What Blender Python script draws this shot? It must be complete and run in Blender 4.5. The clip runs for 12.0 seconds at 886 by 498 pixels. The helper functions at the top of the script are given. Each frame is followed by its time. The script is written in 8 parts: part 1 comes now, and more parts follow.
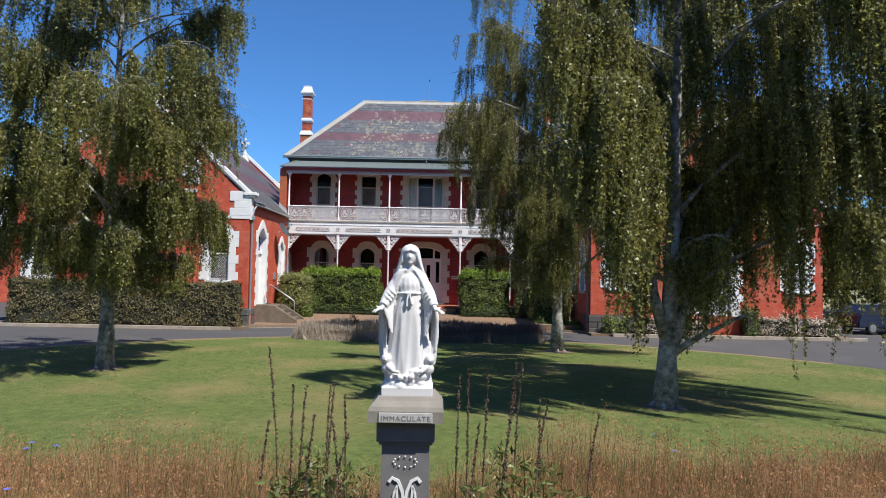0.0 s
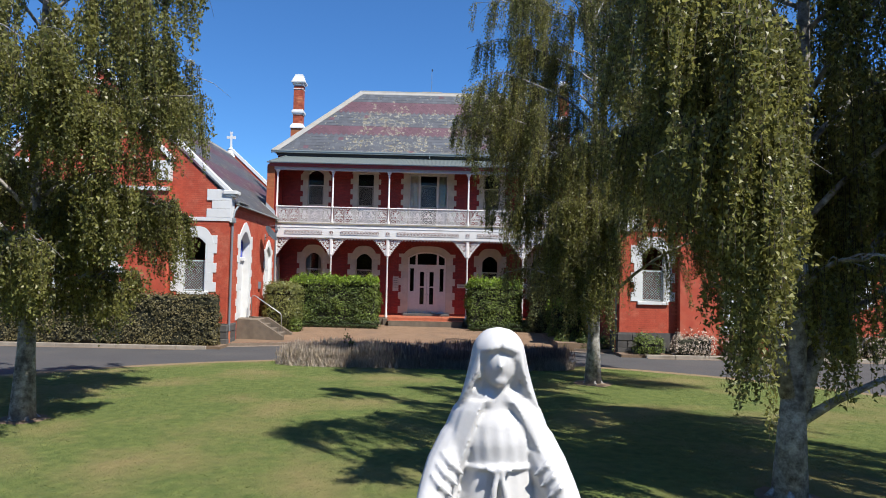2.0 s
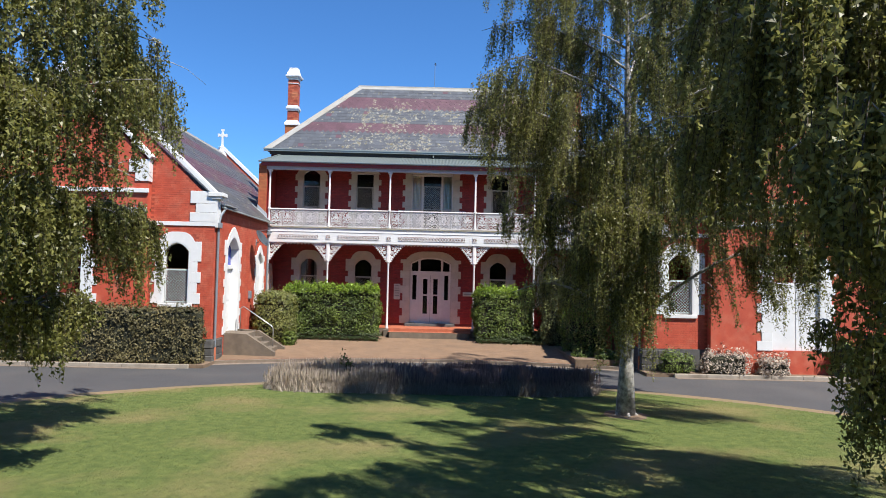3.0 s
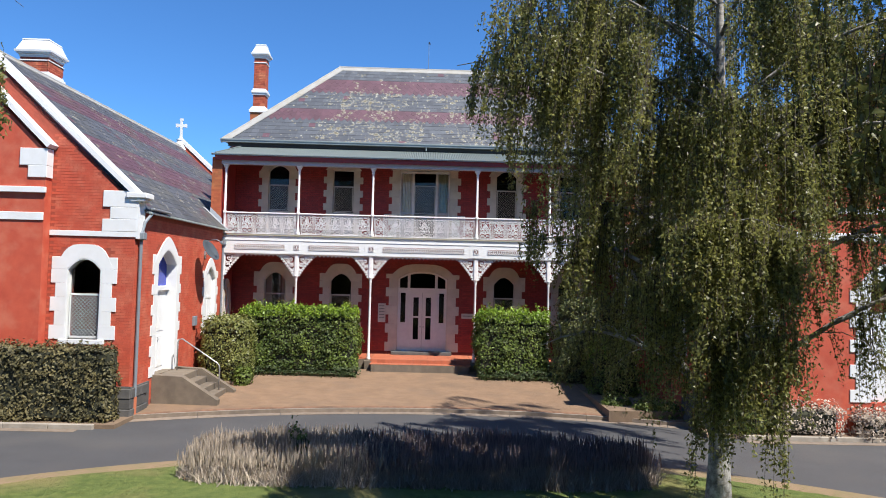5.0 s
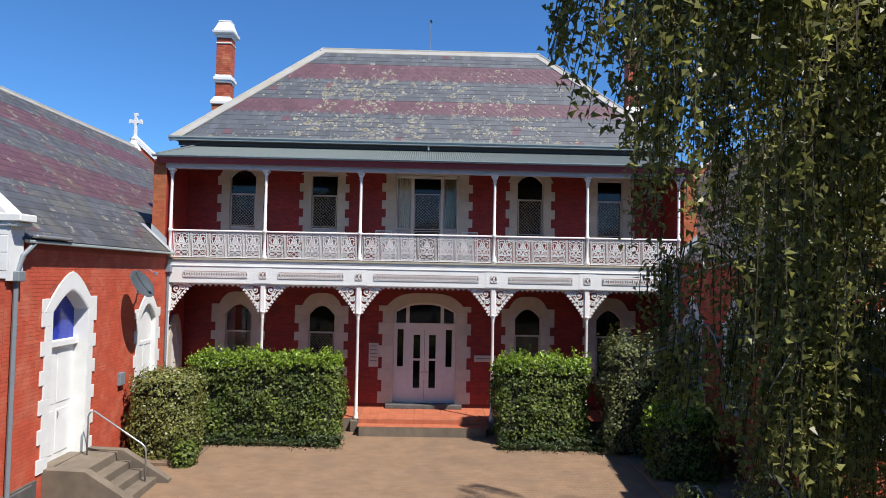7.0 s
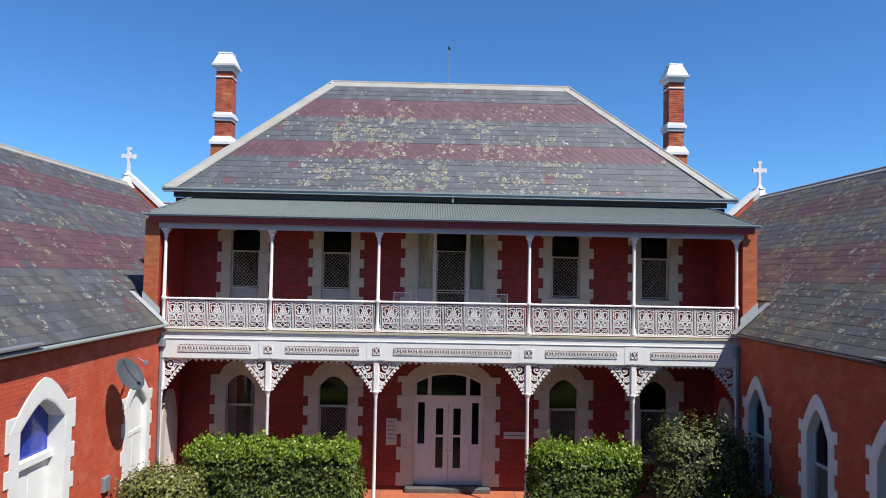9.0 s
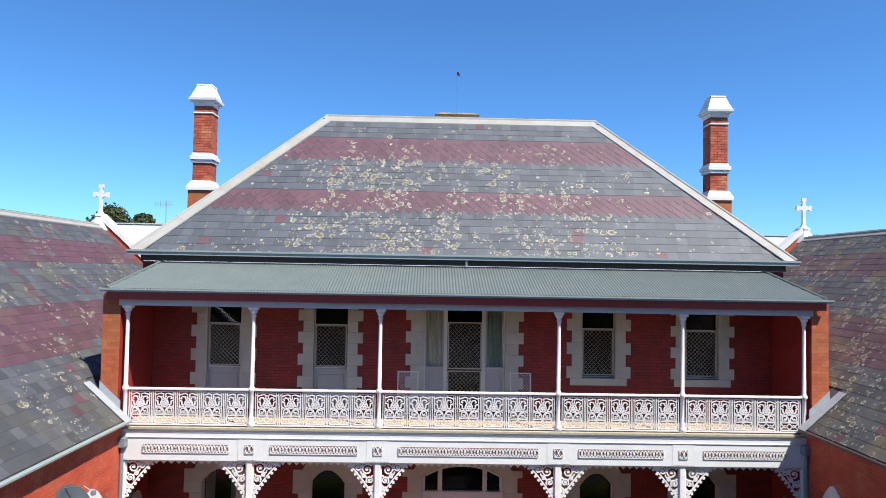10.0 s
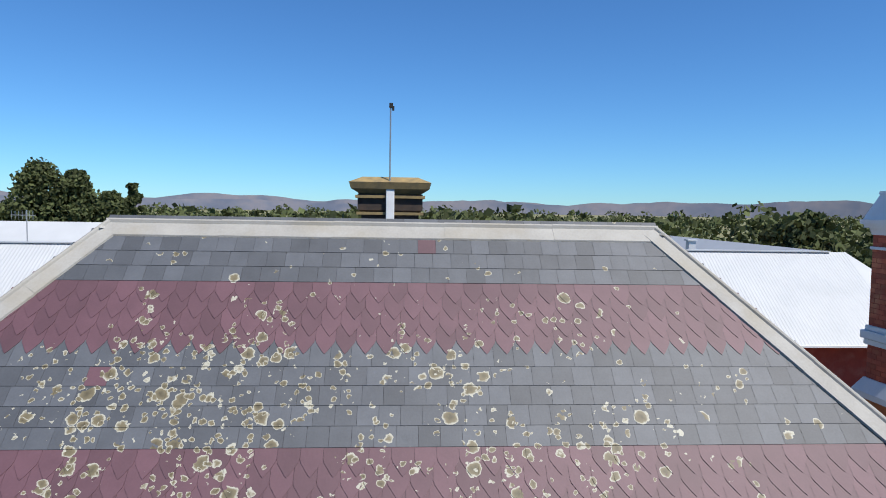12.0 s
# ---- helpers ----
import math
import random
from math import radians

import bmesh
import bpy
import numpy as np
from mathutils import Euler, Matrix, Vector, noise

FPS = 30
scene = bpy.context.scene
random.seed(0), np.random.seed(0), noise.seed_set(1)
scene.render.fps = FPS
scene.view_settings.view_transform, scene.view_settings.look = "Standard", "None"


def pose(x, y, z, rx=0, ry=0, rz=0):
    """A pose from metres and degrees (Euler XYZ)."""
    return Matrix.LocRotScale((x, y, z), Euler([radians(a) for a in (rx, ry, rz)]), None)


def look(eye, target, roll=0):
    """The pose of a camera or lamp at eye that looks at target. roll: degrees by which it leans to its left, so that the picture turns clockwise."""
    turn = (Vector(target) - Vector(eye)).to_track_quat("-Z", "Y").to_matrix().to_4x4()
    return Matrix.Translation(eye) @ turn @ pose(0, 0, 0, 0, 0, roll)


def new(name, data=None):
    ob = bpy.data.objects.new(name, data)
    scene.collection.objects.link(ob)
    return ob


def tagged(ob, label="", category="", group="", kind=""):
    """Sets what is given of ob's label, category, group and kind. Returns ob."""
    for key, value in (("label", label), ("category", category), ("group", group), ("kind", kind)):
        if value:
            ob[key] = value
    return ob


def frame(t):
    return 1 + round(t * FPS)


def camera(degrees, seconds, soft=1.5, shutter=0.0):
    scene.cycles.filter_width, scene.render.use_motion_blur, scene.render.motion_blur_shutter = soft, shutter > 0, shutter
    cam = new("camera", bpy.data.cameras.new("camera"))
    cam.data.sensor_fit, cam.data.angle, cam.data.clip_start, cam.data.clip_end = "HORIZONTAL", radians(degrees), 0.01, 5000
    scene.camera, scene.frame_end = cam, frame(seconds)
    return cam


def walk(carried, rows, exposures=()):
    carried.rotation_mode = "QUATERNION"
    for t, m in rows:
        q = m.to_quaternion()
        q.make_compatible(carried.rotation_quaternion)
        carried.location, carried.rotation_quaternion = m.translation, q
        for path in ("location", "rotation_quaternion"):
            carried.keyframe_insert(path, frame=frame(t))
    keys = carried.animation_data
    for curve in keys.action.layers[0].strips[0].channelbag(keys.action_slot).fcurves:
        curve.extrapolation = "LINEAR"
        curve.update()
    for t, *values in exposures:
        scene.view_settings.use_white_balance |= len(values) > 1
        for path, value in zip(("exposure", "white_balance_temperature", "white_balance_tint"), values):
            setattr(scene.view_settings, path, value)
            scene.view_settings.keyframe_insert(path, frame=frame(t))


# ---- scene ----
cam = camera(67.4, 12.0, soft=1.0)
PATH = [
    (0, (0.922, -41.15, 2.682), (0.935, -39.152, 2.765), 1.1),
    (0.5, (0.958, -40.275, 2.821), (0.974, -38.276, 2.901), 1.1),
    (1, (0.798, -39.297, 2.908), (0.816, -37.299, 2.991), 1.2),
    (1.5, (0.59, -38.162, 3.048), (0.613, -36.164, 3.133), 1.2),
    (2, (0.405, -37.029, 3.172), (0.431, -35.031, 3.255), 1.3),
    (2.5, (0.255, -35.629, 3.338), (0.279, -33.631, 3.422), 1.2),
    (3, (0.12, -34.456, 3.606), (0.149, -32.458, 3.687), 1.3),
    (3.5, (-0.05, -33.066, 3.871), (-0.013, -31.068, 3.953), 1.4),
    (5.5, (0.402, -26.618, 4.628), (0.443, -24.62, 4.708), 1.4),
    (6, (0.476, -25.061, 4.896), (0.514, -23.063, 4.975), 1.3),
    (6.5, (0.365, -23.433, 5.214), (0.403, -21.435, 5.293), 1.2),
    (7, (0.116, -22.02, 5.578), (0.156, -20.022, 5.657), 1.1),
    (9, (-0.697, -19.592, 7.729), (-0.658, -17.594, 7.806), 1.1),
    (9.5, (-0.921, -18.478, 8.784), (-0.884, -16.479, 8.862), 1.0),
    (10, (-0.99, -16.593, 9.879), (-0.953, -14.595, 9.949), 1.0),
    (10.5, (-0.576, -14.15, 11.106), (-0.539, -12.15, 11.084), 1.0),
    (11, (-0.225, -11.399, 12.4), (-0.175, -9.404, 12.277), 0.9),
    (11.5, (0.265, -8.563, 13.785), (0.313, -6.566, 13.677), 0.9),
    (12, (0.178, -5.055, 15.518), (0.308, -3.063, 15.399), 0.9),
]
walk(cam, [(t, look(eye, target, roll)) for t, eye, target, roll in PATH], [(0, 0.60), (2, 0.62), (3.5, 0.88), (5.5, 0.80), (7, 0.62), (9, 0.55), (9.5, 0.70), (10, 0.80), (10.5, 0.72), (11, 0.62), (11.5, 0.48), (12, 0.36)])

# ---- light ----
SUN = Vector((0.40, -0.375, 0.836)).normalized()
world = bpy.data.worlds.new("sky")
scene.world = world
world.use_nodes = True
wn = world.node_tree.nodes
sky = wn.new("ShaderNodeTexSky")
sky.sky_type = "NISHITA"
sky.sun_disc = False
sky.sun_elevation = math.asin(SUN.z)
sky.sun_rotation = math.atan2(SUN.x, SUN.y)
sky.altitude, sky.air_density, sky.dust_density, sky.ozone_density = 0, 0.9, 0.0, 4.0
wn["Background"].inputs["Strength"].default_value = 0.077
clear = wn.new("ShaderNodeMix")  # the clear southern air: a deeper, cooler blue
clear.data_type, clear.blend_type = "RGBA", "MULTIPLY"
clear.inputs["Factor"].default_value = 1.0
clear.inputs["B"].default_value = (0.56, 0.98, 1.37, 1)
world.node_tree.links.new(sky.outputs["Color"], clear.inputs["A"])
world.node_tree.links.new(clear.outputs["Result"], wn["Background"].inputs["Color"])
sun = new("sun", bpy.data.lights.new("sun", "SUN"))
sun.data.energy, sun.data.angle, sun.data.color = 5.0, radians(0.55), (1.0, 0.955, 0.88)
sun.matrix_world = look((SUN * 60)[:], (0, 0, 0))


# ---- materials ----
def mat(name, a, b=None, rough=0.7, scale=6.0, fine=60.0, bump=0.25, metal=0.0, spread=0.0, dirt=None, dirt_amount=0.35, dirt_scale=1.2, depth=0.01, spec=0.5):
    """Two tones mixed by noise at two scales, a stain tone with shapes of its own, per-piece variation and fine relief."""
    m = bpy.data.materials.new(name)
    m.use_nodes = True
    nt = m.node_tree
    nd, ln = nt.nodes, nt.links.new
    p = nd["Principled BSDF"]
    p.inputs["Roughness"].default_value, p.inputs["Metallic"].default_value = rough, metal
    p.inputs["Specular IOR Level"].default_value = spec
    b = b or tuple(c * 0.72 for c in a)
    geo = nd.new("ShaderNodeNewGeometry")
    n1, n2 = nd.new("ShaderNodeTexNoise"), nd.new("ShaderNodeTexNoise")
    n1.inputs["Scale"].default_value, n1.inputs["Detail"].default_value = scale, 5
    n2.inputs["Scale"].default_value, n2.inputs["Detail"].default_value = fine, 3
    ln(geo.outputs["Position"], n1.inputs["Vector"]), ln(geo.outputs["Position"], n2.inputs["Vector"])
    add = nd.new("ShaderNodeMath")
    add.operation = "MULTIPLY_ADD"
    ln(n2.outputs["Fac"], add.inputs[0])
    add.inputs[1].default_value = 0.5
    ln(n1.outputs["Fac"], add.inputs[2])
    rng = nd.new("ShaderNodeMapRange")
    ln(add.outputs[0], rng.inputs["Value"])
    rng.inputs["From Min"].default_value, rng.inputs["From Max"].default_value = 0.5, 1.0
    mix = nd.new("ShaderNodeMix")
    mix.data_type = "RGBA"
    mix.inputs["A"].default_value, mix.inputs["B"].default_value = (*a, 1), (*b, 1)
    ln(rng.outputs[0], mix.inputs["Factor"])
    out = mix.outputs["Result"]
    if dirt:
        n3 = nd.new("ShaderNodeTexNoise")
        n3.inputs["Scale"].default_value, n3.inputs["Detail"].default_value = dirt_scale, 8
        ln(geo.outputs["Position"], n3.inputs["Vector"])
        r3 = nd.new("ShaderNodeMapRange")
        ln(n3.outputs["Fac"], r3.inputs["Value"])
        r3.inputs["From Min"].default_value, r3.inputs["From Max"].default_value = 0.48, 0.72
        r3.inputs["To Max"].default_value = dirt_amount
        mx = nd.new("ShaderNodeMix")
        mx.data_type = "RGBA"
        ln(r3.outputs[0], mx.inputs["Factor"]), ln(out, mx.inputs["A"])
        mx.inputs["B"].default_value = (*dirt, 1)
        out = mx.outputs["Result"]
    if spread:
        info = nd.new("ShaderNodeObjectInfo")
        sm = nd.new("ShaderNodeMath")
        ln(info.outputs["Random"], sm.inputs[0]), ln(geo.outputs["Random Per Island"], sm.inputs[1])
        fr = nd.new("ShaderNodeMath")
        fr.operation = "FRACT"
        ln(sm.outputs[0], fr.inputs[0])
        vr = nd.new("ShaderNodeMapRange")
        ln(fr.outputs[0], vr.inputs["Value"])
        vr.inputs["To Min"].default_value, vr.inputs["To Max"].default_value = 1 - spread, 1 + spread
        hs = nd.new("ShaderNodeHueSaturation")
        ln(vr.outputs[0], hs.inputs["Value"]), ln(out, hs.inputs["Color"])
        out = hs.outputs["Color"]
    ln(out, p.inputs["Base Color"])
    if bump:
        bp = nd.new("ShaderNodeBump")
        bp.inputs["Strength"].default_value, bp.inputs["Distance"].default_value = bump, depth
        ln(add.outputs[0], bp.inputs["Height"]), ln(bp.outputs[0], p.inputs["Normal"])
    return m


def glass_mat(name, tint, rough=0.03):
    m = bpy.data.materials.new(name)
    m.use_nodes = True
    nd, ln = m.node_tree.nodes, m.node_tree.links.new
    nd.remove(nd["Principled BSDF"])
    tr, gl, fr, mx = nd.new("ShaderNodeBsdfTransparent"), nd.new("ShaderNodeBsdfGlossy"), nd.new("ShaderNodeFresnel"), nd.new("ShaderNodeMixShader")
    tr.inputs["Color"].default_value = (*tint, 1)
    gl.inputs["Roughness"].default_value = rough
    fr.inputs["IOR"].default_value = 1.52
    ln(fr.outputs[0], mx.inputs[0]), ln(tr.outputs[0], mx.inputs[1]), ln(gl.outputs[0], mx.inputs[2])
    ln(mx.outputs[0], nd["Material Output"].inputs["Surface"])
    return m


def leaf_mat(name, a, b, spread=0.3, trans=0.35, rough=0.45):
    m = mat(name, a, b, rough=rough, scale=1.2, fine=9, bump=0, spread=spread)
    nd, ln = m.node_tree.nodes, m.node_tree.links.new
    p = nd["Principled BSDF"]
    col = p.inputs["Base Color"].links[0].from_socket
    t, mx = nd.new("ShaderNodeBsdfTranslucent"), nd.new("ShaderNodeMixShader")
    mx.inputs[0].default_value = trans
    ln(col, t.inputs["Color"]), ln(p.outputs[0], mx.inputs[1]), ln(t.outputs[0], mx.inputs[2])
    ln(mx.outputs[0], nd["Material Output"].inputs["Surface"])
    return m


def lichen(m, low, high, tone=(0.150, 0.125, 0.072), rim=(0.37, 0.36, 0.295), scale=4.2, main=False):
    """Khaki crusts with paler rims on slate: round spots of two sizes that gather in patches."""
    nd, ln = m.node_tree.nodes, m.node_tree.links.new
    p = nd["Principled BSDF"]
    geo = nd.new("ShaderNodeNewGeometry")
    wob = nd.new("ShaderNodeTexNoise")
    wob.inputs["Scale"].default_value, wob.inputs["Detail"].default_value = 10, 4
    ln(geo.outputs["Position"], wob.inputs["Vector"])
    va = nd.new("ShaderNodeVectorMath")
    va.operation = "MULTIPLY_ADD"
    ln(wob.outputs["Color"], va.inputs[0])
    va.inputs[1].default_value = (0.11, 0.11, 0.11)
    ln(geo.outputs["Position"], va.inputs[2])
    patch = nd.new("ShaderNodeTexNoise")
    patch.inputs["Scale"].default_value, patch.inputs["Detail"].default_value = 1.0, 5
    patch.inputs["Roughness"].default_value = 0.65
    ln(geo.outputs["Position"], patch.inputs["Vector"])
    pm = nd.new("ShaderNodeMapRange")
    ln(patch.outputs["Fac"], pm.inputs["Value"])
    pm.inputs["From Min"].default_value, pm.inputs["From Max"].default_value = low, high
    share = pm.outputs[0]
    if main:
        xyz = nd.new("ShaderNodeSeparateXYZ")
        ln(geo.outputs["Position"], xyz.inputs[0])
        for axis, a, b, lo_, hi_ in (("Z", 14.3, 12.9, 0.07, 1.0), ("X", 5.4, 2.8, 0.12, 1.0), ("X", -5.4, -3.6, 0.10, 1.0), ("X", 1.2, -1.0, 0.8, 1.45)):
            r = nd.new("ShaderNodeMapRange")
            ln(xyz.outputs[axis], r.inputs["Value"])
            r.inputs["From Min"].default_value, r.inputs["From Max"].default_value = a, b
            r.inputs["To Min"].default_value, r.inputs["To Max"].default_value = lo_, hi_
            mu = nd.new("ShaderNodeMath")
            mu.operation = "MULTIPLY"
            ln(share, mu.inputs[0]), ln(r.outputs[0], mu.inputs[1])
            share = mu.outputs[0]
    for sc, small, big in ((scale, 0.16, 0.50), (scale * 1.9, 0.16, 0.46)):
        col = p.inputs["Base Color"].links[0].from_socket
        vor = nd.new("ShaderNodeTexVoronoi")
        vor.inputs["Scale"].default_value = sc
        ln(va.outputs[0], vor.inputs["Vector"])
        sep = nd.new("ShaderNodeSeparateColor")
        ln(vor.outputs["Color"], sep.inputs[0])
        keep = nd.new("ShaderNodeMath")
        keep.operation = "LESS_THAN"
        ln(sep.outputs[0], keep.inputs[0]), ln(share, keep.inputs[1])
        rad = nd.new("ShaderNodeMapRange")
        ln(sep.outputs[1], rad.inputs["Value"])
        rad.inputs["To Min"].default_value, rad.inputs["To Max"].default_value = small, big
        ratio = nd.new("ShaderNodeMath")
        ratio.operation = "DIVIDE"
        ln(vor.outputs["Distance"], ratio.inputs[0]), ln(rad.outputs[0], ratio.inputs[1])
        inside = nd.new("ShaderNodeMath")
        inside.operation = "LESS_THAN"
        ln(ratio.outputs[0], inside.inputs[0])
        inside.inputs[1].default_value = 1.0
        both = nd.new("ShaderNodeMath")
        both.operation = "MULTIPLY"
        ln(keep.outputs[0], both.inputs[0]), ln(inside.outputs[0], both.inputs[1])
        ramp = nd.new("ShaderNodeValToRGB")
        e = ramp.color_ramp.elements
        e[0].position, e[0].color = 0.12, (tone[0] * 0.5, tone[1] * 0.5, tone[2] * 0.5, 1)
        e[1].position, e[1].color = 0.93, (*rim, 1)
        mid = e.new(0.74)
        mid.color = (*tone, 1)
        ln(ratio.outputs[0], ramp.inputs[0])
        mx = nd.new("ShaderNodeMix")
        mx.data_type = "RGBA"
        ln(both.outputs[0], mx.inputs["Factor"]), ln(col, mx.inputs["A"]), ln(ramp.outputs[0], mx.inputs["B"])
        ln(mx.outputs["Result"], p.inputs["Base Color"])
    return m



RED = mat("red_brick_of_wing", (0.50, 0.088, 0.043), (0.40, 0.060, 0.030), rough=0.75, scale=3, fine=45, bump=0.2, spread=0.08, dirt=(0.52, 0.17, 0.10), dirt_amount=0.55, dirt_scale=2.2)
STACK = mat("weathered_chimney_brick", (0.46, 0.105, 0.048), (0.30, 0.055, 0.030), rough=0.8, scale=5, fine=45, bump=0.3, spread=0.26, dirt=(0.55, 0.24, 0.11), dirt_amount=0.6, dirt_scale=2.6)
MORTAR = mat("red_brick_joint", (0.36, 0.068, 0.037), (0.27, 0.052, 0.029), rough=0.85, bump=0.3)
MAINRED = mat("crimson_painted_brick", (0.30, 0.025, 0.019), (0.215, 0.018, 0.015), rough=0.6, scale=3, fine=45, bump=0.35, spread=0.16, dirt=(0.15, 0.022, 0.018), dirt_amount=0.4, dirt_scale=1.6)
MAINMORTAR = mat("crimson_painted_joint", (0.115, 0.012, 0.010), (0.08, 0.009, 0.008), rough=0.7, bump=0.3)
ORANGE = mat("orange_brick", (0.42, 0.115, 0.04), (0.33, 0.075, 0.03), rough=0.8, bump=0.3, spread=0.16, dirt=(0.22, 0.15, 0.05), dirt_amount=0.5)
WHITE = mat("white_paint", (0.74, 0.745, 0.74), (0.67, 0.675, 0.67), rough=0.55, scale=2.5, fine=35, bump=0.12, dirt=(0.55, 0.53, 0.48), dirt_amount=0.25, dirt_scale=2.2)
PINKWHITE = mat("warm_white_ironwork_paint", (0.80, 0.77, 0.76), (0.72, 0.68, 0.67), rough=0.45, bump=0.1, dirt=(0.55, 0.42, 0.38), dirt_amount=0.25, dirt_scale=4)
STONE = mat("grey_white_painted_stone", (0.55, 0.505, 0.43), (0.46, 0.42, 0.355), rough=0.75, scale=4, fine=50, bump=0.25, spread=0.05, dirt=(0.42, 0.40, 0.36), dirt_amount=0.3, dirt_scale=2)
GREYPANEL = mat("grey_white_panel_paint", (0.46, 0.44, 0.43), (0.39, 0.37, 0.36), rough=0.5, bump=0.08)
FLOORBOARD = mat("weathered_tan_floorboard", (0.44, 0.34, 0.22), (0.34, 0.27, 0.18), rough=0.8, scale=5, bump=0.2, spread=0.12)
JOINERY = mat("grey_white_joinery_paint", (0.68, 0.655, 0.625), (0.61, 0.585, 0.56), rough=0.45, bump=0.08)
PALEBLUE = mat("pale_blue_joinery_paint", (0.55, 0.63, 0.68), (0.48, 0.56, 0.62), rough=0.45, bump=0.08)
GREYPAINT = mat("blue_grey_paint", (0.20, 0.225, 0.25), (0.165, 0.19, 0.215), rough=0.45, bump=0.08)
BEAMPAINT = mat("pale_blue_grey_paint", (0.46, 0.47, 0.52), (0.40, 0.41, 0.46), rough=0.45, bump=0.08)
DARKRED = mat("dark_red_paint", (0.27, 0.025, 0.022), (0.21, 0.02, 0.018), rough=0.5, bump=0.1)
BLUESTONE = mat("bluestone", (0.095, 0.090, 0.085), (0.06, 0.058, 0.056), rough=0.85, scale=5, fine=40, bump=0.6, spread=0.2)
CONCRETE = mat("weathered_concrete", (0.185, 0.147, 0.108), (0.13, 0.102, 0.076), rough=0.9, scale=4, fine=70, bump=0.4, dirt=(0.085, 0.07, 0.055), dirt_amount=0.6)
PORCHTILE = mat("terracotta_tile", (0.42, 0.13, 0.065), (0.34, 0.10, 0.05), rough=0.6, spread=0.12, bump=0.15)
PAVING = mat("brown_brick_paving", (0.218, 0.138, 0.084), (0.170, 0.106, 0.064), rough=0.9, scale=2, fine=40, bump=0.35, spread=0.06, dirt=(0.12, 0.085, 0.06), dirt_amount=0.45, dirt_scale=0.9)
ASPHALT = mat("asphalt", (0.062, 0.061, 0.063), (0.048, 0.047, 0.049), rough=0.9, scale=1.2, fine=180, bump=0.4, dirt=(0.10, 0.092, 0.085), dirt_amount=0.4, dirt_scale=0.6)
KERB = mat("kerb_concrete", (0.235, 0.185, 0.140), (0.155, 0.115, 0.085), rough=0.9, bump=0.4, spread=0.1, dirt=(0.12, 0.10, 0.085), dirt_amount=0.5)
KERBPALE = mat("pale_kerb_concrete", (0.36, 0.32, 0.265), (0.25, 0.215, 0.175), rough=0.9, scale=3, bump=0.4, dirt=(0.15, 0.12, 0.09), dirt_amount=0.6)
EDGING = mat("brown_edging_brick", (0.21, 0.105, 0.060), (0.15, 0.078, 0.047), rough=0.9, bump=0.35, spread=0.2, dirt=(0.10, 0.075, 0.055), dirt_amount=0.5)
SOIL = mat("dry_soil", (0.20, 0.135, 0.085), (0.13, 0.09, 0.06), rough=0.95, scale=3, fine=40, bump=0.8, depth=0.03)
LAWN = mat("mown_lawn", (0.160, 0.190, 0.056), (0.080, 0.115, 0.034), rough=0.95, scale=5, fine=110, bump=1.0, depth=0.05, dirt=(0.27, 0.205, 0.098), dirt_amount=0.75, dirt_scale=0.4, spec=0.15)
FIELD = mat("dry_fields", (0.27, 0.225, 0.12), (0.10, 0.125, 0.045), rough=0.95, scale=0.008, fine=0.05, bump=0, dirt=(0.06, 0.08, 0.03), dirt_amount=0.8, dirt_scale=0.012)
TIN = mat("green_grey_corrugated_iron", (0.127, 0.152, 0.146), (0.108, 0.130, 0.125), rough=0.5, metal=0.0, scale=2, bump=0.05, dirt=(0.17, 0.165, 0.14), dirt_amount=0.25)
BROWNGUTTER = mat("dark_brown_gutter_paint", (0.085, 0.045, 0.038), (0.06, 0.035, 0.03), rough=0.5, bump=0.05)
GUTTER = mat("grey_green_gutter_paint", (0.29, 0.33, 0.32), (0.24, 0.275, 0.27), rough=0.45, bump=0.05)
WHITETIN = mat("white_corrugated_iron", (0.46, 0.475, 0.49), (0.41, 0.425, 0.44), rough=0.4, scale=0.6, bump=0.05)
LEAD = mat("lead_flashing", (0.36, 0.38, 0.40), (0.28, 0.30, 0.32), rough=0.5, bump=0.2, scale=8)
GALV = mat("galvanised_steel", (0.42, 0.43, 0.44), (0.36, 0.37, 0.38), rough=0.4, metal=0.7, bump=0.05)
DARK = mat("dark_void", (0.012, 0.012, 0.013), rough=0.8, bump=0)
# room surfaces: the darkness of the interiors is put into this colour
ROOMWALL = mat("shade_toned_room_plaster", (0.035, 0.03, 0.027), rough=0.9, bump=0.1)
CURTAIN = mat("cream_curtain", (0.68, 0.62, 0.48), (0.56, 0.50, 0.38), rough=0.9, bump=0.2)
GREYSLATE = lichen(mat("grey_slate", (0.080, 0.087, 0.100), (0.060, 0.066, 0.077), rough=0.6, scale=3, fine=30, bump=0.25, spread=0.22), 0.42, 0.53, main=True)
PURPLESLATE = lichen(mat("purple_slate", (0.108, 0.052, 0.066), (0.088, 0.042, 0.054), rough=0.6, scale=3, fine=30, bump=0.25, spread=0.16), 0.44, 0.60, main=True)
WINGGREY = lichen(mat("grey_slate_of_wing", (0.075, 0.078, 0.086), (0.055, 0.057, 0.064), rough=0.6, scale=3, fine=30, bump=0.3, spread=0.25, dirt=(0.10, 0.085, 0.045), dirt_amount=0.45, dirt_scale=0.8), 0.48, 0.80, scale=5)
MOSSGREY = lichen(mat("mossy_grey_slate_of_wing", (0.075, 0.075, 0.076), (0.055, 0.055, 0.057), rough=0.7, scale=3, fine=30, bump=0.3, spread=0.22, dirt=(0.135, 0.105, 0.055), dirt_amount=0.9, dirt_scale=1.1), 0.42, 0.72, scale=5)
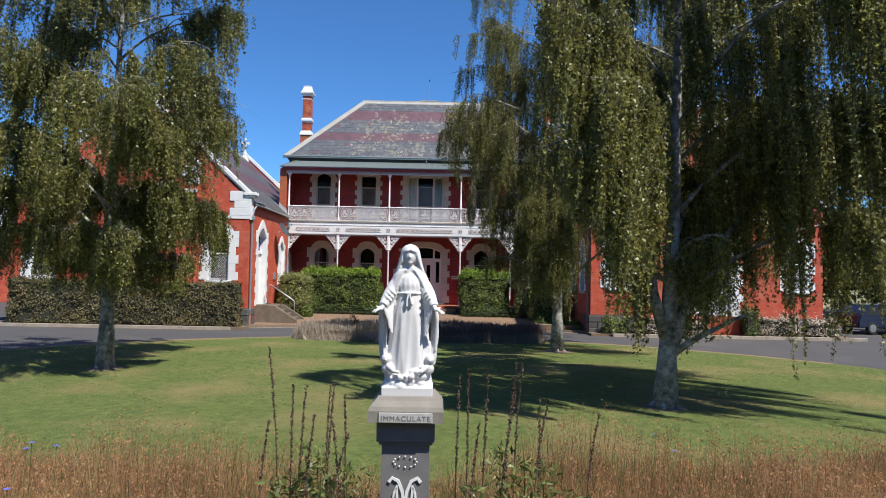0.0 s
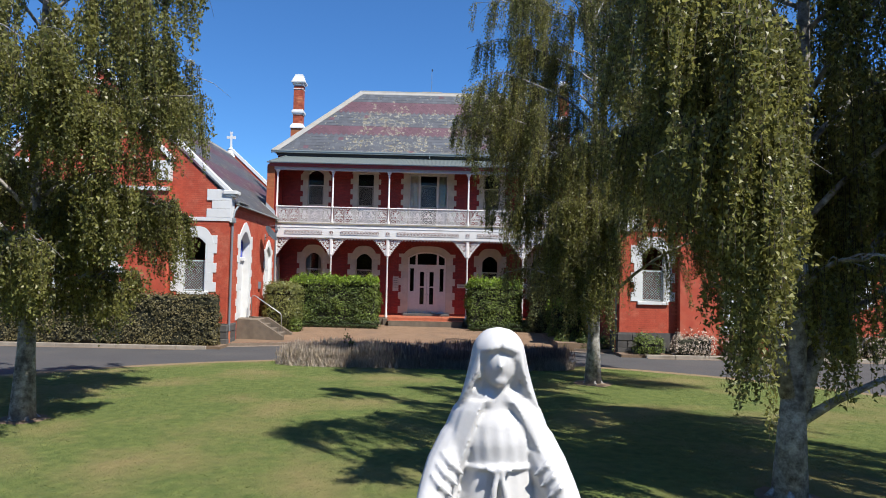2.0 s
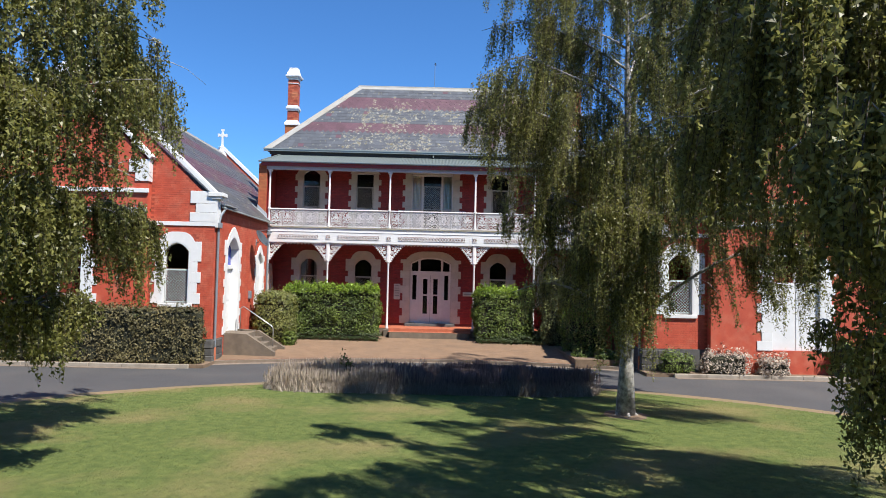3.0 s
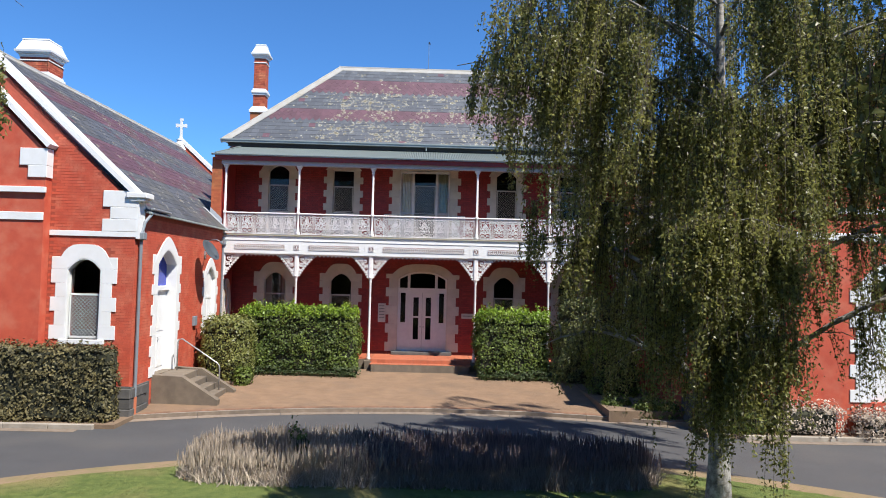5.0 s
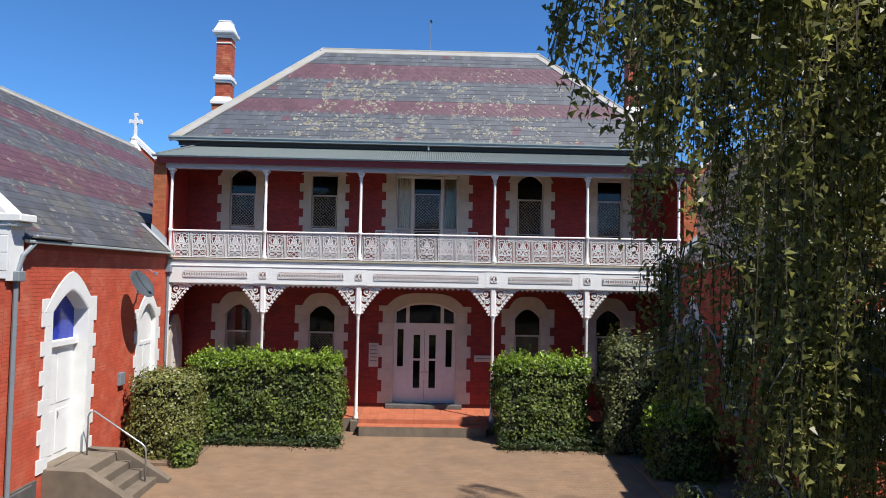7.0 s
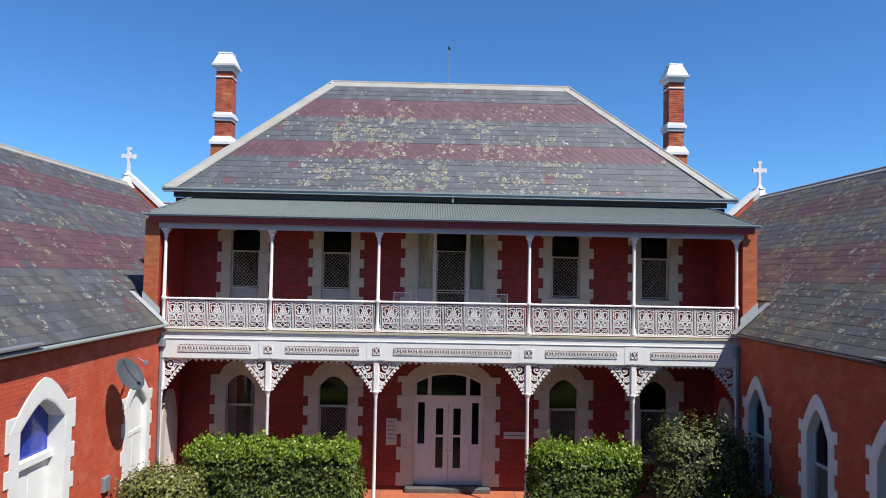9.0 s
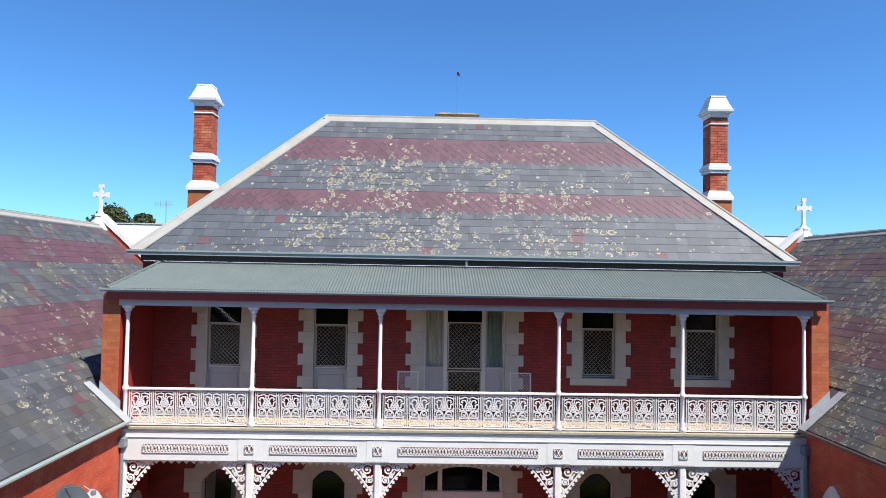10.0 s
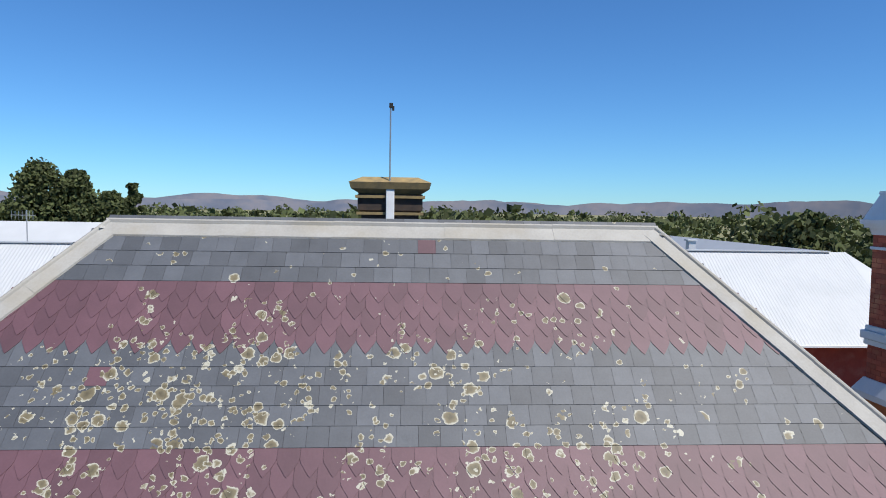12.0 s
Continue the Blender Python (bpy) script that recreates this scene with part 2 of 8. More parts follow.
MOSSPURPLE = lichen(mat("mossy_purple_slate_of_wing", (0.092, 0.050, 0.056), (0.072, 0.038, 0.044), rough=0.7, scale=3, fine=30, bump=0.3, spread=0.18, dirt=(0.13, 0.095, 0.052), dirt_amount=0.85, dirt_scale=1.1), 0.44, 0.75, scale=5)
WINGPURPLE = lichen(mat("purple_slate_of_wing", (0.098, 0.045, 0.057), (0.078, 0.036, 0.046), rough=0.6, scale=3, fine=30, bump=0.3, spread=0.18, dirt=(0.10, 0.085, 0.045), dirt_amount=0.4, dirt_scale=0.8), 0.50, 0.85, scale=5)
RIDGE = mat("ridge_capping", (0.335, 0.325, 0.30), (0.26, 0.25, 0.23), rough=0.7, scale=2, fine=25, bump=0.2, dirt=(0.30, 0.25, 0.15), dirt_amount=0.45, dirt_scale=1.0)
BARK = mat("birch_bark", (0.50, 0.475, 0.44), (0.10, 0.088, 0.078), rough=0.85, scale=9, fine=34, bump=0.6, depth=0.02, dirt=(0.035, 0.03, 0.027), dirt_amount=0.9, dirt_scale=3.5)
TWIG = mat("twig_bark", (0.06, 0.045, 0.032), (0.04, 0.03, 0.022), rough=0.85, bump=0.2)
BIRCHLEAF = leaf_mat("birch_leaf", (0.275, 0.265, 0.076), (0.135, 0.145, 0.045), 0.5, 0.52, rough=0.42)
HEDGELEAF = leaf_mat("hedge_leaf", (0.150, 0.200, 0.032), (0.048, 0.078, 0.014), 0.5, 0.32, rough=0.6)
BORDERLEAF = leaf_mat("border_leaf", (0.060, 0.090, 0.022), (0.030, 0.050, 0.014), 0.4, 0.25, rough=0.6)
# brighter lime copy of the hedge leaf for sunlit tops
SUNTOPLEAF = leaf_mat("sunlit_shoot_leaf", (0.30, 0.42, 0.045), (0.17, 0.27, 0.03), 0.4, 0.42)
DARKHEDGE = leaf_mat("dark_hedge_leaf", (0.165, 0.135, 0.055), (0.075, 0.070, 0.028), 0.5, 0.22, rough=0.65)
BUSHLEAF = leaf_mat("bush_leaf", (0.155, 0.165, 0.050), (0.060, 0.075, 0.024), 0.5, 0.25, rough=0.6)
OLIVEHEDGE = leaf_mat("olive_hedge_leaf", (0.215, 0.225, 0.060), (0.115, 0.128, 0.036), 0.4, 0.25)
STRAW = leaf_mat("dry_grass_straw", (0.52, 0.355, 0.185), (0.33, 0.205, 0.10), 0.4, 0.5, rough=0.8)
SEEDHEAD = leaf_mat("reddish_seed_head", (0.50, 0.265, 0.125), (0.31, 0.15, 0.072), 0.35, 0.45, rough=0.85)
GREENSTEM = leaf_mat("green_stem", (0.16, 0.19, 0.05), (0.10, 0.13, 0.035), 0.35, 0.3)
DOCK = mat("dark_dock_seed", (0.115, 0.068, 0.045), (0.06, 0.036, 0.026), rough=0.9, bump=0.2, spread=0.3)
LAVENDER = leaf_mat("grey_lavender", (0.50, 0.42, 0.34), (0.32, 0.265, 0.21), 0.4, 0.2, rough=0.85)
# darker lavender tones for the part of the bed under tree shade
LAVSHADE = leaf_mat("shade_toned_lavender", (0.36, 0.30, 0.25), (0.22, 0.185, 0.155), 0.4, 0.2, rough=0.85)
SHADESPIKE = leaf_mat("shade_toned_lavender_spike", (0.25, 0.19, 0.185), (0.15, 0.115, 0.115), 0.4, 0.15, rough=0.85)
MARBLE = mat("white_painted_statue", (0.61, 0.605, 0.60), (0.54, 0.535, 0.53), rough=0.55, scale=6, fine=60, bump=0.12, dirt=(0.62, 0.60, 0.56), dirt_amount=0.25, dirt_scale=6)
GRANITE = mat("grey_painted_pedestal", (0.235, 0.215, 0.182), (0.18, 0.165, 0.14), rough=0.8, scale=6, fine=80, bump=0.35)
PEDDARK = mat("dark_grey_pedestal_shaft", (0.165, 0.16, 0.158), (0.125, 0.12, 0.12), rough=0.7, bump=0.25)
GLASS = glass_mat("window_glass", (0.50, 0.53, 0.58))
CLEARGLASS = glass_mat("thin_clear_glass", (0.88, 0.90, 0.90))
BLUEGLASS = mat("blue_leadlight_glass", (0.035, 0.06, 0.42), (0.02, 0.035, 0.28), rough=0.12, scale=9, bump=0.1)
PLATE = mat("pale_grey_plate_paint", (0.46, 0.45, 0.43), (0.36, 0.35, 0.33), rough=0.6, scale=14, bump=0.15)
LETTER = mat("grey_lettering", (0.16, 0.16, 0.155), rough=0.6, bump=0)


# ---- builders ----
def mesh_of(bm, name):
    me = bpy.data.meshes.new(name)
    bm.to_mesh(me)
    bm.free()
    return me


def put(name, me, m, parent=None, label="", category="", group="", kind="", smooth=False):
    """Links one mesh object; parts hang under a parent."""
    if not isinstance(me, bpy.types.Mesh):
        me = mesh_of(me, name)
    if not me.materials:
        me.materials.append(m)
    if smooth:
        for p in me.polygons:
            p.use_smooth = True
    ob = new(name, me)
    ob.parent = parent
    return tagged(ob, label, category, group, kind)


def part(name, bm, m, parent, label="", smooth=False, at=None):
    ob = put(name, bm, m, parent, label, smooth=smooth)
    if at is not None:
        ob.matrix_local = at
    return ob


def thing(name, label, category, at=None, group="", kind=""):
    ob = new(name)
    if at is not None:
        ob.matrix_world = at
    return tagged(ob, label, category, group, kind)


def box(bm, x0, x1, y0, y1, z0, z1, bevel=0.0):
    vs = [bm.verts.new((x, y, z)) for z in (z0, z1) for y in (y0, y1) for x in (x0, x1)]
    fs = [bm.faces.new([vs[i] for i in q]) for q in ((0, 2, 3, 1), (4, 5, 7, 6), (0, 1, 5, 4), (1, 3, 7, 5), (3, 2, 6, 7), (2, 0, 4, 6))]
    if bevel:
        es = list({e for f in fs for e in f.edges})
        bmesh.ops.bevel(bm, geom=es, offset=bevel, segments=1, affect="EDGES")
    return bm


def boxes(*rows, bevel=0.0):
    bm = bmesh.new()
    for r in rows:
        box(bm, *r, bevel=bevel)
    return bm


def prism(bm, pts, y0, y1):
    """A polygon in x and z, drawn out from y0 to y1."""
    a, b = [bm.verts.new((x, y0, z)) for x, z in pts], [bm.verts.new((x, y1, z)) for x, z in pts]
    bm.faces.new(a), bm.faces.new(b[::-1])
    for i in range(len(pts)):
        j = (i + 1) % len(pts)
        bm.faces.new((a[j], a[i], b[i], b[j]))
    return bm


def tidy(bm):
    bmesh.ops.recalc_face_normals(bm, faces=bm.faces)
    return bm


def ribbon(bm, pts, w, y0, y1):
    """A flat bar of width w along a line in x and z, from y0 to y1 deep."""
    n = len(pts)
    side = []
    for i, (x, z) in enumerate(pts):
        ax, az = pts[max(i - 1, 0)]
        bx, bz = pts[min(i + 1, n - 1)]
        dx, dz = bx - ax, bz - az
        k = math.hypot(dx, dz) or 1
        side.append((-dz / k * w / 2, dx / k * w / 2))
    ring = []
    for (x, z), (sx, sz) in zip(pts, side):
        ring.append([bm.verts.new(c) for c in ((x + sx, y0, z + sz), (x - sx, y0, z - sz), (x - sx, y1, z - sz), (x + sx, y1, z + sz))])
    for a, b in zip(ring, ring[1:]):
        for i in range(4):
            j = (i + 1) % 4
            bm.faces.new((a[i], a[j], b[j], b[i]))
    bm.faces.new(ring[0][::-1]), bm.faces.new(ring[-1])


def lathe(bm, profile, seg=12, centre=(0, 0), square=False):
    rings = []
    for r, z in profile:
        rings.append([bm.verts.new((centre[0] + r * math.cos(t), centre[1] + r * math.sin(t), z)) for t in (2 * math.pi * (i + 0.5) / seg for i in range(seg))])
    for a, b in zip(rings, rings[1:]):
        for i in range(seg):
            j = (i + 1) % seg
            bm.faces.new((a[i], a[j], b[j], b[i]))
    bm.faces.new(rings[0][::-1]), bm.faces.new(rings[-1])
    return bm


def tube(bm, pts, radii, seg=7):
    """A tapered round bar along points in space."""
    pts = [Vector(p) for p in pts]
    rings = []
    for i, p in enumerate(pts):
        d = (pts[min(i + 1, len(pts) - 1)] - pts[max(i - 1, 0)]).normalized()
        u = d.orthogonal().normalized() if i == 0 else (u - d * u.dot(d)).normalized()
        v = d.cross(u)
        r = radii[i] if hasattr(radii, "__len__") else radii
        rings.append([bm.verts.new(p + r * (math.cos(t) * u + math.sin(t) * v)) for t in (2 * math.pi * k / seg for k in range(seg))])
    for a, b in zip(rings, rings[1:]):
        for i in range(seg):
            j = (i + 1) % seg
            bm.faces.new((a[i], a[j], b[j], b[i]))
    bm.faces.new(rings[0][::-1]), bm.faces.new(rings[-1])
    return bm


def arch(x0, x1, z0, zs, zt, n=10, power=2.0):
    """An opening's outline: straight jambs to zs, then a curved head up to zt."""
    c, h = (x0 + x1) / 2, (x1 - x0) / 2
    head = [(c + h * u, zs + (zt - zs) * (1 - abs(u) ** power)) for u in (1 - 2 * i / n for i in range(n + 1))]
    return [(x0, z0), (x1, z0)] + head


def slab(outer, holes, y0, y1):
    """A wall in x and z with openings that go through it."""
    bm = bmesh.new()
    for loop in [outer] + holes:
        vs = [bm.verts.new((x, y0, z)) for x, z in loop]
        for i in range(len(vs)):
            bm.edges.new((vs[i], vs[(i + 1) % len(vs)]))
    bmesh.ops.triangle_fill(bm, use_beauty=True, edges=bm.edges)
    got = bmesh.ops.extrude_face_region(bm, geom=bm.faces[:])
    for v in got["geom"]:
        if isinstance(v, bmesh.types.BMVert):
            v.co.y = y1
    return tidy(bm)


def cards(name, centres, along, across, m, parent=None, label="", **tags):
    """Many small four-cornered leaves: half-length along and half-width across each centre."""
    n = len(centres)
    v = np.empty((n, 4, 3))
    v[:, 0], v[:, 1] = centres - along, centres + across
    v[:, 2], v[:, 3] = centres + along, centres - across
    me = bpy.data.meshes.new(name)
    me.vertices.add(4 * n), me.loops.add(4 * n), me.polygons.add(n)
    me.vertices.foreach_set("co", v.reshape(-1))
    me.loops.foreach_set("vertex_index", np.arange(4 * n, dtype=np.int32))
    me.polygons.foreach_set("loop_start", np.arange(0, 4 * n, 4, dtype=np.int32))
    me.update(calc_edges=True)
    return put(name, me, m, parent, label, **tags)


def bricks_mesh(name, rects):
    """Boxes without backs, in local x and z, proud of y = 0: rows of (x0, x1, z0, z1, y)."""
    r = np.array(rects)
    n = len(r)
    v = np.empty((n, 8, 3))
    i = 0.0015
    for k, (a, b, d) in enumerate(((0, 2, 0), (1, 2, 0), (1, 3, 0), (0, 3, 0))):
        v[:, k, 0], v[:, k, 2], v[:, k, 1] = r[:, a], r[:, b], 0.004
        v[:, k + 4, 0] = r[:, a] + (i if a == 0 else -i)
        v[:, k + 4, 2] = r[:, b] + (i if b == 2 else -i)
        v[:, k + 4, 1] = -r[:, 4]
    f = np.array([(4, 5, 6, 7), (0, 1, 5, 4), (1, 2, 6, 5), (2, 3, 7, 6), (3, 0, 4, 7)])
    faces = (f[None] + 8 * np.arange(n)[:, None, None]).reshape(-1)
    me = bpy.data.meshes.new(name)
    me.vertices.add(8 * n), me.loops.add(len(faces)), me.polygons.add(5 * n)
    me.vertices.foreach_set("co", v.reshape(-1))
    me.loops.foreach_set("vertex_index", faces.astype(np.int32))
    me.polygons.foreach_set("loop_start", np.arange(0, len(faces), 4, dtype=np.int32))
    me.update(calc_edges=True)
    me.shade_flat()
    return me


def T(x, y, z, rz=0):
    return pose(x, y, z, 0, 0, rz)


BLADE = leaf_mat("lawn_blade", (0.196, 0.228, 0.066), (0.118, 0.150, 0.042), 0.2, 0.6, rough=0.7)
DISHGREY = mat("dark_grey_dish_paint", (0.062, 0.074, 0.086), (0.05, 0.06, 0.07), rough=0.5, bump=0.05)


# ---- ground ----
CX, CY, RLAWN, RKERB = 0.5, -28.5, 17.0, 22.0


def disc(bm, r0, r1, a0, a1, n, z0, z1=None):
    """A ring sector about the drive's centre; z1: its outer height."""
    z1 = z0 if z1 is None else z1
    prev = None
    for i in range(n + 1):
        a = a0 + (a1 - a0) * i / n
        pair = [bm.verts.new((CX + r * math.cos(a), CY + r * math.sin(a), z)) for r, z in ((r0, z0), (r1, z1))]
        if prev:
            bm.faces.new((prev[0], prev[1], pair[1], pair[0]))
        prev = pair
    return bm


bm = bmesh.new()
bmesh.ops.create_grid(bm, x_segments=20, y_segments=20, size=4900)
put("ground", bm, FIELD, None, "dry yellow-green paddocks reaching to the hills", "ground", kind="structure").location.z = -0.06
bm = bmesh.new()
disc(bm, 0.01, 75, 0, 2 * math.pi, 96, -0.02)
bmesh.ops.remove_doubles(bm, verts=bm.verts, dist=0.002)
put("road", tidy(bm), ASPHALT, None, "grey asphalt carriage drive curving round the lawn", "road", kind="structure")
bm = bmesh.new()
N = 120
edge = []
for i in range(N):
    a = 2 * math.pi * i / N
    r = RLAWN + 0.10 * noise.noise((7 * math.cos(a), 7 * math.sin(a), 0)) + 0.06 * noise.noise((30 * math.cos(a), 30 * math.sin(a), 3))
    edge.append(r)
rings = [[bm.verts.new((CX + k * edge[i] * math.cos(2 * math.pi * i / N), CY + k * edge[i] * math.sin(2 * math.pi * i / N), z)) for i in range(N)] for k, z in ((1.0, -0.03), (0.995, 0.0), (0.9, 0.03), (0.5, 0.05), (0.02, 0.05))]
for a, b in zip(rings, rings[1:]):
    for i in range(N):
        bm.faces.new((a[i], a[(i + 1) % N], b[(i + 1) % N], b[i]))
bm.faces.new(rings[-1])
put("lawn", tidy(bm), LAWN, None, "mown green lawn with dry patches inside the drive", "lawn", kind="structure")

bm = bmesh.new()
prev = None
for i in range(161):
    a = math.radians(35 + 120 * i / 160)
    w = 0.75 + 0.65 * noise.noise((a * 9, 1.0, 0.0)) + 0.25 * noise.noise((a * 40, 2.0, 0.0))
    pair = [bm.verts.new((CX + r * math.cos(a), CY + r * math.sin(a), z)) for r, z in ((RLAWN - 0.15 - max(0.05, w), 0.008), (RLAWN - 0.12, 0.006), (RLAWN + 0.10, -0.012))]
    if prev:
        bm.faces.new((prev[0], prev[1], pair[1], pair[0])), bm.faces.new((prev[1], prev[2], pair[2], pair[1]))
    prev = pair
put("verge", tidy(bm), mat("dry_verge", (0.235, 0.155, 0.095), (0.165, 0.135, 0.062), rough=0.95, scale=2, fine=50, bump=0.8, depth=0.03), None, "strip of dry brown grass along the drive", "verge", kind="structure")

# paved forecourt, rising gently to the porch
A0, A1 = math.radians(64.5), math.radians(115.5)
bm = bmesh.new()
NX, NY = 40, 12
grid = []
for i in range(NX + 1):
    a = A1 + (A0 - A1) * i / NX
    kx, ky = CX + (RKERB + 0.15) * math.cos(a), CY + (RKERB + 0.15) * math.sin(a)
    ex = kx * 0.86
    grid.append([bm.verts.new((kx + (ex - kx) * j / NY, ky + (-0.1 - ky) * j / NY, 0.095 + 0.34 * j / NY)) for j in range(NY + 1)])
for i in range(NX):
    for j in range(NY):
        bm.faces.new((grid[i][j], grid[i + 1][j], grid[i + 1][j + 1], grid[i][j + 1]))
forecourt = put("pavement", tidy(bm), PAVING, None, "brown brick-paved forecourt sloping up to the porch", "pavement", kind="structure")
# garden beds along the wings
for s, name in ((-1, "garden_bed"), (1, "garden_bed")):
    bm = bmesh.new()
    box(bm, *sorted((s * 8.3, s * (40 if s < 0 else 21))), -9.55 if s < 0 else -9.3, -7.9, -0.05, 0.10)
    put(name, bm, SOIL, None, "strip of dry brown soil beside the wing", "garden bed", kind="structure")
    bm = bmesh.new()
    box(bm, *sorted((s * 2.6, s * 8.5)), -1.7, 0.0, 0.0, 0.44)
    put(name, bm, SOIL, None, "dark soil bed in front of the verandah", "garden bed", kind="structure")
    bm = bmesh.new()
    box(bm, *(sorted((s * 6.3, s * 8.5)) if s < 0 else (6.0, 8.5)), *((-3.7, -1.6) if s < 0 else (-7.4, -1.6)), 0.0, 0.36 if s < 0 else 0.34)
    put(name, bm, SOIL, None, "dark soil bed beside the wing wall", "garden bed", kind="structure")

# kerbs, built of separate lengths
kerb = thing("kerb", "pale weathered concrete kerb along the drive", "kerb", kind="structure")
a, step = A0, 2.44 / RKERB
while a < A1 - 0.01:
    bm = bmesh.new()
    disc(bm, RKERB, RKERB + 0.11, a, min(a + step * 0.996, A1), 6, 0.105)
    got = bmesh.ops.extrude_face_region(bm, geom=bm.faces[:])
    for v in got["geom"]:
        if isinstance(v, bmesh.types.BMVert):
            v.co.z = -0.04
    part("kerb_stone", tidy(bm), KERB, kerb)
    bm = bmesh.new()
    disc(bm, RKERB + 0.002, RKERB + 0.06, a, min(a + step * 0.996, A1), 6, 0.109)
    part("worn_edge", tidy(bm), KERBPALE, kerb, "pale worn top edge")
    for i in range(22):
        bm = bmesh.new()
        b0 = a + step * i / 22
        if b0 > A1 - 0.004:
            break
        disc(bm, RKERB + 0.118, RKERB + 0.345, b0, b0 + step / 22 * 0.93, 1, 0.112)
        got = bmesh.ops.extrude_face_region(bm, geom=bm.faces[:])
        for v in got["geom"]:
            if isinstance(v, bmesh.types.BMVert):
                v.co.z = 0.06
        part("edging_brick", tidy(bm), EDGING, kerb)
    bm = bmesh.new()
    disc(bm, RKERB - 0.32, RKERB - 0.005, a, min(a + step * 0.99, A1), 4, -0.012, -0.004)
    part("gutter_slab", tidy(bm), KERB, kerb)
    a += step
for x0, x1, y in ((-32, -9.2, -9.68), (9.3, 21, -9.45)):
    x = x0
    me = mesh_of(boxes((0, 1.21, 0, 0.13, -0.05, 0.12), bevel=0.015), "kerb_stone")
    while x < x1:
        part("kerb_stone", me, KERBPALE, kerb, at=T(x, y, 0))
        x += 1.22
    bm = boxes((x0, x1, y - 0.30, y - 0.01, -0.03, -0.008))
    part("gutter_slab", bm, KERB, kerb)

# ---- openings ----
GROUND_Z = 0.3


def quoins(parent, half, z0, z1, m, step=0.31, long=0.30, short=0.17, proud=0.03):
    n = max(1, round((z1 - z0) / step))
    h = (z1 - z0) / n
    for s in (-1, 1):
        for i in range(n):
            w = long if i % 2 == 0 else short
            x0, x1 = sorted((s * half, s * (half + w)))
            part("quoin_block", boxes((x0, x1, -proud, 0.02, z0 + i * h + 0.0012, z0 + (i + 1) * h - 0.0012), bevel=0.004), m, parent)


def ring_stone(half, zs, zt, w, power, top, n=14, outer_power=None):
    """Stones of an arched head: the band between the opening and a wider arch."""
    inner = [(half * u, zs + (zt - zs) * (1 - abs(u) ** power)) for u in (1 - 2 * i / n for i in range(n + 1))]
    outer = [((half + w) * u, zs + (top - zs) * (1 - abs(u) ** (outer_power or power + 0.8))) for u in (1 - 2 * i / n for i in range(n + 1))]
    return inner, outer


def surround(parent, half, z0, zs, zt, power, m, w=0.30, rise=0.42, step=0.31, long=0.32, short=0.17, deep=0.24, outer_power=None, shoulder=0.0):
    quoins(parent, half, z0, zs, m, step, long, short)
    inner, outer = ring_stone(half, zs, zt, w, power, zt + rise, 14, outer_power)
    for s in (-1, 1) if shoulder else ():
        part("quoin_block", boxes((*sorted((s * (half + 0.06), s * (half + long))), -0.028, 0.02, zs + 0.003, zs + shoulder), bevel=0.008), m, parent)
    bm = bmesh.new()
    prism(bm, inner + outer[::-1], -0.032, 0.02)
    part("arch_stone", tidy(bm), m, parent)
    bm = bmesh.new()
    loop = [(-half + 0.014, z0)] + [(x * (1 - 0.014 / half), z - 0.014) for x, z in inner[::-1]] + [(half - 0.014, z0)]
    ribbon(bm, loop, 0.028, -0.025, deep)
    part("reveal", tidy(bm), m, parent)


def lattice(half, z0, z1, pitch=0.090, w=0.0062):
    """A security grille of crossed bars in a frame."""
    bm = bmesh.new()
    for x0, x1, a, b in ((-half, half, z0, z0 + 0.03), (-half, half, z1 - 0.03, z1), (-half, -half + 0.03, z0, z1), (half - 0.03, half, z0, z1)):
        box(bm, x0, x1, -0.012, 0.012, a, b)
    wd, ht = 2 * half, z1 - z0
    k = -ht
    while k < wd:
        a, b = max(0, k), min(wd, k + ht)
        if b - a > 0.02:
            ribbon(bm, [(-half + a, z0 + a - k), (-half + b, z0 + b - k)], w, -0.006, 0.0)
            ribbon(bm, [(half - a, z0 + a - k), (half - b, z0 + b - k)], w, 0.0, 0.006)
        k += pitch * 1.25
    return bm


def pane_mesh(loop, y):
    bm = bmesh.new()
    bm.faces.new([bm.verts.new((x, y, z)) for x, z in loop])
    return bm


def sash(parent, half, z0, zs, zt, power, m, mid, grille=None, glass=None, y=0.16, mesh=None):
    loop = arch(-half + 0.02, half - 0.02, z0 + 0.02, zs, zt - 0.02, 10, power)
    bm = bmesh.new()
    ribbon(bm, loop + loop[:1], 0.045, y - 0.03, y + 0.03)
    part("window_frame", tidy(bm), m, parent)
    part("sash_rail", boxes((-half + 0.06, half - 0.06, y - 0.04, y + 0.02, mid - 0.025, mid + 0.025)), m, parent)
    p = part("pane", pane_mesh(loop, y + 0.005), glass or GLASS, parent)
    p.visible_shadow = False
    if grille:
        part("security_grille", lattice(half - 0.06, grille[0], grille[1], w=0.0085 if mesh else 0.0062), mesh or STONE, parent, "white diamond-mesh security grille", at=T(0, y - 0.07, 0))


def sill(parent, half, z, m, depth=0.08):
    part("window_sill", boxes((-half - 0.16, half + 0.16, -depth, 0.2, z - 0.14, z), bevel=0.012), m, parent)


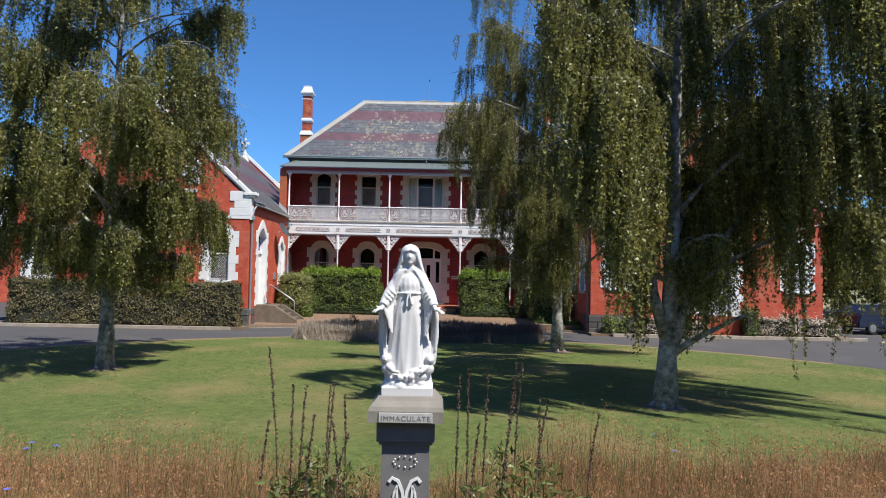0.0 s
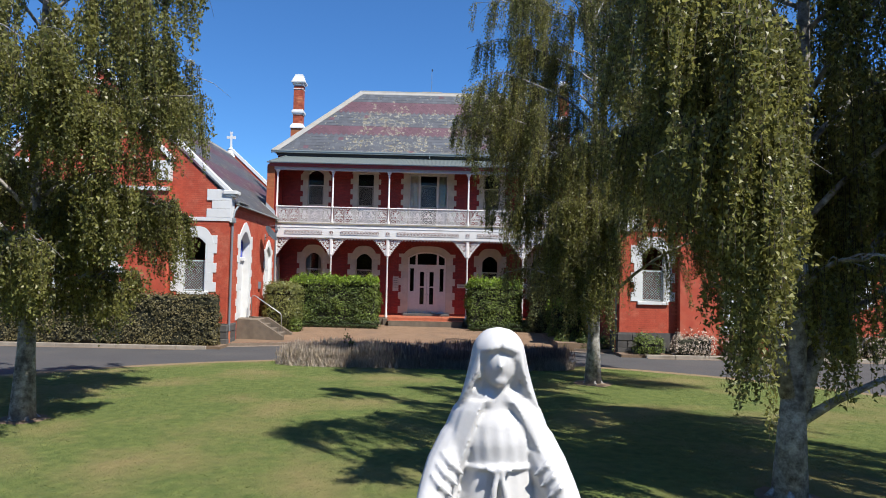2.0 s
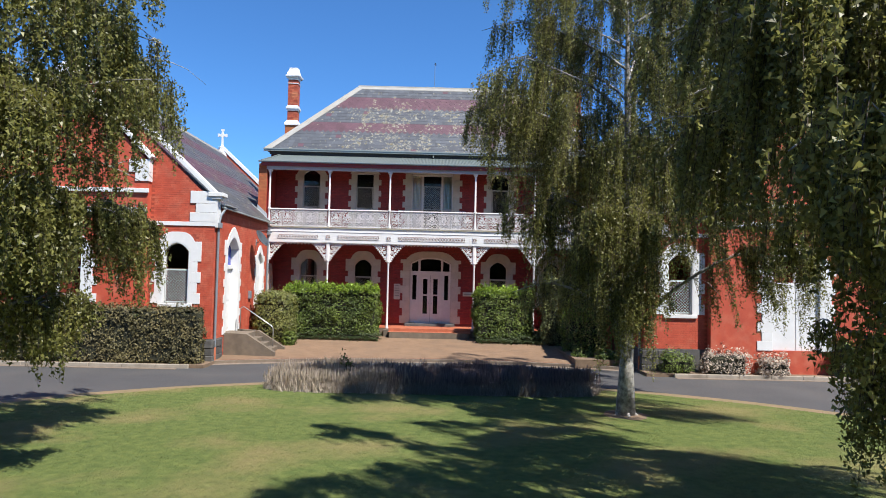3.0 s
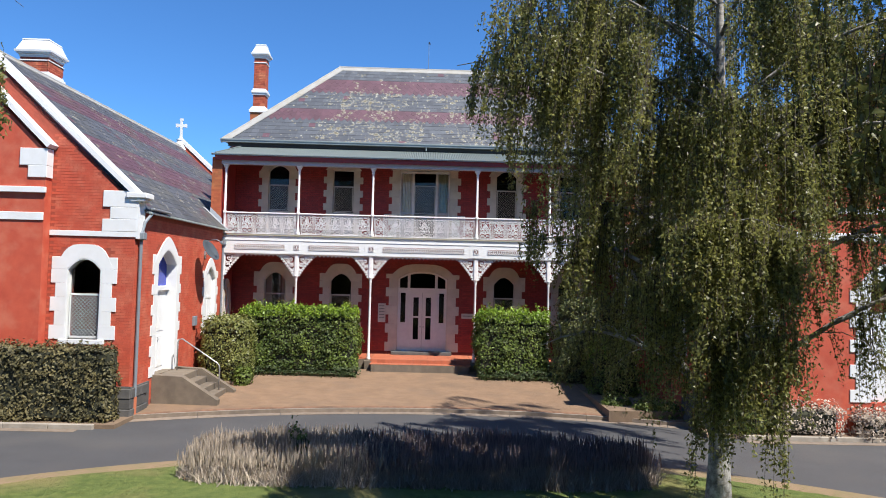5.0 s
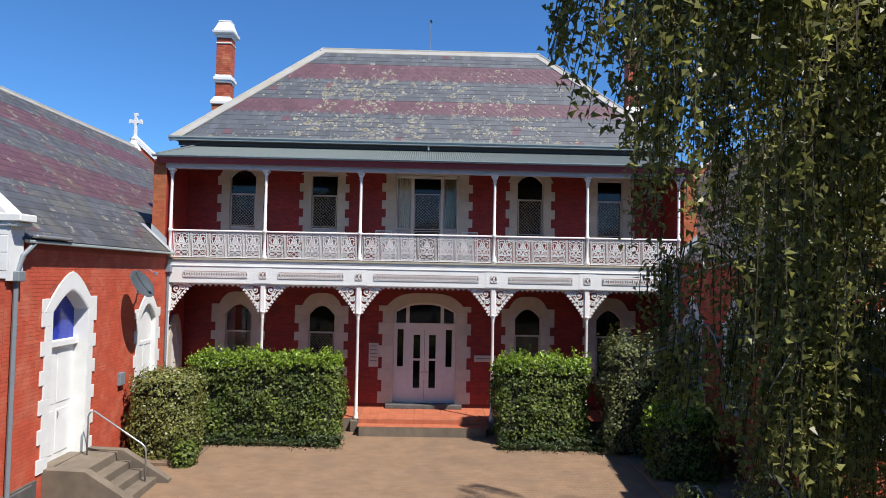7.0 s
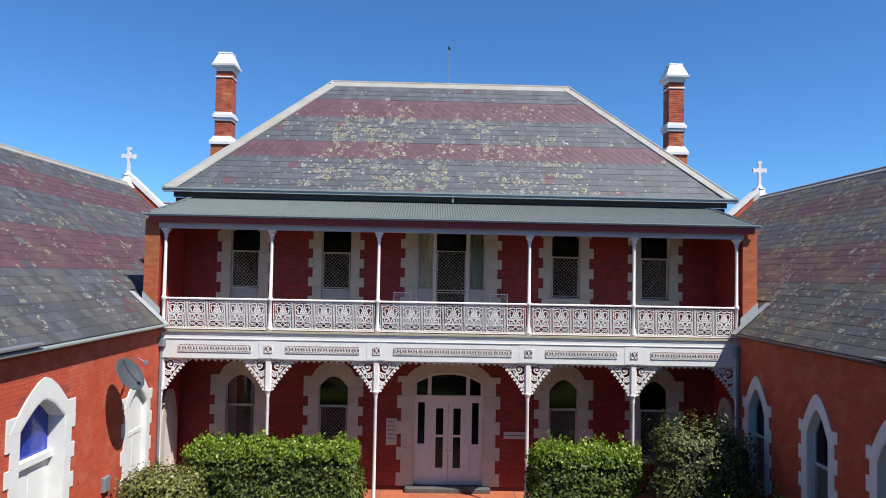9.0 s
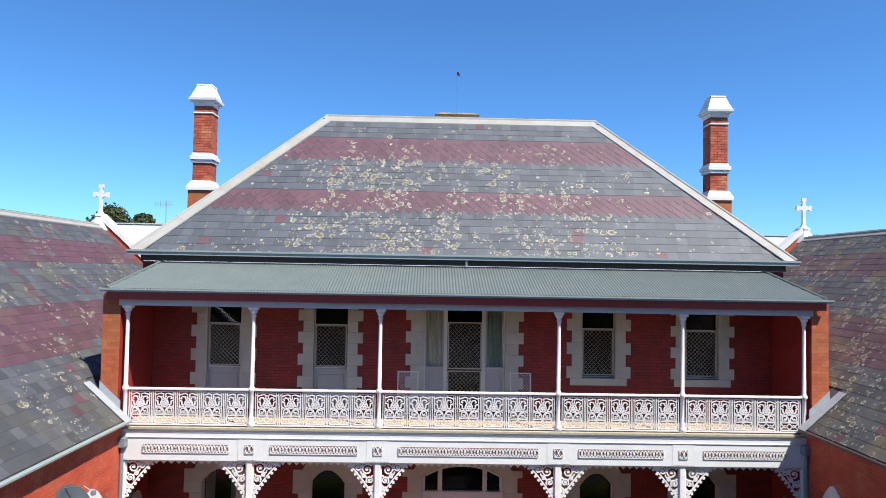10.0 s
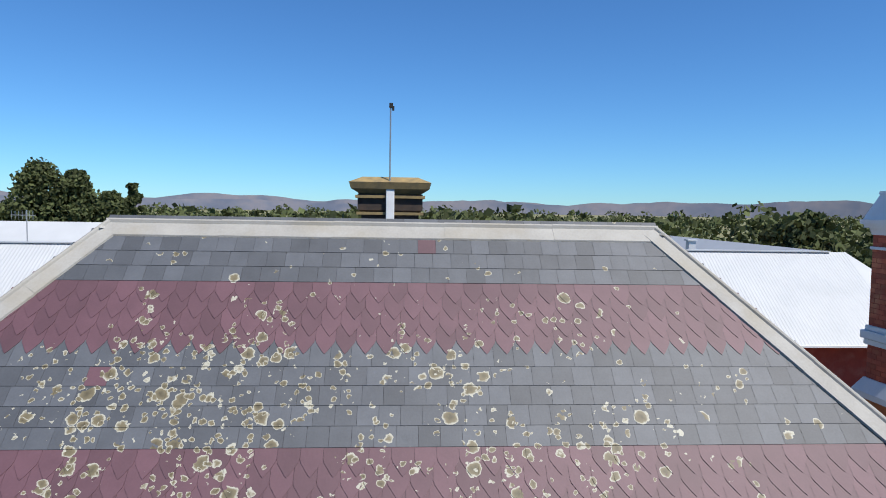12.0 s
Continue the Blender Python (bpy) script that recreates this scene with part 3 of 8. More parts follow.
# ---- main block ----
W = 1.85
FLOOR1, FLOOR2 = 1.0, 6.0
lower = [(-6.64, 0.49), (-3.69, 0.49), (3.69, 0.49), (6.62, 0.49)]
holes = [arch(c - h, c + h, 1.95, 4.08, 4.44) for c, h in lower] + [arch(-1.13, 1.13, FLOOR1, 4.26, 4.62, 10, 2.4)]
upper = [(-6.62, 6.06, True, 9.28), (-3.70, 6.06, False, 9.12), (3.72, 7.02, True, 9.28), (6.62, 7.02, False, 9.12)]
for c, z0, arched, zt in upper:
    holes.append(arch(c - 0.49, c + 0.49, z0, zt - (0.3 if arched else 0.03), zt))
holes.append(arch(-1.15, 1.15, 6.06, 9.15, 9.2))
MAIN = T(0, W, 0)
wall = put("wall_front", slab([(-8.9, GROUND_Z), (8.9, GROUND_Z), (8.9, 10.05), (-8.9, 10.05)], holes, 0, 0.35), MAINMORTAR, None, "crimson-painted brick front wall of the main house", "wall", kind="structure")
wall.matrix_world = MAIN
for s, nm in ((-1, "wall_west"), (1, "wall_east")):
    put(nm, boxes((*sorted((s * 8.9, s * 8.55)), W + 0.352, 10.6, 0, 10.05)), RED, None, "red brick side wall of the main house", "wall", kind="structure")
put("wall_back", boxes((-8.9, 8.9, 10.6, 10.9, 0, 10.05)), RED, None, "red brick back wall of the main house", "wall", kind="structure")
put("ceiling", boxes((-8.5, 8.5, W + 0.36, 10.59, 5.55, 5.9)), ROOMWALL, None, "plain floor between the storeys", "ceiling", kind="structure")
put("wall_inner", boxes((-8.5, 8.5, 5.6, 5.75, 0.9, 5.54), (-8.5, 8.5, 5.6, 5.75, 5.91, 10.0)), ROOMWALL, None, "plaster wall inside the house, coloured near black for room shade", "wall", kind="structure")
put("floor", boxes((-8.5, 8.5, W + 0.36, 10.59, 0.8, 0.98)), ROOMWALL, None, "indoor floor, coloured near black for room shade", "floor", kind="structure")

n_win = 0
for c, h in lower:
    n_win += 1
    w = thing(f"window_{n_win}", "arched sash window with white stone quoins and a diamond grille", "window", MAIN @ T(c, 0, 0), "ground-floor windows", "structure")
    surround(w, h, 1.95, 4.08, 4.44, 2.0, STONE, w=0.33, rise=0.42, long=0.46, short=0.31, outer_power=3.4, shoulder=0.34)
    sash(w, h, 1.95, 4.08, 4.44, 2.0, JOINERY, 3.45, (2.0, 3.45))
    sill(w, h, 1.95, STONE)
    if c < -5:
        part("curtain", boxes((-0.46, -0.2, 0.30, 0.31, 2.0, 4.3), (0.24, 0.46, 0.30, 0.31, 2.0, 4.3)), CURTAIN, w, "faded cloth curtain")
for c, z0, arched, zt in upper:
    n_win += 1
    door = z0 < 6.5
    w = thing(f"window_{n_win}", ("tall glazed balcony door" if door else "sash window over a stone sill") + " with white stone quoins and a diamond grille", "window", MAIN @ T(c, 0, 0), "balcony windows", "structure")
    zs = zt - (0.3 if arched else 0.03)
    surround(w, 0.49, z0, zs, zt, 2.0, STONE, w=0.34, rise=0.34, long=0.40, short=0.26)
    sash(w, 0.49, 7.16 if door else z0, zs, zt, 2.0, JOINERY, 8.36, (7.22 if door else 7.09, 8.36))
    if door:
        part("door_panel", boxes((-0.47, 0.47, 0.13, 0.19, 6.07, 7.16), (-0.36, 0.36, 0.115, 0.13, 6.2, 7.0), bevel=0.01), GREYPANEL, w, "solid grey-white lower panel")
    else:
        part("window_sill", boxes((-0.79, 0.79, -0.034, 0.2, z0 - 0.2, z0), bevel=0.008), STONE, w)
# centre balcony door with side lights
w = thing("door_1", "white balcony door with curtained side lights and a mesh screen", "door", MAIN, kind="structure")
surround(w, 1.15, 6.06, 9.17, 9.2, 2.0, STONE, w=0.42, rise=0.3, long=0.48, short=0.34)
part("door_frame", boxes((-1.12, -1.08, 0.1, 0.2, 6.07, 9.15), (1.08, 1.12, 0.1, 0.2, 6.07, 9.15), (-0.58, -0.48, 0.08, 0.2, 6.07, 9.15), (0.48, 0.58, 0.08, 0.2, 6.07, 9.15), (-1.12, 1.12, 0.1, 0.2, 9.06, 9.15)), JOINERY, w)
for s in (-1, 1):
    part("side_panel", boxes((*sorted((s * 0.58, s * 1.08)), 0.12, 0.18, 6.07, 7.18), (*sorted((s * 0.67, s * 0.99)), 0.105, 0.12, 6.2, 7.06), (*sorted((s * 0.58, s * 1.08)), 0.08, 0.2, 7.18, 7.27), (*sorted((s * 0.58, s * 0.63)), 0.12, 0.18, 7.27, 9.06), (*sorted((s * 1.04, s * 1.08)), 0.12, 0.18, 7.27, 9.06), bevel=0.006), GREYPANEL, w)
    p = part("pane", pane_mesh([(s * 0.62, 7.27), (s * 1.05, 7.27), (s * 1.05, 9.06), (s * 0.62, 9.06)], 0.16), CLEARGLASS, w)
    p.visible_shadow = False
    bm = bmesh.new()
    pts = [(s * (0.6 + 0.47 * i / 48), 0.195 + 0.022 * math.sin(i * 0.85 + 0.5 * math.sin(i * 0.31))) for i in range(49)]
    for (xa, ya), (xb, yb) in zip(pts, pts[1:]):
        va = [bm.verts.new(c) for c in ((xa, ya, 7.26), (xb, yb, 7.26), (xb, yb, 9.05), (xa, ya, 9.05))]
        bm.faces.new(va)
    part("curtain", bm, CURTAIN, w, "gathered cream curtain")
p = part("pane", pane_mesh([(-0.48, 6.1), (0.48, 6.1), (0.48, 9.06), (-0.48, 9.06)], 0.17), GLASS, w)
p.visible_shadow = False
part("security_grille", lattice(0.47, 7.2, 8.5), STONE, w, "white diamond-mesh screen", at=T(0, 0.08, 0))
part("security_grille", lattice(0.47, 6.1, 7.16), STONE, w, at=T(0, 0.08, 0))
# front door
w = thing("door_2", "white double front door with glass panels, side lights and an arched fanlight", "door", MAIN, kind="structure")
surround(w, 1.13, FLOOR1, 4.26, 4.62, 2.4, STONE, w=0.38, rise=0.30, step=0.4, long=0.52, short=0.38, outer_power=3.6, shoulder=0.2)
loop = arch(-1.08, 1.08, FLOOR1 + 0.02, 4.24, 4.56, 12, 2.4)
bm = bmesh.new()
ribbon(bm, loop + loop[:1], 0.10, 0.12, 0.22)
for x in (-0.62, 0.62):
    box(bm, x - 0.06, x + 0.06, 0.1, 0.22, FLOOR1, 4.45)
box(bm, -1.1, 1.1, 0.08, 0.23, 3.62, 3.84)
part("door_frame", tidy(bm), JOINERY, w)
for s in (-1, 1):
    bm = boxes((*sorted((s * 0.005, s * 0.56)), 0.15, 0.20, FLOOR1 + 0.02, FLOOR1 + 0.52), (*sorted((s * 0.005, s * 0.56)), 0.15, 0.20, 3.42, 3.62),
               (*sorted((s * 0.005, s * 0.16)), 0.15, 0.20, 1.52, 3.42), (*sorted((s * 0.40, s * 0.56)), 0.15, 0.20, 1.52, 3.42), (*sorted((s * 0.16, s * 0.40)), 0.15, 0.20, 2.50, 2.57),
               (*sorted((s * 0.10, s * 0.46)), 0.135, 0.15, 1.12, 1.42))
    leaf = part("door_leaf", bm, JOINERY, w)
    part("pane", pane_mesh([(s * 0.16, 1.52), (s * 0.40, 1.52), (s * 0.40, 3.42), (s * 0.16, 3.42)], 0.18), GLASS, leaf).visible_shadow = False
    part("door_knob", lathe(bmesh.new(), [(0.012, 0), (0.03, 0.02), (0.035, 0.04), (0.02, 0.06)], 10), GALV, leaf, "small brass knob", at=T(s * 0.07, 0.13, 2.1) @ pose(0, 0, 0, 90))
    bm = boxes((*sorted((s * 0.68, s * 1.06)), 0.15, 0.20, FLOOR1, 2.28), (*sorted((s * 0.68, s * 0.76)), 0.15, 0.2, 2.28, 3.62), (*sorted((s * 0.98, s * 1.06)), 0.15, 0.2, 2.28, 3.62), (*sorted((s * 0.74, s * 1.0)), 0.135, 0.15, 1.2, 2.1))
    part("side_light", bm, JOINERY, w)
    part("pane", pane_mesh([(s * 0.76, 2.28), (s * 0.98, 2.28), (s * 0.98, 3.62), (s * 0.76, 3.62)], 0.18), GLASS, w).visible_shadow = False
part("fanlight", pane_mesh(arch(-1.06, 1.06, 3.84, 4.22, 4.54, 10, 2.4), 0.19), GLASS, w).visible_shadow = False
for x0, x1, z0, z1, nm in ((-1.98, -1.66 + 0.02, 2.28, 3.12, "notice board"), (1.78, 2.55, 2.52, 2.74, "brass plate")):
    n = put("wall_plaque", boxes((x0, x1, W - 0.05, W - 0.002, z0, z1), bevel=0.008), STONE, None, "pale stone " + nm + " fixed beside the front door", "plaque")
    for i in range(5 if x0 < 0 else 1):
        part("text_line", boxes((x0 + 0.05, x1 - 0.05, W - 0.053, W - 0.05, z1 - 0.12 - 0.13 * i, z1 - 0.09 - 0.13 * i)), LETTER, n)

# ---- verandah ----
FLOORP = 0.86
put("doorstep", boxes((-1.35, 1.35, W - 0.30, W - 0.003, FLOORP, FLOOR1 - 0.002), bevel=0.012), BLUESTONE, None, "dark bluestone step under the front door", "step", kind="structure")
porch = put("floor_porch", boxes((-8.55, 8.55, -0.02, W - 0.002, 0.3, FLOORP - 0.012), (-2.11, 2.11, -0.16, -0.021, 0.3, FLOORP - 0.012), (-2.03, 2.03, -0.62, -0.162, 0.3, 0.708)), CONCRETE, None, "concrete base of the porch", "floor", kind="structure")
me = mesh_of(boxes((-0.148, 0.148, -0.148, 0.148, 0, 0.012), bevel=0.002), "tile")
for i in range(-7, 7):
    for j in range(7):
        part("tile", me, PORCHTILE, porch, at=T(0.15 + 0.3 * i, 0.0 + 0.3 * j, FLOORP - 0.011))
tread = mesh_of(boxes((-0.148, 0.148, -0.113, 0.113, 0, 0.012), bevel=0.002), "tile")
riser = mesh_of(boxes((-0.148, 0.148, 0, 0.006, 0, 0.128), bevel=0.002), "tile")
for i in range(-7, 7):
    if abs(0.15 + 0.3 * i) < 1.96:
        for j in range(2):
            part("tile", tread, PORCHTILE, porch, at=T(0.15 + 0.3 * i, -0.505 + 0.229 * j, 0.709))
        part("tile", riser, PORCHTILE, porch, at=T(0.15 + 0.3 * i, -0.167, 0.722))
put("floor_porch_side", boxes((-8.55, -2.12, -0.02, W - 0.004, FLOORP - 0.011, FLOORP - 0.001), (2.12, 8.55, -0.02, W - 0.004, FLOORP - 0.011, FLOORP - 0.001)), PORCHTILE, None, "terracotta porch floor", "floor", kind="structure")
put("floor_balcony", boxes((-8.56, 8.56, -0.06, W - 0.002, 5.86, 5.97)), JOINERY, None, "boarded balcony floor with a painted underside", "floor", kind="structure")
board = mesh_of(boxes((-0.069, 0.069, -0.055, W - 0.004, 0.0, 0.012), bevel=0.003), "floorboard")
for i in range(122):
    part("floorboard", board, FLOORBOARD, bpy.data.objects["floor_balcony"], at=T(-8.49 + 0.1403 * i, 0, 5.9705))

POSTS = (-8.43, -5.34, -2.2, 2.25, 5.36, 8.43)
post_low = mesh_of(lathe(bmesh.new(), [(0.085, 0.0), (0.085, 0.1), (0.06, 0.14), (0.075, 0.2), (0.055, 0.26), (0.052, 1.2), (0.046, 3.25), (0.06, 3.3), (0.05, 3.34), (0.075, 3.42), (0.10, 3.46), (0.10, 3.5)], 14), "shaft")
post_sq = mesh_of(boxes((-0.072, 0.072, -0.06, 0.06, 3.5, 4.42), bevel=0.01), "square_head")
post_up = mesh_of(lathe(bmesh.new(), [(0.085, 0.0), (0.085, 0.12), (0.06, 0.16), (0.075, 0.22), (0.05, 0.28), (0.05, 0.86), (0.08, 0.9), (0.08, 0.96), (0.05, 1.0), (0.043, 2.66), (0.043, 2.76)], 14), "shaft")
capital = mesh_of(lathe(bmesh.new(), [(0.045, 2.70), (0.066, 2.715), (0.066, 2.735), (0.05, 2.75), (0.055, 2.79), (0.085, 2.83), (0.098, 2.86), (0.082, 2.885), (0.07, 2.89)], 14), "capital")
cap_sq = mesh_of(boxes((-0.115, 0.115, -0.10, 0.10, 2.888, 2.962), bevel=0.012), "abacus")
for x in POSTS:
    p = thing("verandah_post", "slender white cast-iron verandah post on a grey plinth", "post", T(x, 0, 0.8), "ground-floor verandah posts")
    part("shaft", post_low, PINKWHITE, p, smooth=True)
    part("square_head", post_sq, PINKWHITE, p)
    part("plinth", boxes((-0.17, 0.17, -0.17, 0.17, -0.45, 0.0), bevel=0.02), CONCRETE, p, "grey stone plinth")
    p = thing("balcony_post", "slender white cast-iron balcony post with a small moulded capital", "post", T(x, 0, 5.98), "balcony posts")
    part("shaft", post_up, PINKWHITE, p, smooth=True)
    part("abacus", cap_sq, PINKWHITE, p)
    part("capital", capital, PINKWHITE, p, smooth=True)

# fascia beam with raised panels
fascia = thing("balcony_fascia", "white timber balcony fascia with raised pierced panels", "fascia")
part("beam", boxes((-8.56, 8.56, -0.09, 0.09, 5.18, 5.855)), WHITE, fascia)
part("cornice", boxes((-8.6, 8.6, -0.105, 0.1, 5.858, 5.93), (-8.6, 8.6, -0.112, -0.092, 5.73, 5.752), bevel=0.005), WHITE, fascia)
part("edge_board", boxes((-8.6, 8.6, -0.135, -0.06, 5.932, 5.985)), mat("mossy_floor_edge", (0.30, 0.27, 0.16), (0.42, 0.40, 0.34), rough=0.85, scale=9), fascia, "mossy edge of the balcony floor")


def pierced(x0, x1, z0, z1):
    bm = bmesh.new()
    for a in ((x0, x1, z0, z0 + 0.014), (x0, x0 + 0.012, z0, z1), (x1 - 0.012, x1, z0, z1)):
        box(bm, a[0], a[1], -0.112, -0.092, a[2], a[3])
    n = max(1, round((x1 - x0) / 0.16))
    k = (x1 - x0) / n
    h = (z1 - z0) / 2
    for i in range(n):
        c = x0 + (i + 0.5) * k
        for sx in (-1, 1):
            for sz in (-1, 1):
                ribbon(bm, [(c + sx * k / 2 * u, (z0 + z1) / 2 + sz * h * math.sin(u * math.pi) * 0.8) for u in (0, 0.25, 0.5, 0.75, 1)], 0.021, -0.112, -0.092)
        box(bm, c - 0.02, c + 0.02, -0.118, -0.092, (z0 + z1) / 2 - 0.02, (z0 + z1) / 2 + 0.02)
    return tidy(bm)


FRETGROUND = mat("dull_red_recess_paint", (0.27, 0.16, 0.145), (0.19, 0.11, 0.10), rough=0.8)
ends = [-8.43, -5.34, -2.2, 2.25, 5.36, 8.43]
for a, b in zip(ends, ends[1:]):
    part("panel_ground", boxes((a + 0.5, b - 0.5, -0.0955, -0.092, 5.36, 5.57)), FRETGROUND, fascia, "dull red recess behind the fretwork")
    part("fretwork_panel", pierced(a + 0.5, b - 0.5, 5.36, 5.57), WHITE, fascia)
for x in ends[1:-1]:
    part("pilaster_block", boxes((x - 0.28, x + 0.28, -0.0965, -0.092, 5.2, 5.728), bevel=0.004), WHITE, fascia)
    part("panel_ground", boxes((x - 0.11, x + 0.11, -0.100, -0.0970, 5.37, 5.57)), FRETGROUND, fascia)
    o = part("fretwork_panel", pierced(x - 0.11, x + 0.11, 5.36, 5.58), WHITE, fascia)
    o.location.y = -0.006

# lace brackets and fringe
bm = bmesh.new()
ARC = [(0.085 + 0.64 * (i / 12) ** 1.25, 3.48 + 0.86 * i / 12) for i in range(13)]
ribbon(bm, ARC, 0.034, -0.016, 0.016)
ribbon(bm, [(0.085, 3.46), (0.085, 4.38)], 0.036, -0.016, 0.016)
ribbon(bm, [(0.06, 4.355), (0.76, 4.355)], 0.04, -0.016, 0.016)


def curl(cx, cz, r, a0, turn, w=0.032):
    """A scroll that winds inwards, with a small boss at its eye."""
    ribbon(bm, [(cx + r * (1 - 0.052 * i) * math.cos(a0 + turn * i * 0.6), cz + r * (1 - 0.052 * i) * math.sin(a0 + turn * i * 0.6)) for i in range(17)], w, -0.014, 0.014)
    prism(bm, [(cx + 0.2 * r * math.cos(k), cz + 0.2 * r * math.sin(k)) for k in (math.pi / 4 * q for q in range(8))], -0.02, 0.02)


for cx, cz, r, a0, turn in ((0.255, 4.185, 0.145, 2.4, -1), (0.485, 4.235, 0.098, 0.6, 1), (0.19, 3.925, 0.098, -0.8, 1), (0.635, 4.295, 0.05, 0.2, 1), (0.145, 3.735, 0.066, 0.6, -1), (0.12, 3.60, 0.04, 0, 1), (0.345, 4.03, 0.055, 0.5, 1)):
    curl(cx, cz, r, a0, turn)
for x0, z0, x1, z1 in ((0.10, 4.33, 0.17, 4.27), (0.37, 4.34, 0.39, 4.18), (0.10, 4.04, 0.16, 4.02), (0.30, 4.04, 0.27, 3.98), (0.57, 4.33, 0.58, 4.24), (0.09, 3.82, 0.13, 3.79), (0.42, 4.14, 0.40, 4.08)):
    ribbon(bm, [(x0, z0), (x1, z1)], 0.032, -0.012, 0.012)
for k in range(9):
    t = (k + 0.5) / 9
    x, z = 0.085 + 0.64 * t ** 1.25 + 0.034, 3.48 + 0.86 * t - 0.03
    prism(bm, [(x + (0.042 if q % 2 else 0.030) * math.cos(a), z + (0.042 if q % 2 else 0.030) * math.sin(a)) for q, a in enumerate(math.pi / 5 * q for q in range(10))], -0.013, 0.013)
bracket_r = mesh_of(tidy(bm), "lace_bracket")
for i, x in enumerate(POSTS):
    for s in (-1, 1):
        if (i == 0 and s < 0) or (i == 5 and s > 0):
            continue
        b = put("lace_bracket", bracket_r, PINKWHITE, None, "white cast-iron lace bracket under the balcony fascia", "bracket", "lace brackets")
        b.matrix_world = T(x, 0, 0.8) @ (Matrix.Identity(4) if s > 0 else Matrix.Rotation(math.pi, 4, "Z"))
for a, b in zip(ends, ends[1:]):
    bm = bmesh.new()
    box(bm, a + 0.72, b - 0.72, -0.02, 0.02, 5.145, 5.178)
    n = round((b - a - 1.44) / 0.175)
    for i in range(n):
        c = a + 0.72 + (b - a - 1.44) * (i + 0.5) / n
        prism(bm, [(c - 0.068, 5.15), (c - 0.062, 5.125), (c - 0.03, 5.105), (c - 0.018, 5.085), (c, 5.068), (c + 0.018, 5.085), (c + 0.03, 5.105), (c + 0.062, 5.125), (c + 0.068, 5.15)], -0.014, 0.014)
    put("lace_fringe", tidy(bm), PINKWHITE, None, "white scalloped cast-iron fringe under the fascia", "fringe", "lace fringes")

# cast-iron balustrade
def lace_panel(w, h):
    bm = bmesh.new()
    y = 0.012
    c = w / 2
    a = c - 0.068
    for x in (0.014, 0.062, w - 0.062, w - 0.014):
        ribbon(bm, [(x, 0), (x, h)], 0.0165, -y, y)
    for z in (0.035, 0.225, h - 0.015):
        ribbon(bm, [(c - a, z), (c + a, z)], 0.0240, -y, y)
    for z in (0.13, h - 0.075):
        ribbon(bm, [(0.014, z), (0.062, z)], 0.014, -y, y)
        ribbon(bm, [(w - 0.062, z), (w - 0.014, z)], 0.014, -y, y)
    # base band of crossed lozenges
    for k in range(2):
        x0, x1 = c - a + a * k, c - a + a * (k + 1)
        ribbon(bm, [(x0, 0.05), ((x0 + x1) / 2, 0.165), (x1, 0.05)], 0.0228, -y, y)
        ribbon(bm, [(x0, 0.205), ((x0 + x1) / 2, 0.095), (x1, 0.205)], 0.0228, -y, y)
    zc = 0.63 * h
    ribbon(bm, [(c + 0.088 * math.cos(t), zc + 0.088 * math.sin(t)) for t in (2 * math.pi * j / 14 for j in range(15))], 0.0312, -y, y)
    for j in range(6):
        t = math.pi * j / 3 + 0.52
        ribbon(bm, [(c + 0.012 * math.cos(t), zc + 0.012 * math.sin(t)), (c + 0.062 * math.cos(t), zc + 0.062 * math.sin(t))], 0.0360, -y * 1.4, y * 1.4)
    for s in (-1, 1):
        # volutes under the ring
        ribbon(bm, [(c + s * 0.115 + s * 0.072 * math.cos(t) * (1 - t / 8.5), 0.335 + 0.066 * math.sin(t) * (1 - t / 8.5)) for t in (0.62 * j - 2.2 for j in range(14))], 0.0264, -y, y)
        ribbon(bm, [(c + s * 0.01, 0.24), (c + s * 0.03, 0.33), (c + s * 0.065, 0.40), (c + s * 0.14, 0.425), (c + s * a, 0.39)], 0.0276, -y, y)
        ribbon(bm, [(c + s * 0.03, 0.235), (c + s * 0.11, 0.275), (c + s * a, 0.255)], 0.0240, -y, y)
        # leaves beside and over the ring
        ribbon(bm, [(c + s * 0.088, zc - 0.02), (c + s * 0.13, zc - 0.05), (c + s * 0.16, zc - 0.02), (c + s * 0.165, zc + 0.05), (c + s * a, zc + 0.075)], 0.0312, -y, y)
        ribbon(bm, [(c + s * 0.05, zc + 0.08), (c + s * 0.085, zc + 0.155), (c + s * 0.15, zc + 0.165), (c + s * 0.19, zc + 0.12), (c + s * 0.15, zc + 0.105)], 0.0288, -y, y)
        ribbon(bm, [(c, zc + 0.088), (c + s * 0.035, zc + 0.16), (c + s * 0.02, zc + 0.22), (c + s * 0.09, zc + 0.245), (c + s * a, zc + 0.2)], 0.0264, -y, y)
        ribbon(bm, [(c + s * a, 0.45), (c + s * (a - 0.045), 0.415)], 0.0264, -y, y)
    return mesh_of(tidy(bm), "lace_panel")


rail = thing("balustrade", "pinkish-white cast-iron lace balustrade along the balcony", "balustrade")
for a, b in zip(POSTS, POSTS[1:]):
    n = 5 if b - a < 3.5 else 7
    w = (b - a - 0.16) / n
    me = lace_panel(w - 0.012, 0.80)
    for i in range(n):
        part("lace_panel", me, PINKWHITE, rail, at=T(a + 0.08 + i * w + 0.006, 0, 6.04))
    part("handrail", boxes((a + 0.06, b - 0.06, -0.045, 0.045, 6.865, 6.925), bevel=0.018), PINKWHITE, rail)
    part("bottom_rail", boxes((a + 0.06, b - 0.06, -0.025, 0.025, 6.015, 6.045)), PINKWHITE, rail)

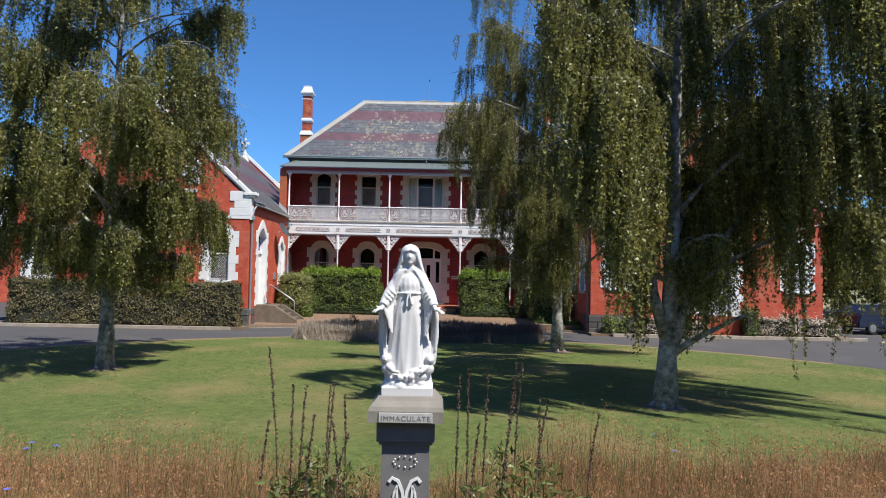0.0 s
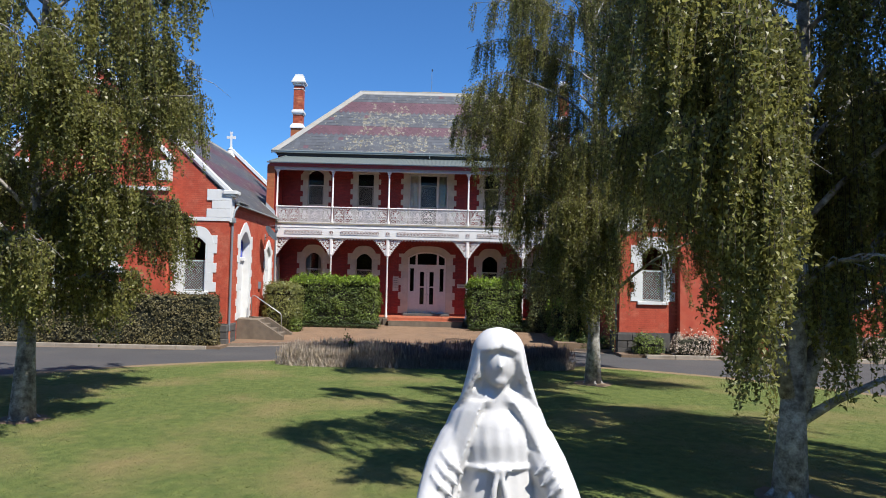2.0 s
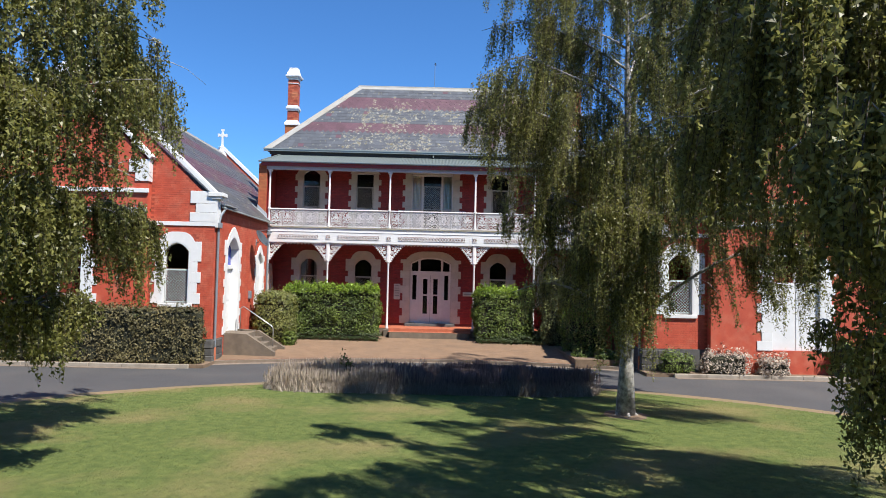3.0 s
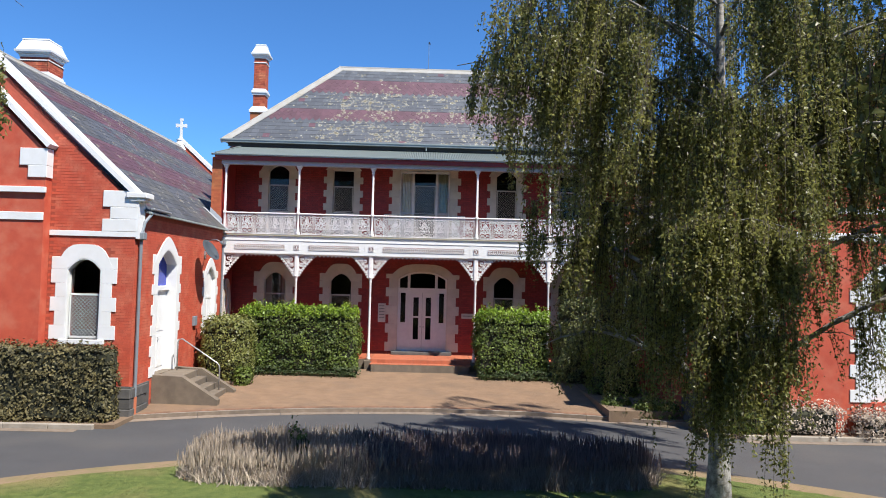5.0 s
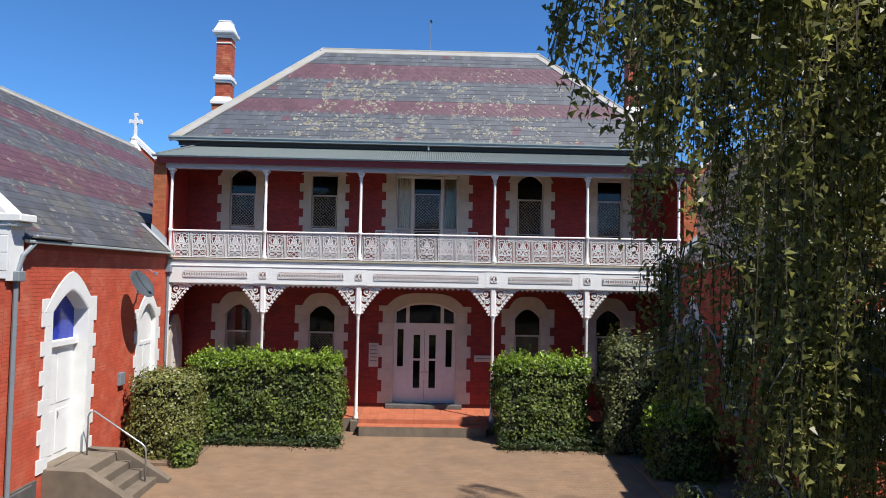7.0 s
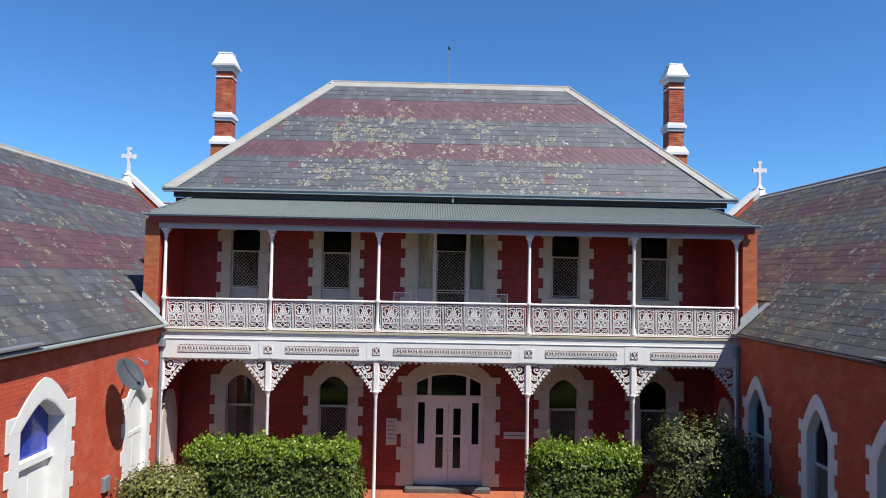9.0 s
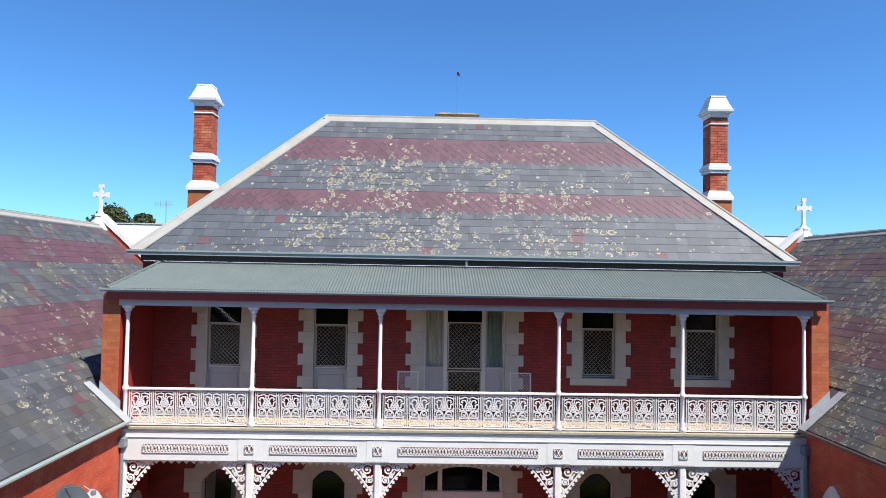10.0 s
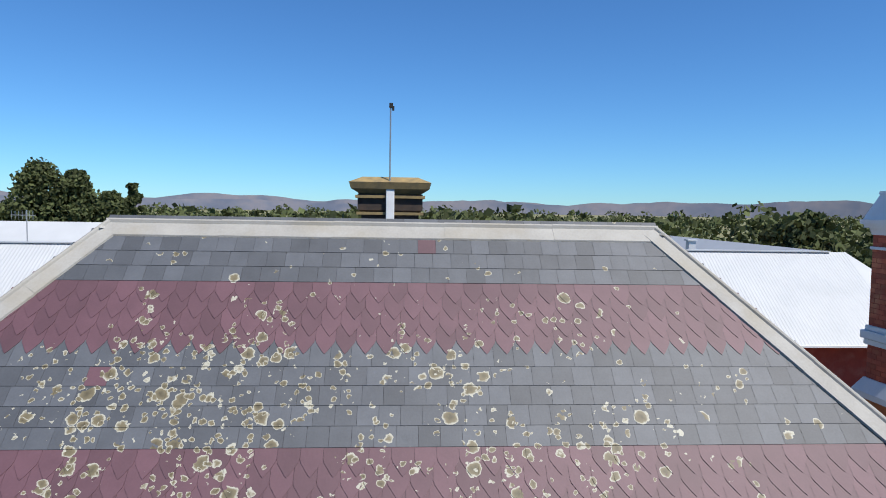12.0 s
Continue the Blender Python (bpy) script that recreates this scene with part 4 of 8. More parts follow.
# beam, soffit and iron roof over the balcony
put("verandah_beam", boxes((-8.6, 8.6, -0.13, 0.10, 8.938, 9.13), bevel=0.006), BEAMPAINT, None, "blue-grey verandah beam over the posts", "beam")
put("verandah_fascia", boxes((-8.85, 8.85, -0.268, -0.225, 9.085, 9.285)), DARKRED, None, "dark red fascia board under the verandah gutter", "fascia")
put("ceiling_verandah", boxes((-8.7, 8.7, -0.22, W - 0.01, 9.29, 9.33)), DARKRED, None, "dark boarded verandah ceiling", "ceiling", kind="structure")
bm = bmesh.new()
box(bm, -8.98, 8.98, -0.35, -0.272, 9.275, 9.335)
box(bm, -8.99, 8.99, -0.372, -0.345, 9.318, 9.352)
put("verandah_gutter", bm, GUTTER, None, "grey-green gutter along the verandah roof", "gutter")
bm = bmesh.new()
prev = None
n = 17.2 / 0.0762
steps = int(n * 6)
for i in range(steps + 1):
    u = i / steps
    x = -8.85 + 17.7 * u
    h = 0.011 * math.cos(2 * math.pi * 17.7 * u / 0.0762)
    hip = max(0.0, abs(x) - 8.35) / 0.5
    yb = W - 0.02 - hip * 2.0 if abs(x) > 8.35 else W - 0.02
    zb = 9.36 + (yb + 0.30) / (W + 0.28) * 0.68
    pair = [bm.verts.new((x, -0.30, 9.36 + h)), bm.verts.new((x, max(yb, -0.28), zb + h)), bm.verts.new((x, -0.30, 9.352 + h)), bm.verts.new((x, max(yb, -0.28), zb - 0.008 + h))]
    if prev:
        bm.faces.new((prev[0], pair[0], pair[1], prev[1]))
        bm.faces.new((prev[2], prev[3], pair[3], pair[2]))
        bm.faces.new((prev[0], prev[2], pair[2], pair[0]))
    prev = pair
iron = put("verandah_roof", tidy(bm), TIN, None, "green-grey corrugated iron verandah roof", "roof", smooth=False)
for s in (-1, 1):
    bm = bmesh.new()
    tube(bm, [(s * 8.84, -0.28, 9.375), (s * 8.36, W - 0.03, 10.06)], 0.035, 6)
    part("hip_capping", bm, TIN, iron)
    bm = bmesh.new()
    vs = [bm.verts.new(c) for c in ((s * 8.9, -0.28, 9.34), (s * 8.9, W, 9.34), (s * 8.36, W - 0.02, 10.04))]
    bm.faces.new(vs)
    part("hip_end", bm, TIN, iron)
# frieze between the verandah roof and the eave, eave shade put into its colour
put("eave_frieze", boxes((-8.95, 8.95, W - 0.05, W - 0.003, 10.06, 10.24)), mat("eave_shade_frieze", (0.06, 0.055, 0.05), rough=0.8), None, "board under the eave, coloured dark for the shade there", "frieze")
put("eave_gutter", boxes((-9.25, 9.25, W - 0.22, W - 0.05, 10.22, 10.34), (-9.27, 9.27, W - 0.25, W - 0.215, 10.31, 10.36)), GUTTER, None, "grey-green eave gutter of the main roof", "gutter")
g = put("gutter_outlet", tube(bmesh.new(), [(0.0, W - 0.16, 10.05), (0, W - 0.16, 10.23)], 0.035, 8), GUTTER, None, "short gutter outlet pipe", "pipe")

# end walls of the verandah, with a blind arch below
for s, nm in ((-1, "wall_end_west"), (1, "wall_end_east")):
    x0, x1 = sorted((s * 9.0, s * 8.57))
    e = put(nm, boxes((x0, x1, -0.10, W + 0.3, 0.3, 9.2)), MAINRED, None, "crimson-painted brick end wall of the verandah", "wall", kind="structure")
    k = put("downpipe", tube(bmesh.new(), [(s * 8.40, -0.16, 0.35), (s * 8.40, -0.16, 5.35), (s * 8.40, -0.16, 5.5)], 0.045, 8), GREYPAINT, None, "grey downpipe beside the verandah post", "downpipe")
    part("rain_head", boxes((s * 8.40 - 0.11, s * 8.40 + 0.11, -0.27, -0.05, 5.5, 5.75), bevel=0.02), GREYPAINT, k)
    M = T(s * 8.57, 0.95, 0, 90 if s < 0 else -90)
    d = thing("door_3" if s < 0 else "door_4", "pale arched side door at the end of the porch", "door", M, kind="structure")
    bm = bmesh.new()
    inner, outer = ring_stone(0.36, 3.0, 3.72, 0.27, 2.0, 4.08)
    prism(bm, inner + outer[::-1], -0.07, -0.002)
    for q in (-1, 1):
        box(bm, *sorted((q * 0.36, q * 0.63)), -0.07, -0.002, 1.0, 3.0)
    part("arch_stone", tidy(bm), STONE, d)
    part("door_leaf", prism(bmesh.new(), arch(-0.36, 0.36, 1.0, 3.0, 3.72), -0.012, -0.003), JOINERY, d)

# ---- main roof ----
EY, EZ, RY, RZ, EX, RX = W - 0.05, 10.33, 6.4, 15.22, 9.2, 4.66
BY = 2 * RY - EY
bm = bmesh.new()
v = [bm.verts.new(c) for c in ((-EX, EY, EZ), (EX, EY, EZ), (EX, BY, EZ), (-EX, BY, EZ), (-RX, RY, RZ), (RX, RY, RZ))]
for q in ((0, 1, 5, 4), (1, 2, 5), (2, 3, 4, 5), (3, 0, 4), (3, 2, 1, 0)):
    bm.faces.new([v[i] for i in q])
for w_ in bm.verts:
    w_.co.z -= 0.03
main_roof = put("main_roof", tidy(bm), GREYSLATE, None, "hipped slate roof banded in grey and purple, spotted with lichen", "roof")
NORMAL = Vector((0, -(RZ - EZ), RY - EY)).normalized()
UP = Vector((0, RY - EY, RZ - EZ)).normalized()
SLOPE = math.hypot(RY - EY, RZ - EZ)
GAUGE = SLOPE / 22


def slate_mesh(name, rows, proud=0.010):
    """Slates in slope coordinates: (u0, u1, v0, gauge, pointed), as a thin slab each, its foot proud."""
    verts, faces = [], []
    for u0, u1, v0, g, pointed in rows:
        k = len(verts)
        c, w = (u0 + u1) / 2, (u1 - u0) / 2
        top = v0 + g * 1.55
        if pointed:
            line = [(-w, v0 + 0.50 * g), (-0.90 * w, v0 + 0.32 * g), (-0.22 * w, v0 - 0.20 * g), (0, v0 - 0.32 * g), (0.22 * w, v0 - 0.20 * g), (0.90 * w, v0 + 0.32 * g), (w, v0 + 0.50 * g)]
        else:
            line = [(-w, v0), (w, v0)]
        out = [(a + c, b) for a, b in line] + [(u1, top), (u0, top)]
        n = len(out)
        for a, b in out:
            lift = proud * (1 - 0.85 * (b - v0) / g) + 0.001
            verts.append((a, b, lift))
        for a, b in out:
            lift = proud * (1 - 0.85 * (b - v0) / g) + 0.001
            verts.append((a, b, lift - 0.8 * proud))
        faces.append(tuple(k + i for i in range(n)))
        for i in range(n - 1):
            faces.append((k + i, k + n + i, k + n + i + 1, k + i + 1))
    me = bpy.data.meshes.new(name)
    me.from_pydata(verts, [], faces)
    return me


def to_slope(origin, u, v, n):
    m = Matrix.Identity(4)
    for i, a in enumerate((u, v, n)):
        for j in range(3):
            m[j][i] = a[j]
    m.translation = origin
    return m


ROOF = to_slope(Vector((0, EY, EZ)), Vector((1, 0, 0)), UP, NORMAL)
bands = [False] * 6 + [True] * 3 + [False] * 5 + [True] * 4 + [False] * 4
rnd = random.Random(5)
near, rest = [], {False: [], True: []}
for k, purple in enumerate(bands):
    v0 = k * GAUGE
    lim = EX - (EX - RX) * (v0 + 0.5 * GAUGE) / SLOPE - 0.05
    wid = 0.30
    u = -lim - (0.15 if k % 2 else 0.0)
    while u < lim:
        a, b = max(u, -lim), min(u + wid, lim)
        if b - a > 0.05:
            odd = not purple and rnd.random() < 0.012
            row = (a + 0.002, b - 0.002, v0, GAUGE, purple)
            if k >= 9 and abs((a + b) / 2 - 0.1) < 3.3 and b - a > 0.29:
                near.append((row, purple or odd))
            else:
                rest[purple or odd].append(row)
        u += wid
shared = {p: slate_mesh("slate", [(-0.148, 0.148, 0, GAUGE, p)]) for p in (False, True)}
shared_odd = slate_mesh("slate", [(-0.148, 0.148, 0, GAUGE, False)])
for me, mm in ((shared[False], GREYSLATE), (shared[True], PURPLESLATE), (shared_odd, PURPLESLATE)):
    me.materials.append(mm)
for p in (False, True):
    o = put("slates", slate_mesh("slates", rest[p]), PURPLESLATE if p else GREYSLATE, main_roof, kind="stuff")
    o.matrix_world = ROOF


def capping(a, b, w, m, parent, drop, lift=0.012, name="ridge_capping"):
    """A folded metal capping over a ridge or hip, from a to b, in overlapping lengths; drop: the fall of its wings."""
    a, b = Vector(a), Vector(b)
    d = (b - a).normalized()
    s = d.cross(Vector((0, 0, 1))).normalized()
    up = s.cross(d)
    bm = bmesh.new()
    f = lambda x: -x * drop
    prof = [(-w, f(w) - 0.012), (-w, f(w) + 0.022), (-0.045, f(0.045) + 0.026), (-0.038, 0.035), (-0.018, 0.055), (0.018, 0.055), (0.038, 0.035), (0.045, f(0.045) + 0.026), (w, f(w) + 0.022), (w, f(w) - 0.012)]
    n = max(1, round((b - a).length / 1.8))
    for i in range(n):
        ring = []
        for t, e in ((i / n, 0.006), ((i + 1) / n + 0.012, 0.0)):
            c = a + (b - a) * min(t, 1.0)
            ring.append([bm.verts.new(c + s * (x * (1 + e)) + up * (z + lift + e)) for x, z in prof])
        for k in range(len(prof) - 1):
            bm.faces.new((ring[0][k], ring[0][k + 1], ring[1][k + 1], ring[1][k]))
        bm.faces.new(ring[0]), bm.faces.new(ring[1][::-1])
    return part(name, tidy(bm), m, parent)


def fall(a, b, nrm):
    d = (Vector(b) - Vector(a)).normalized()
    s = d.cross(Vector((0, 0, 1))).normalized()
    return abs(nrm.dot(s) / nrm.dot(s.cross(d)))


capping((-RX - 0.05, RY, RZ), (RX + 0.05, RY, RZ), 0.215, RIDGE, main_roof, (RZ - EZ) / (RY - EY))
for s in (-1, 1):
    a, b = (s * (EX + 0.02), EY - 0.02, EZ + 0.02), (s * RX, RY, RZ)
    capping(a, b, 0.25, RIDGE, main_roof, fall(a, b, NORMAL), name="hip_capping")
    capping((s * EX, BY, EZ), (s * RX, RY, RZ), 0.2, RIDGE, main_roof, fall(a, b, NORMAL), name="hip_capping")


# ---- chimneys ----
def chimney(at, w, zs, label, m=ORANGE, d=None):
    """A brick stack: shaft with white string courses and a spreading cap. zs: foot, belt 1, belt 2, neck, cap, top."""
    d = d or w
    c = thing("chimney", label, "chimney", at)
    z0, z1, z2, z3, z4, z5 = zs

    def ring(a, b, k):
        return (-w / 2 - k, w / 2 + k, -d / 2 - k, d / 2 + k, a, b)

    part("base", boxes(ring(z0, z1, 0.10)), m, c)
    bm = bmesh.new()
    frustum(bm, w / 2 + 0.15, d / 2 + 0.15, z1, w / 2 + 0.15, d / 2 + 0.15, z1 + 0.10)
    frustum(bm, w / 2 + 0.15, d / 2 + 0.15, z1 + 0.10, w / 2 + 0.03, d / 2 + 0.03, z1 + 0.32)
    part("lower_belt", tidy(bm), WHITE, c)
    part("shaft", boxes(ring(z1 + 0.3, z4, 0.0)), MORTAR, c)
    part("middle_belt", boxes(ring(z2, z2 + 0.1, 0.05), ring(z2 + 0.102, z2 + 0.24, 0.09), ring(z2 + 0.242, z2 + 0.33, 0.04), bevel=0.012), WHITE, c)
    part("neck_belt", boxes(ring(z3, z3 + 0.05, 0.035), bevel=0.01), WHITE, c)
    bm = bmesh.new()
    for k0, h0, k1, h1 in ((0.015, 0.0, 0.05, 0.12), (0.10, 0.12, 0.11, 0.18), (0.145, 0.18, 0.155, 0.26), (0.12, 0.26, -0.05, z5 - z4 - 0.06), (-0.03, z5 - z4 - 0.06, -0.04, z5 - z4 - 0.01)):
        frustum(bm, w / 2 + k0, d / 2 + k0, z4 + h0, w / 2 + k1, d / 2 + k1, z4 + h1)
    part("cap", tidy(bm), WHITE, c, "white spreading cap")
    z = z1 + 0.33
    row = 0
    rects = []
    while z < z4 - 0.08:
        if not z2 - 0.09 < z < z2 + 0.33:
            x = -w / 2 - (0.12 if row % 2 else 0)
            while x < w / 2:
                a, b = max(x, -w / 2), min(x + 0.235, w / 2)
                if b - a > 0.04:
                    rects.append((a + 0.004, b - 0.004, z + 0.004, z + 0.080, 0.006))
                x += 0.24
        z += 0.086
        row += 1
    me = bricks_mesh("bricks", rects)
    for k, rz in enumerate((0, 90, -90)):
        o = put("bricks", me, STACK, c, kind="stuff")
        o.matrix_local = pose(0, 0, 0, 0, 0, rz) @ T(0, -(d if rz == 0 else w) / 2 - 0.0005, 0)
    return c


def frustum(bm, ax, ay, az, bx, by, bz):
    lo = [bm.verts.new((sx * ax, sy * ay, az)) for sx, sy in ((-1, -1), (1, -1), (1, 1), (-1, 1))]
    hi = [bm.verts.new((sx * bx, sy * by, bz)) for sx, sy in ((-1, -1), (1, -1), (1, 1), (-1, 1))]
    bm.faces.new(lo[::-1]), bm.faces.new(hi)
    for i in range(4):
        j = (i + 1) % 4
        bm.faces.new((lo[i], lo[j], hi[j], hi[i]))


for s in (-1, 1):
    chimney(T(s * 8.54, 5.5, 0), 0.58, (10.4, 12.42, 13.32, 14.95, 15.2, 15.95), "tall red brick chimney with white belts and a white cap", d=0.58)
# low stack behind the ridge
YEL = mat("yellow_lichened_cement", (0.31, 0.22, 0.09), (0.17, 0.13, 0.07), rough=0.9, scale=6, bump=0.4)
OLDBRICK = mat("sooty_old_brick", (0.075, 0.05, 0.035), (0.04, 0.03, 0.025), rough=0.9, bump=0.4, spread=0.2)
c = thing("chimney", "broad old chimney with a lichened yellow corbelled top behind the ridge", "chimney", T(-0.04, 9.9, -0.12))
bm = bmesh.new()
frustum(bm, 0.62, 0.45, 13.6, 0.62, 0.45, 15.55)
frustum(bm, 0.62, 0.45, 15.55, 0.70, 0.52, 15.6)
frustum(bm, 0.70, 0.52, 15.6, 0.70, 0.52, 15.95)
part("shaft", tidy(bm), OLDBRICK, c)
bm = bmesh.new()
frustum(bm, 0.66, 0.48, 15.95, 0.84, 0.64, 16.06)
frustum(bm, 0.84, 0.64, 16.06, 0.88, 0.68, 16.2)
frustum(bm, 0.88, 0.68, 16.2, 0.60, 0.42, 16.32)
part("cornice", tidy(bm), YEL, c)
part("corbel", boxes((-0.72, 0.72, -0.55, 0.55, 15.5, 15.56), (-0.75, 0.75, -0.58, 0.58, 15.86, 15.92)), YEL, c)
part("pipe_box", boxes((-0.09, 0.09, -0.62, -0.53, 14.9, 16.1), bevel=0.01), WHITE, c, "flaking white pipe boxing")
a = thing("antenna_pole", "thin steel pole with a small fitting on the chimney", "antenna", T(-0.05, 9.3, 16.1))
part("pole", tube(bmesh.new(), [(0, 0, -0.3), (0, 0, 1.62)], 0.018, 6), GALV, a)
part("fitting", boxes((-0.03, 0.05, -0.03, 0.03, 1.56, 1.66), (0.03, 0.08, -0.01, 0.01, 1.5, 1.6)), DARK, a)


# ---- wings ----
WX, WR, WRZ, WEX, WEZ, WF, WB = 8.45, 14.2, 11.5, 8.29, 6.18, -8.4, 10.2
KSL = (WRZ - WEZ) / (WR - WEX)


def wing(s):
    side = "west" if s < 0 else "east"

    def X(*pts):
        return [(s * a, z) for a, z in pts]

    # front wall with the gable, facing the drive
    F = T(0, WF, 0)
    win = (9.88, 0.50, 2.3, 4.36, 4.68)
    wins = [win, (14.3, 0.9, 1.2, 4.2, 4.8), (18.6, 0.50, 2.3, 4.36, 4.68)]
    far = 2 * WR - WX
    hs = [arch(s * c - h, s * c + h, z0, zs, zt) for c, h, z0, zs, zt in (wins[0], wins[2])]
    outer = X((WX, 0.0), (far, 0.0), (far, 6.2), (WR, 11.75), (WX, 6.2))
    fw = put(f"wall_front_{side}", slab(outer, hs, 0, 0.4), MORTAR, None, "red-painted brick gable front of the wing", "wall", kind="structure")
    fw.matrix_world = F
    # projecting centre bay with its own gable
    bay0, bay1, bz, by = 10.95, 17.65, 7.75, WF - 0.35
    c0 = (bay0 + bay1) / 2
    apex = bz + (bay1 - bay0) / 2 * 1.0
    hole = arch(s * c0 - 0.95, s * c0 + 0.95, 1.0 if s > 0 else 2.3, 4.3, 4.8)
    bw = put(f"wall_bay_{side}", slab(X((bay0, 0), (bay1, 0), (bay1, bz), (c0, apex), (bay0, bz)), [hole], 0, 0.34), RED, None, "red brick gabled centre bay of the wing", "wall", kind="structure")
    bw.matrix_world = T(0, by, 0)
    copings = thing("gable_coping", "white-painted stone coping on the wing gables", "coping")

    def cope(ax, az, bx, bz_, y, w=0.14):
        bm = bmesh.new()
        dx, dz = bx - ax, bz_ - az
        k = math.hypot(dx, dz)
        nx, nz = (-dz / k, dx / k) if dx * s < 0 else (dz / k, -dx / k)
        if nz < 0:
            nx, nz = -nx, -nz
        prism(bm, [(ax, az), (bx, bz_), (bx + nx * w, bz_ + nz * w), (ax + nx * w, az + nz * w)], y - 0.09, y + 0.45)
        part("coping_stone", tidy(bm), WHITE, copings)

    cope(s * 8.35, 6.42, s * WR, 11.85, WF)
    cope(s * (2 * WR - 8.35), 6.42, s * WR, 11.85, WF)
    cope(s * (bay0 - 0.05), bz + 0.12, s * c0, apex + 0.15, by)
    cope(s * (bay1 + 0.05), bz + 0.12, s * c0, apex + 0.15, by)
    # kneelers
    k = put("kneeler", boxes((*sorted((s * 8.12, s * 8.72)), WF - 0.12, WF + 0.45, 6.50, 6.66), (*sorted((s * 8.2, s * 8.6)), WF - 0.08, WF + 0.45, 6.40, 6.498), bevel=0.02), WHITE, None, "white moulded stone at the foot of the gable", "kneeler", "gable kneelers")
    q = thing("corner_stone", "white painted stepped stonework at the gable corner", "stonework")
    for x1, z0, z1 in ((9.42, 6.222, 6.71), (9.2, 5.872, 6.218), (9.42, 5.5, 5.868)):
        part("quoin_block", boxes((*sorted((s * 8.40, s * x1)), WF - 0.04, WF + 0.3, z0, z1), bevel=0.01), WHITE, q)
    part("quoin_block", boxes((*sorted((s * 8.36, s * 8.42)), WF - 0.036, WF + 0.42, 5.3, 6.395)), WHITE, q)
    for x0, x1, z0, z1 in ((bay0 - 0.04, bay0 + 0.75, 7.35, 7.85), (bay0 - 0.04, bay0 + 0.5, 7.0, 7.348), (bay1 - 0.75, bay1 + 0.04, 7.35, 7.85), (bay1 - 0.5, bay1 + 0.04, 7.0, 7.348)):
        part("quoin_block", boxes((*sorted((s * x0, s * x1)), by - 0.04, by + 0.3, z0, z1), bevel=0.01), WHITE, q)
    put("string_course", boxes((*sorted((s * 8.41, s * (bay0 - 0.002))), WF - 0.035, WF - 0.002, 5.34, 5.498), bevel=0.006), WHITE, None, "white string course across the wing front", "trim", kind="structure")
    put("string_course", boxes((*sorted((s * (bay0 - 0.05), s * (bay1 + 0.05))), by - 0.09, by - 0.002, 6.55, 6.72), (*sorted((s * (bay0 + 0.0), s * (bay1 + 0.0))), by - 0.035, by - 0.004, 5.75, 5.98), bevel=0.01), WHITE, None, "white moulded band across the centre bay", "trim", kind="structure")
    base = put("plinth", boxes((*sorted((s * (WX - 0.06), s * (far + 0.06))), WF - 0.06, WF - 0.002, 0.0, 0.95), (*sorted((s * (WX - 0.06), s * (WX - 0.002))), WF - 0.001, WF + 1.3, 0.0, 0.92)), BLUESTONE, None, "dark bluestone plinth of the wing", "plinth", kind="structure")
    for row, (z0, z1) in enumerate(((0.0, 0.30), (0.304, 0.60), (0.604, 0.90))):
        cut = (0.42, 0.98) if row % 2 else (0.62, 1.12)
        for a_, b_ in ((0.0, cut[0]), (cut[0] + 0.012, cut[1])):
            x_ = sorted((s * (WX - 0.10 + a_), s * (WX - 0.10 + b_)))
            part("bluestone_block", boxes((*x_, WF - 0.115 + 0.02 * (row % 2), WF - 0.062, z0, z1), bevel=0.02), BLUESTONE, base)
            part("bluestone_block", boxes((*sorted((s * (WX - 0.115 + 0.02 * (row % 2)), s * (WX - 0.062))), WF - 0.05 + a_, WF - 0.05 + b_, z0, z1), bevel=0.02), BLUESTONE, base)
    # front windows
    for i, (c, h, z0, zs, zt) in enumerate((wins[0], wins[2])):
        o = thing(f"window_{20 + i + (s > 0) * 5}", "arched wing window with broad white quoins and a diamond grille", "window", F @ T(s * c, 0, 0), "wing windows", "structure")
        surround(o, h, z0, zs, zt, 2.0, WHITE, w=0.34, rise=0.42, long=0.46, short=0.32, step=0.40, outer_power=3.6, shoulder=0.36)
        sash(o, h, z0, zs, zt, 2.0, JOINERY, 3.62, (z0 + 0.05, 3.62), mesh=WHITE)
        sill(o, h, z0, WHITE)
    o = thing(f"window_{22 + (s > 0) * 5}", "broad white three-light window of the centre bay" if s < 0 else "white double doorway of the centre bay", "window", T(s * c0, by, 0), kind="structure")
    z0 = 1.0 if s > 0 else 2.3
    surround(o, 0.95, z0, 4.3, 4.8, 2.0, WHITE, w=0.42, rise=0.35, long=0.6, short=0.42, step=0.36)
    sash(o, 0.95, z0, 4.3, 4.8, 2.0, JOINERY, 3.62, None)
    part("mullion", boxes((-0.05, 0.05, 0.12, 0.2, z0, 4.7)), JOINERY, o)
    if s > 0:
        part("door_leaf", boxes((-0.9, -0.02, 0.1, 0.16, 1.0, 3.6), (0.02, 0.9, 0.1, 0.16, 1.0, 3.6), bevel=0.01), WHITE, o)
    else:
        sill(o, 0.95, 2.3, WHITE)
    # inner wall, facing the court
    I = T(s * WX, 0, 0, 90 if s < 0 else -90)
    sg = 1 if s < 0 else -1
    # along the wall: local x is sg * world y
    pw = 1.55
    if s < 0:
        ops = [(-5.88, 0.80, 1.0, 4.58, 5.08, "door"), (-1.5, 0.58, 2.0, 4.12, 4.58, "window")]
    else:
        ops = [(-1.2, 0.47, 2.1, 4.1, 4.75, "window"), (-4.09, 0.45, 2.1, 4.1, 4.76, "window"), (-6.6, 0.45, 2.1, 4.1, 4.76, "window")]
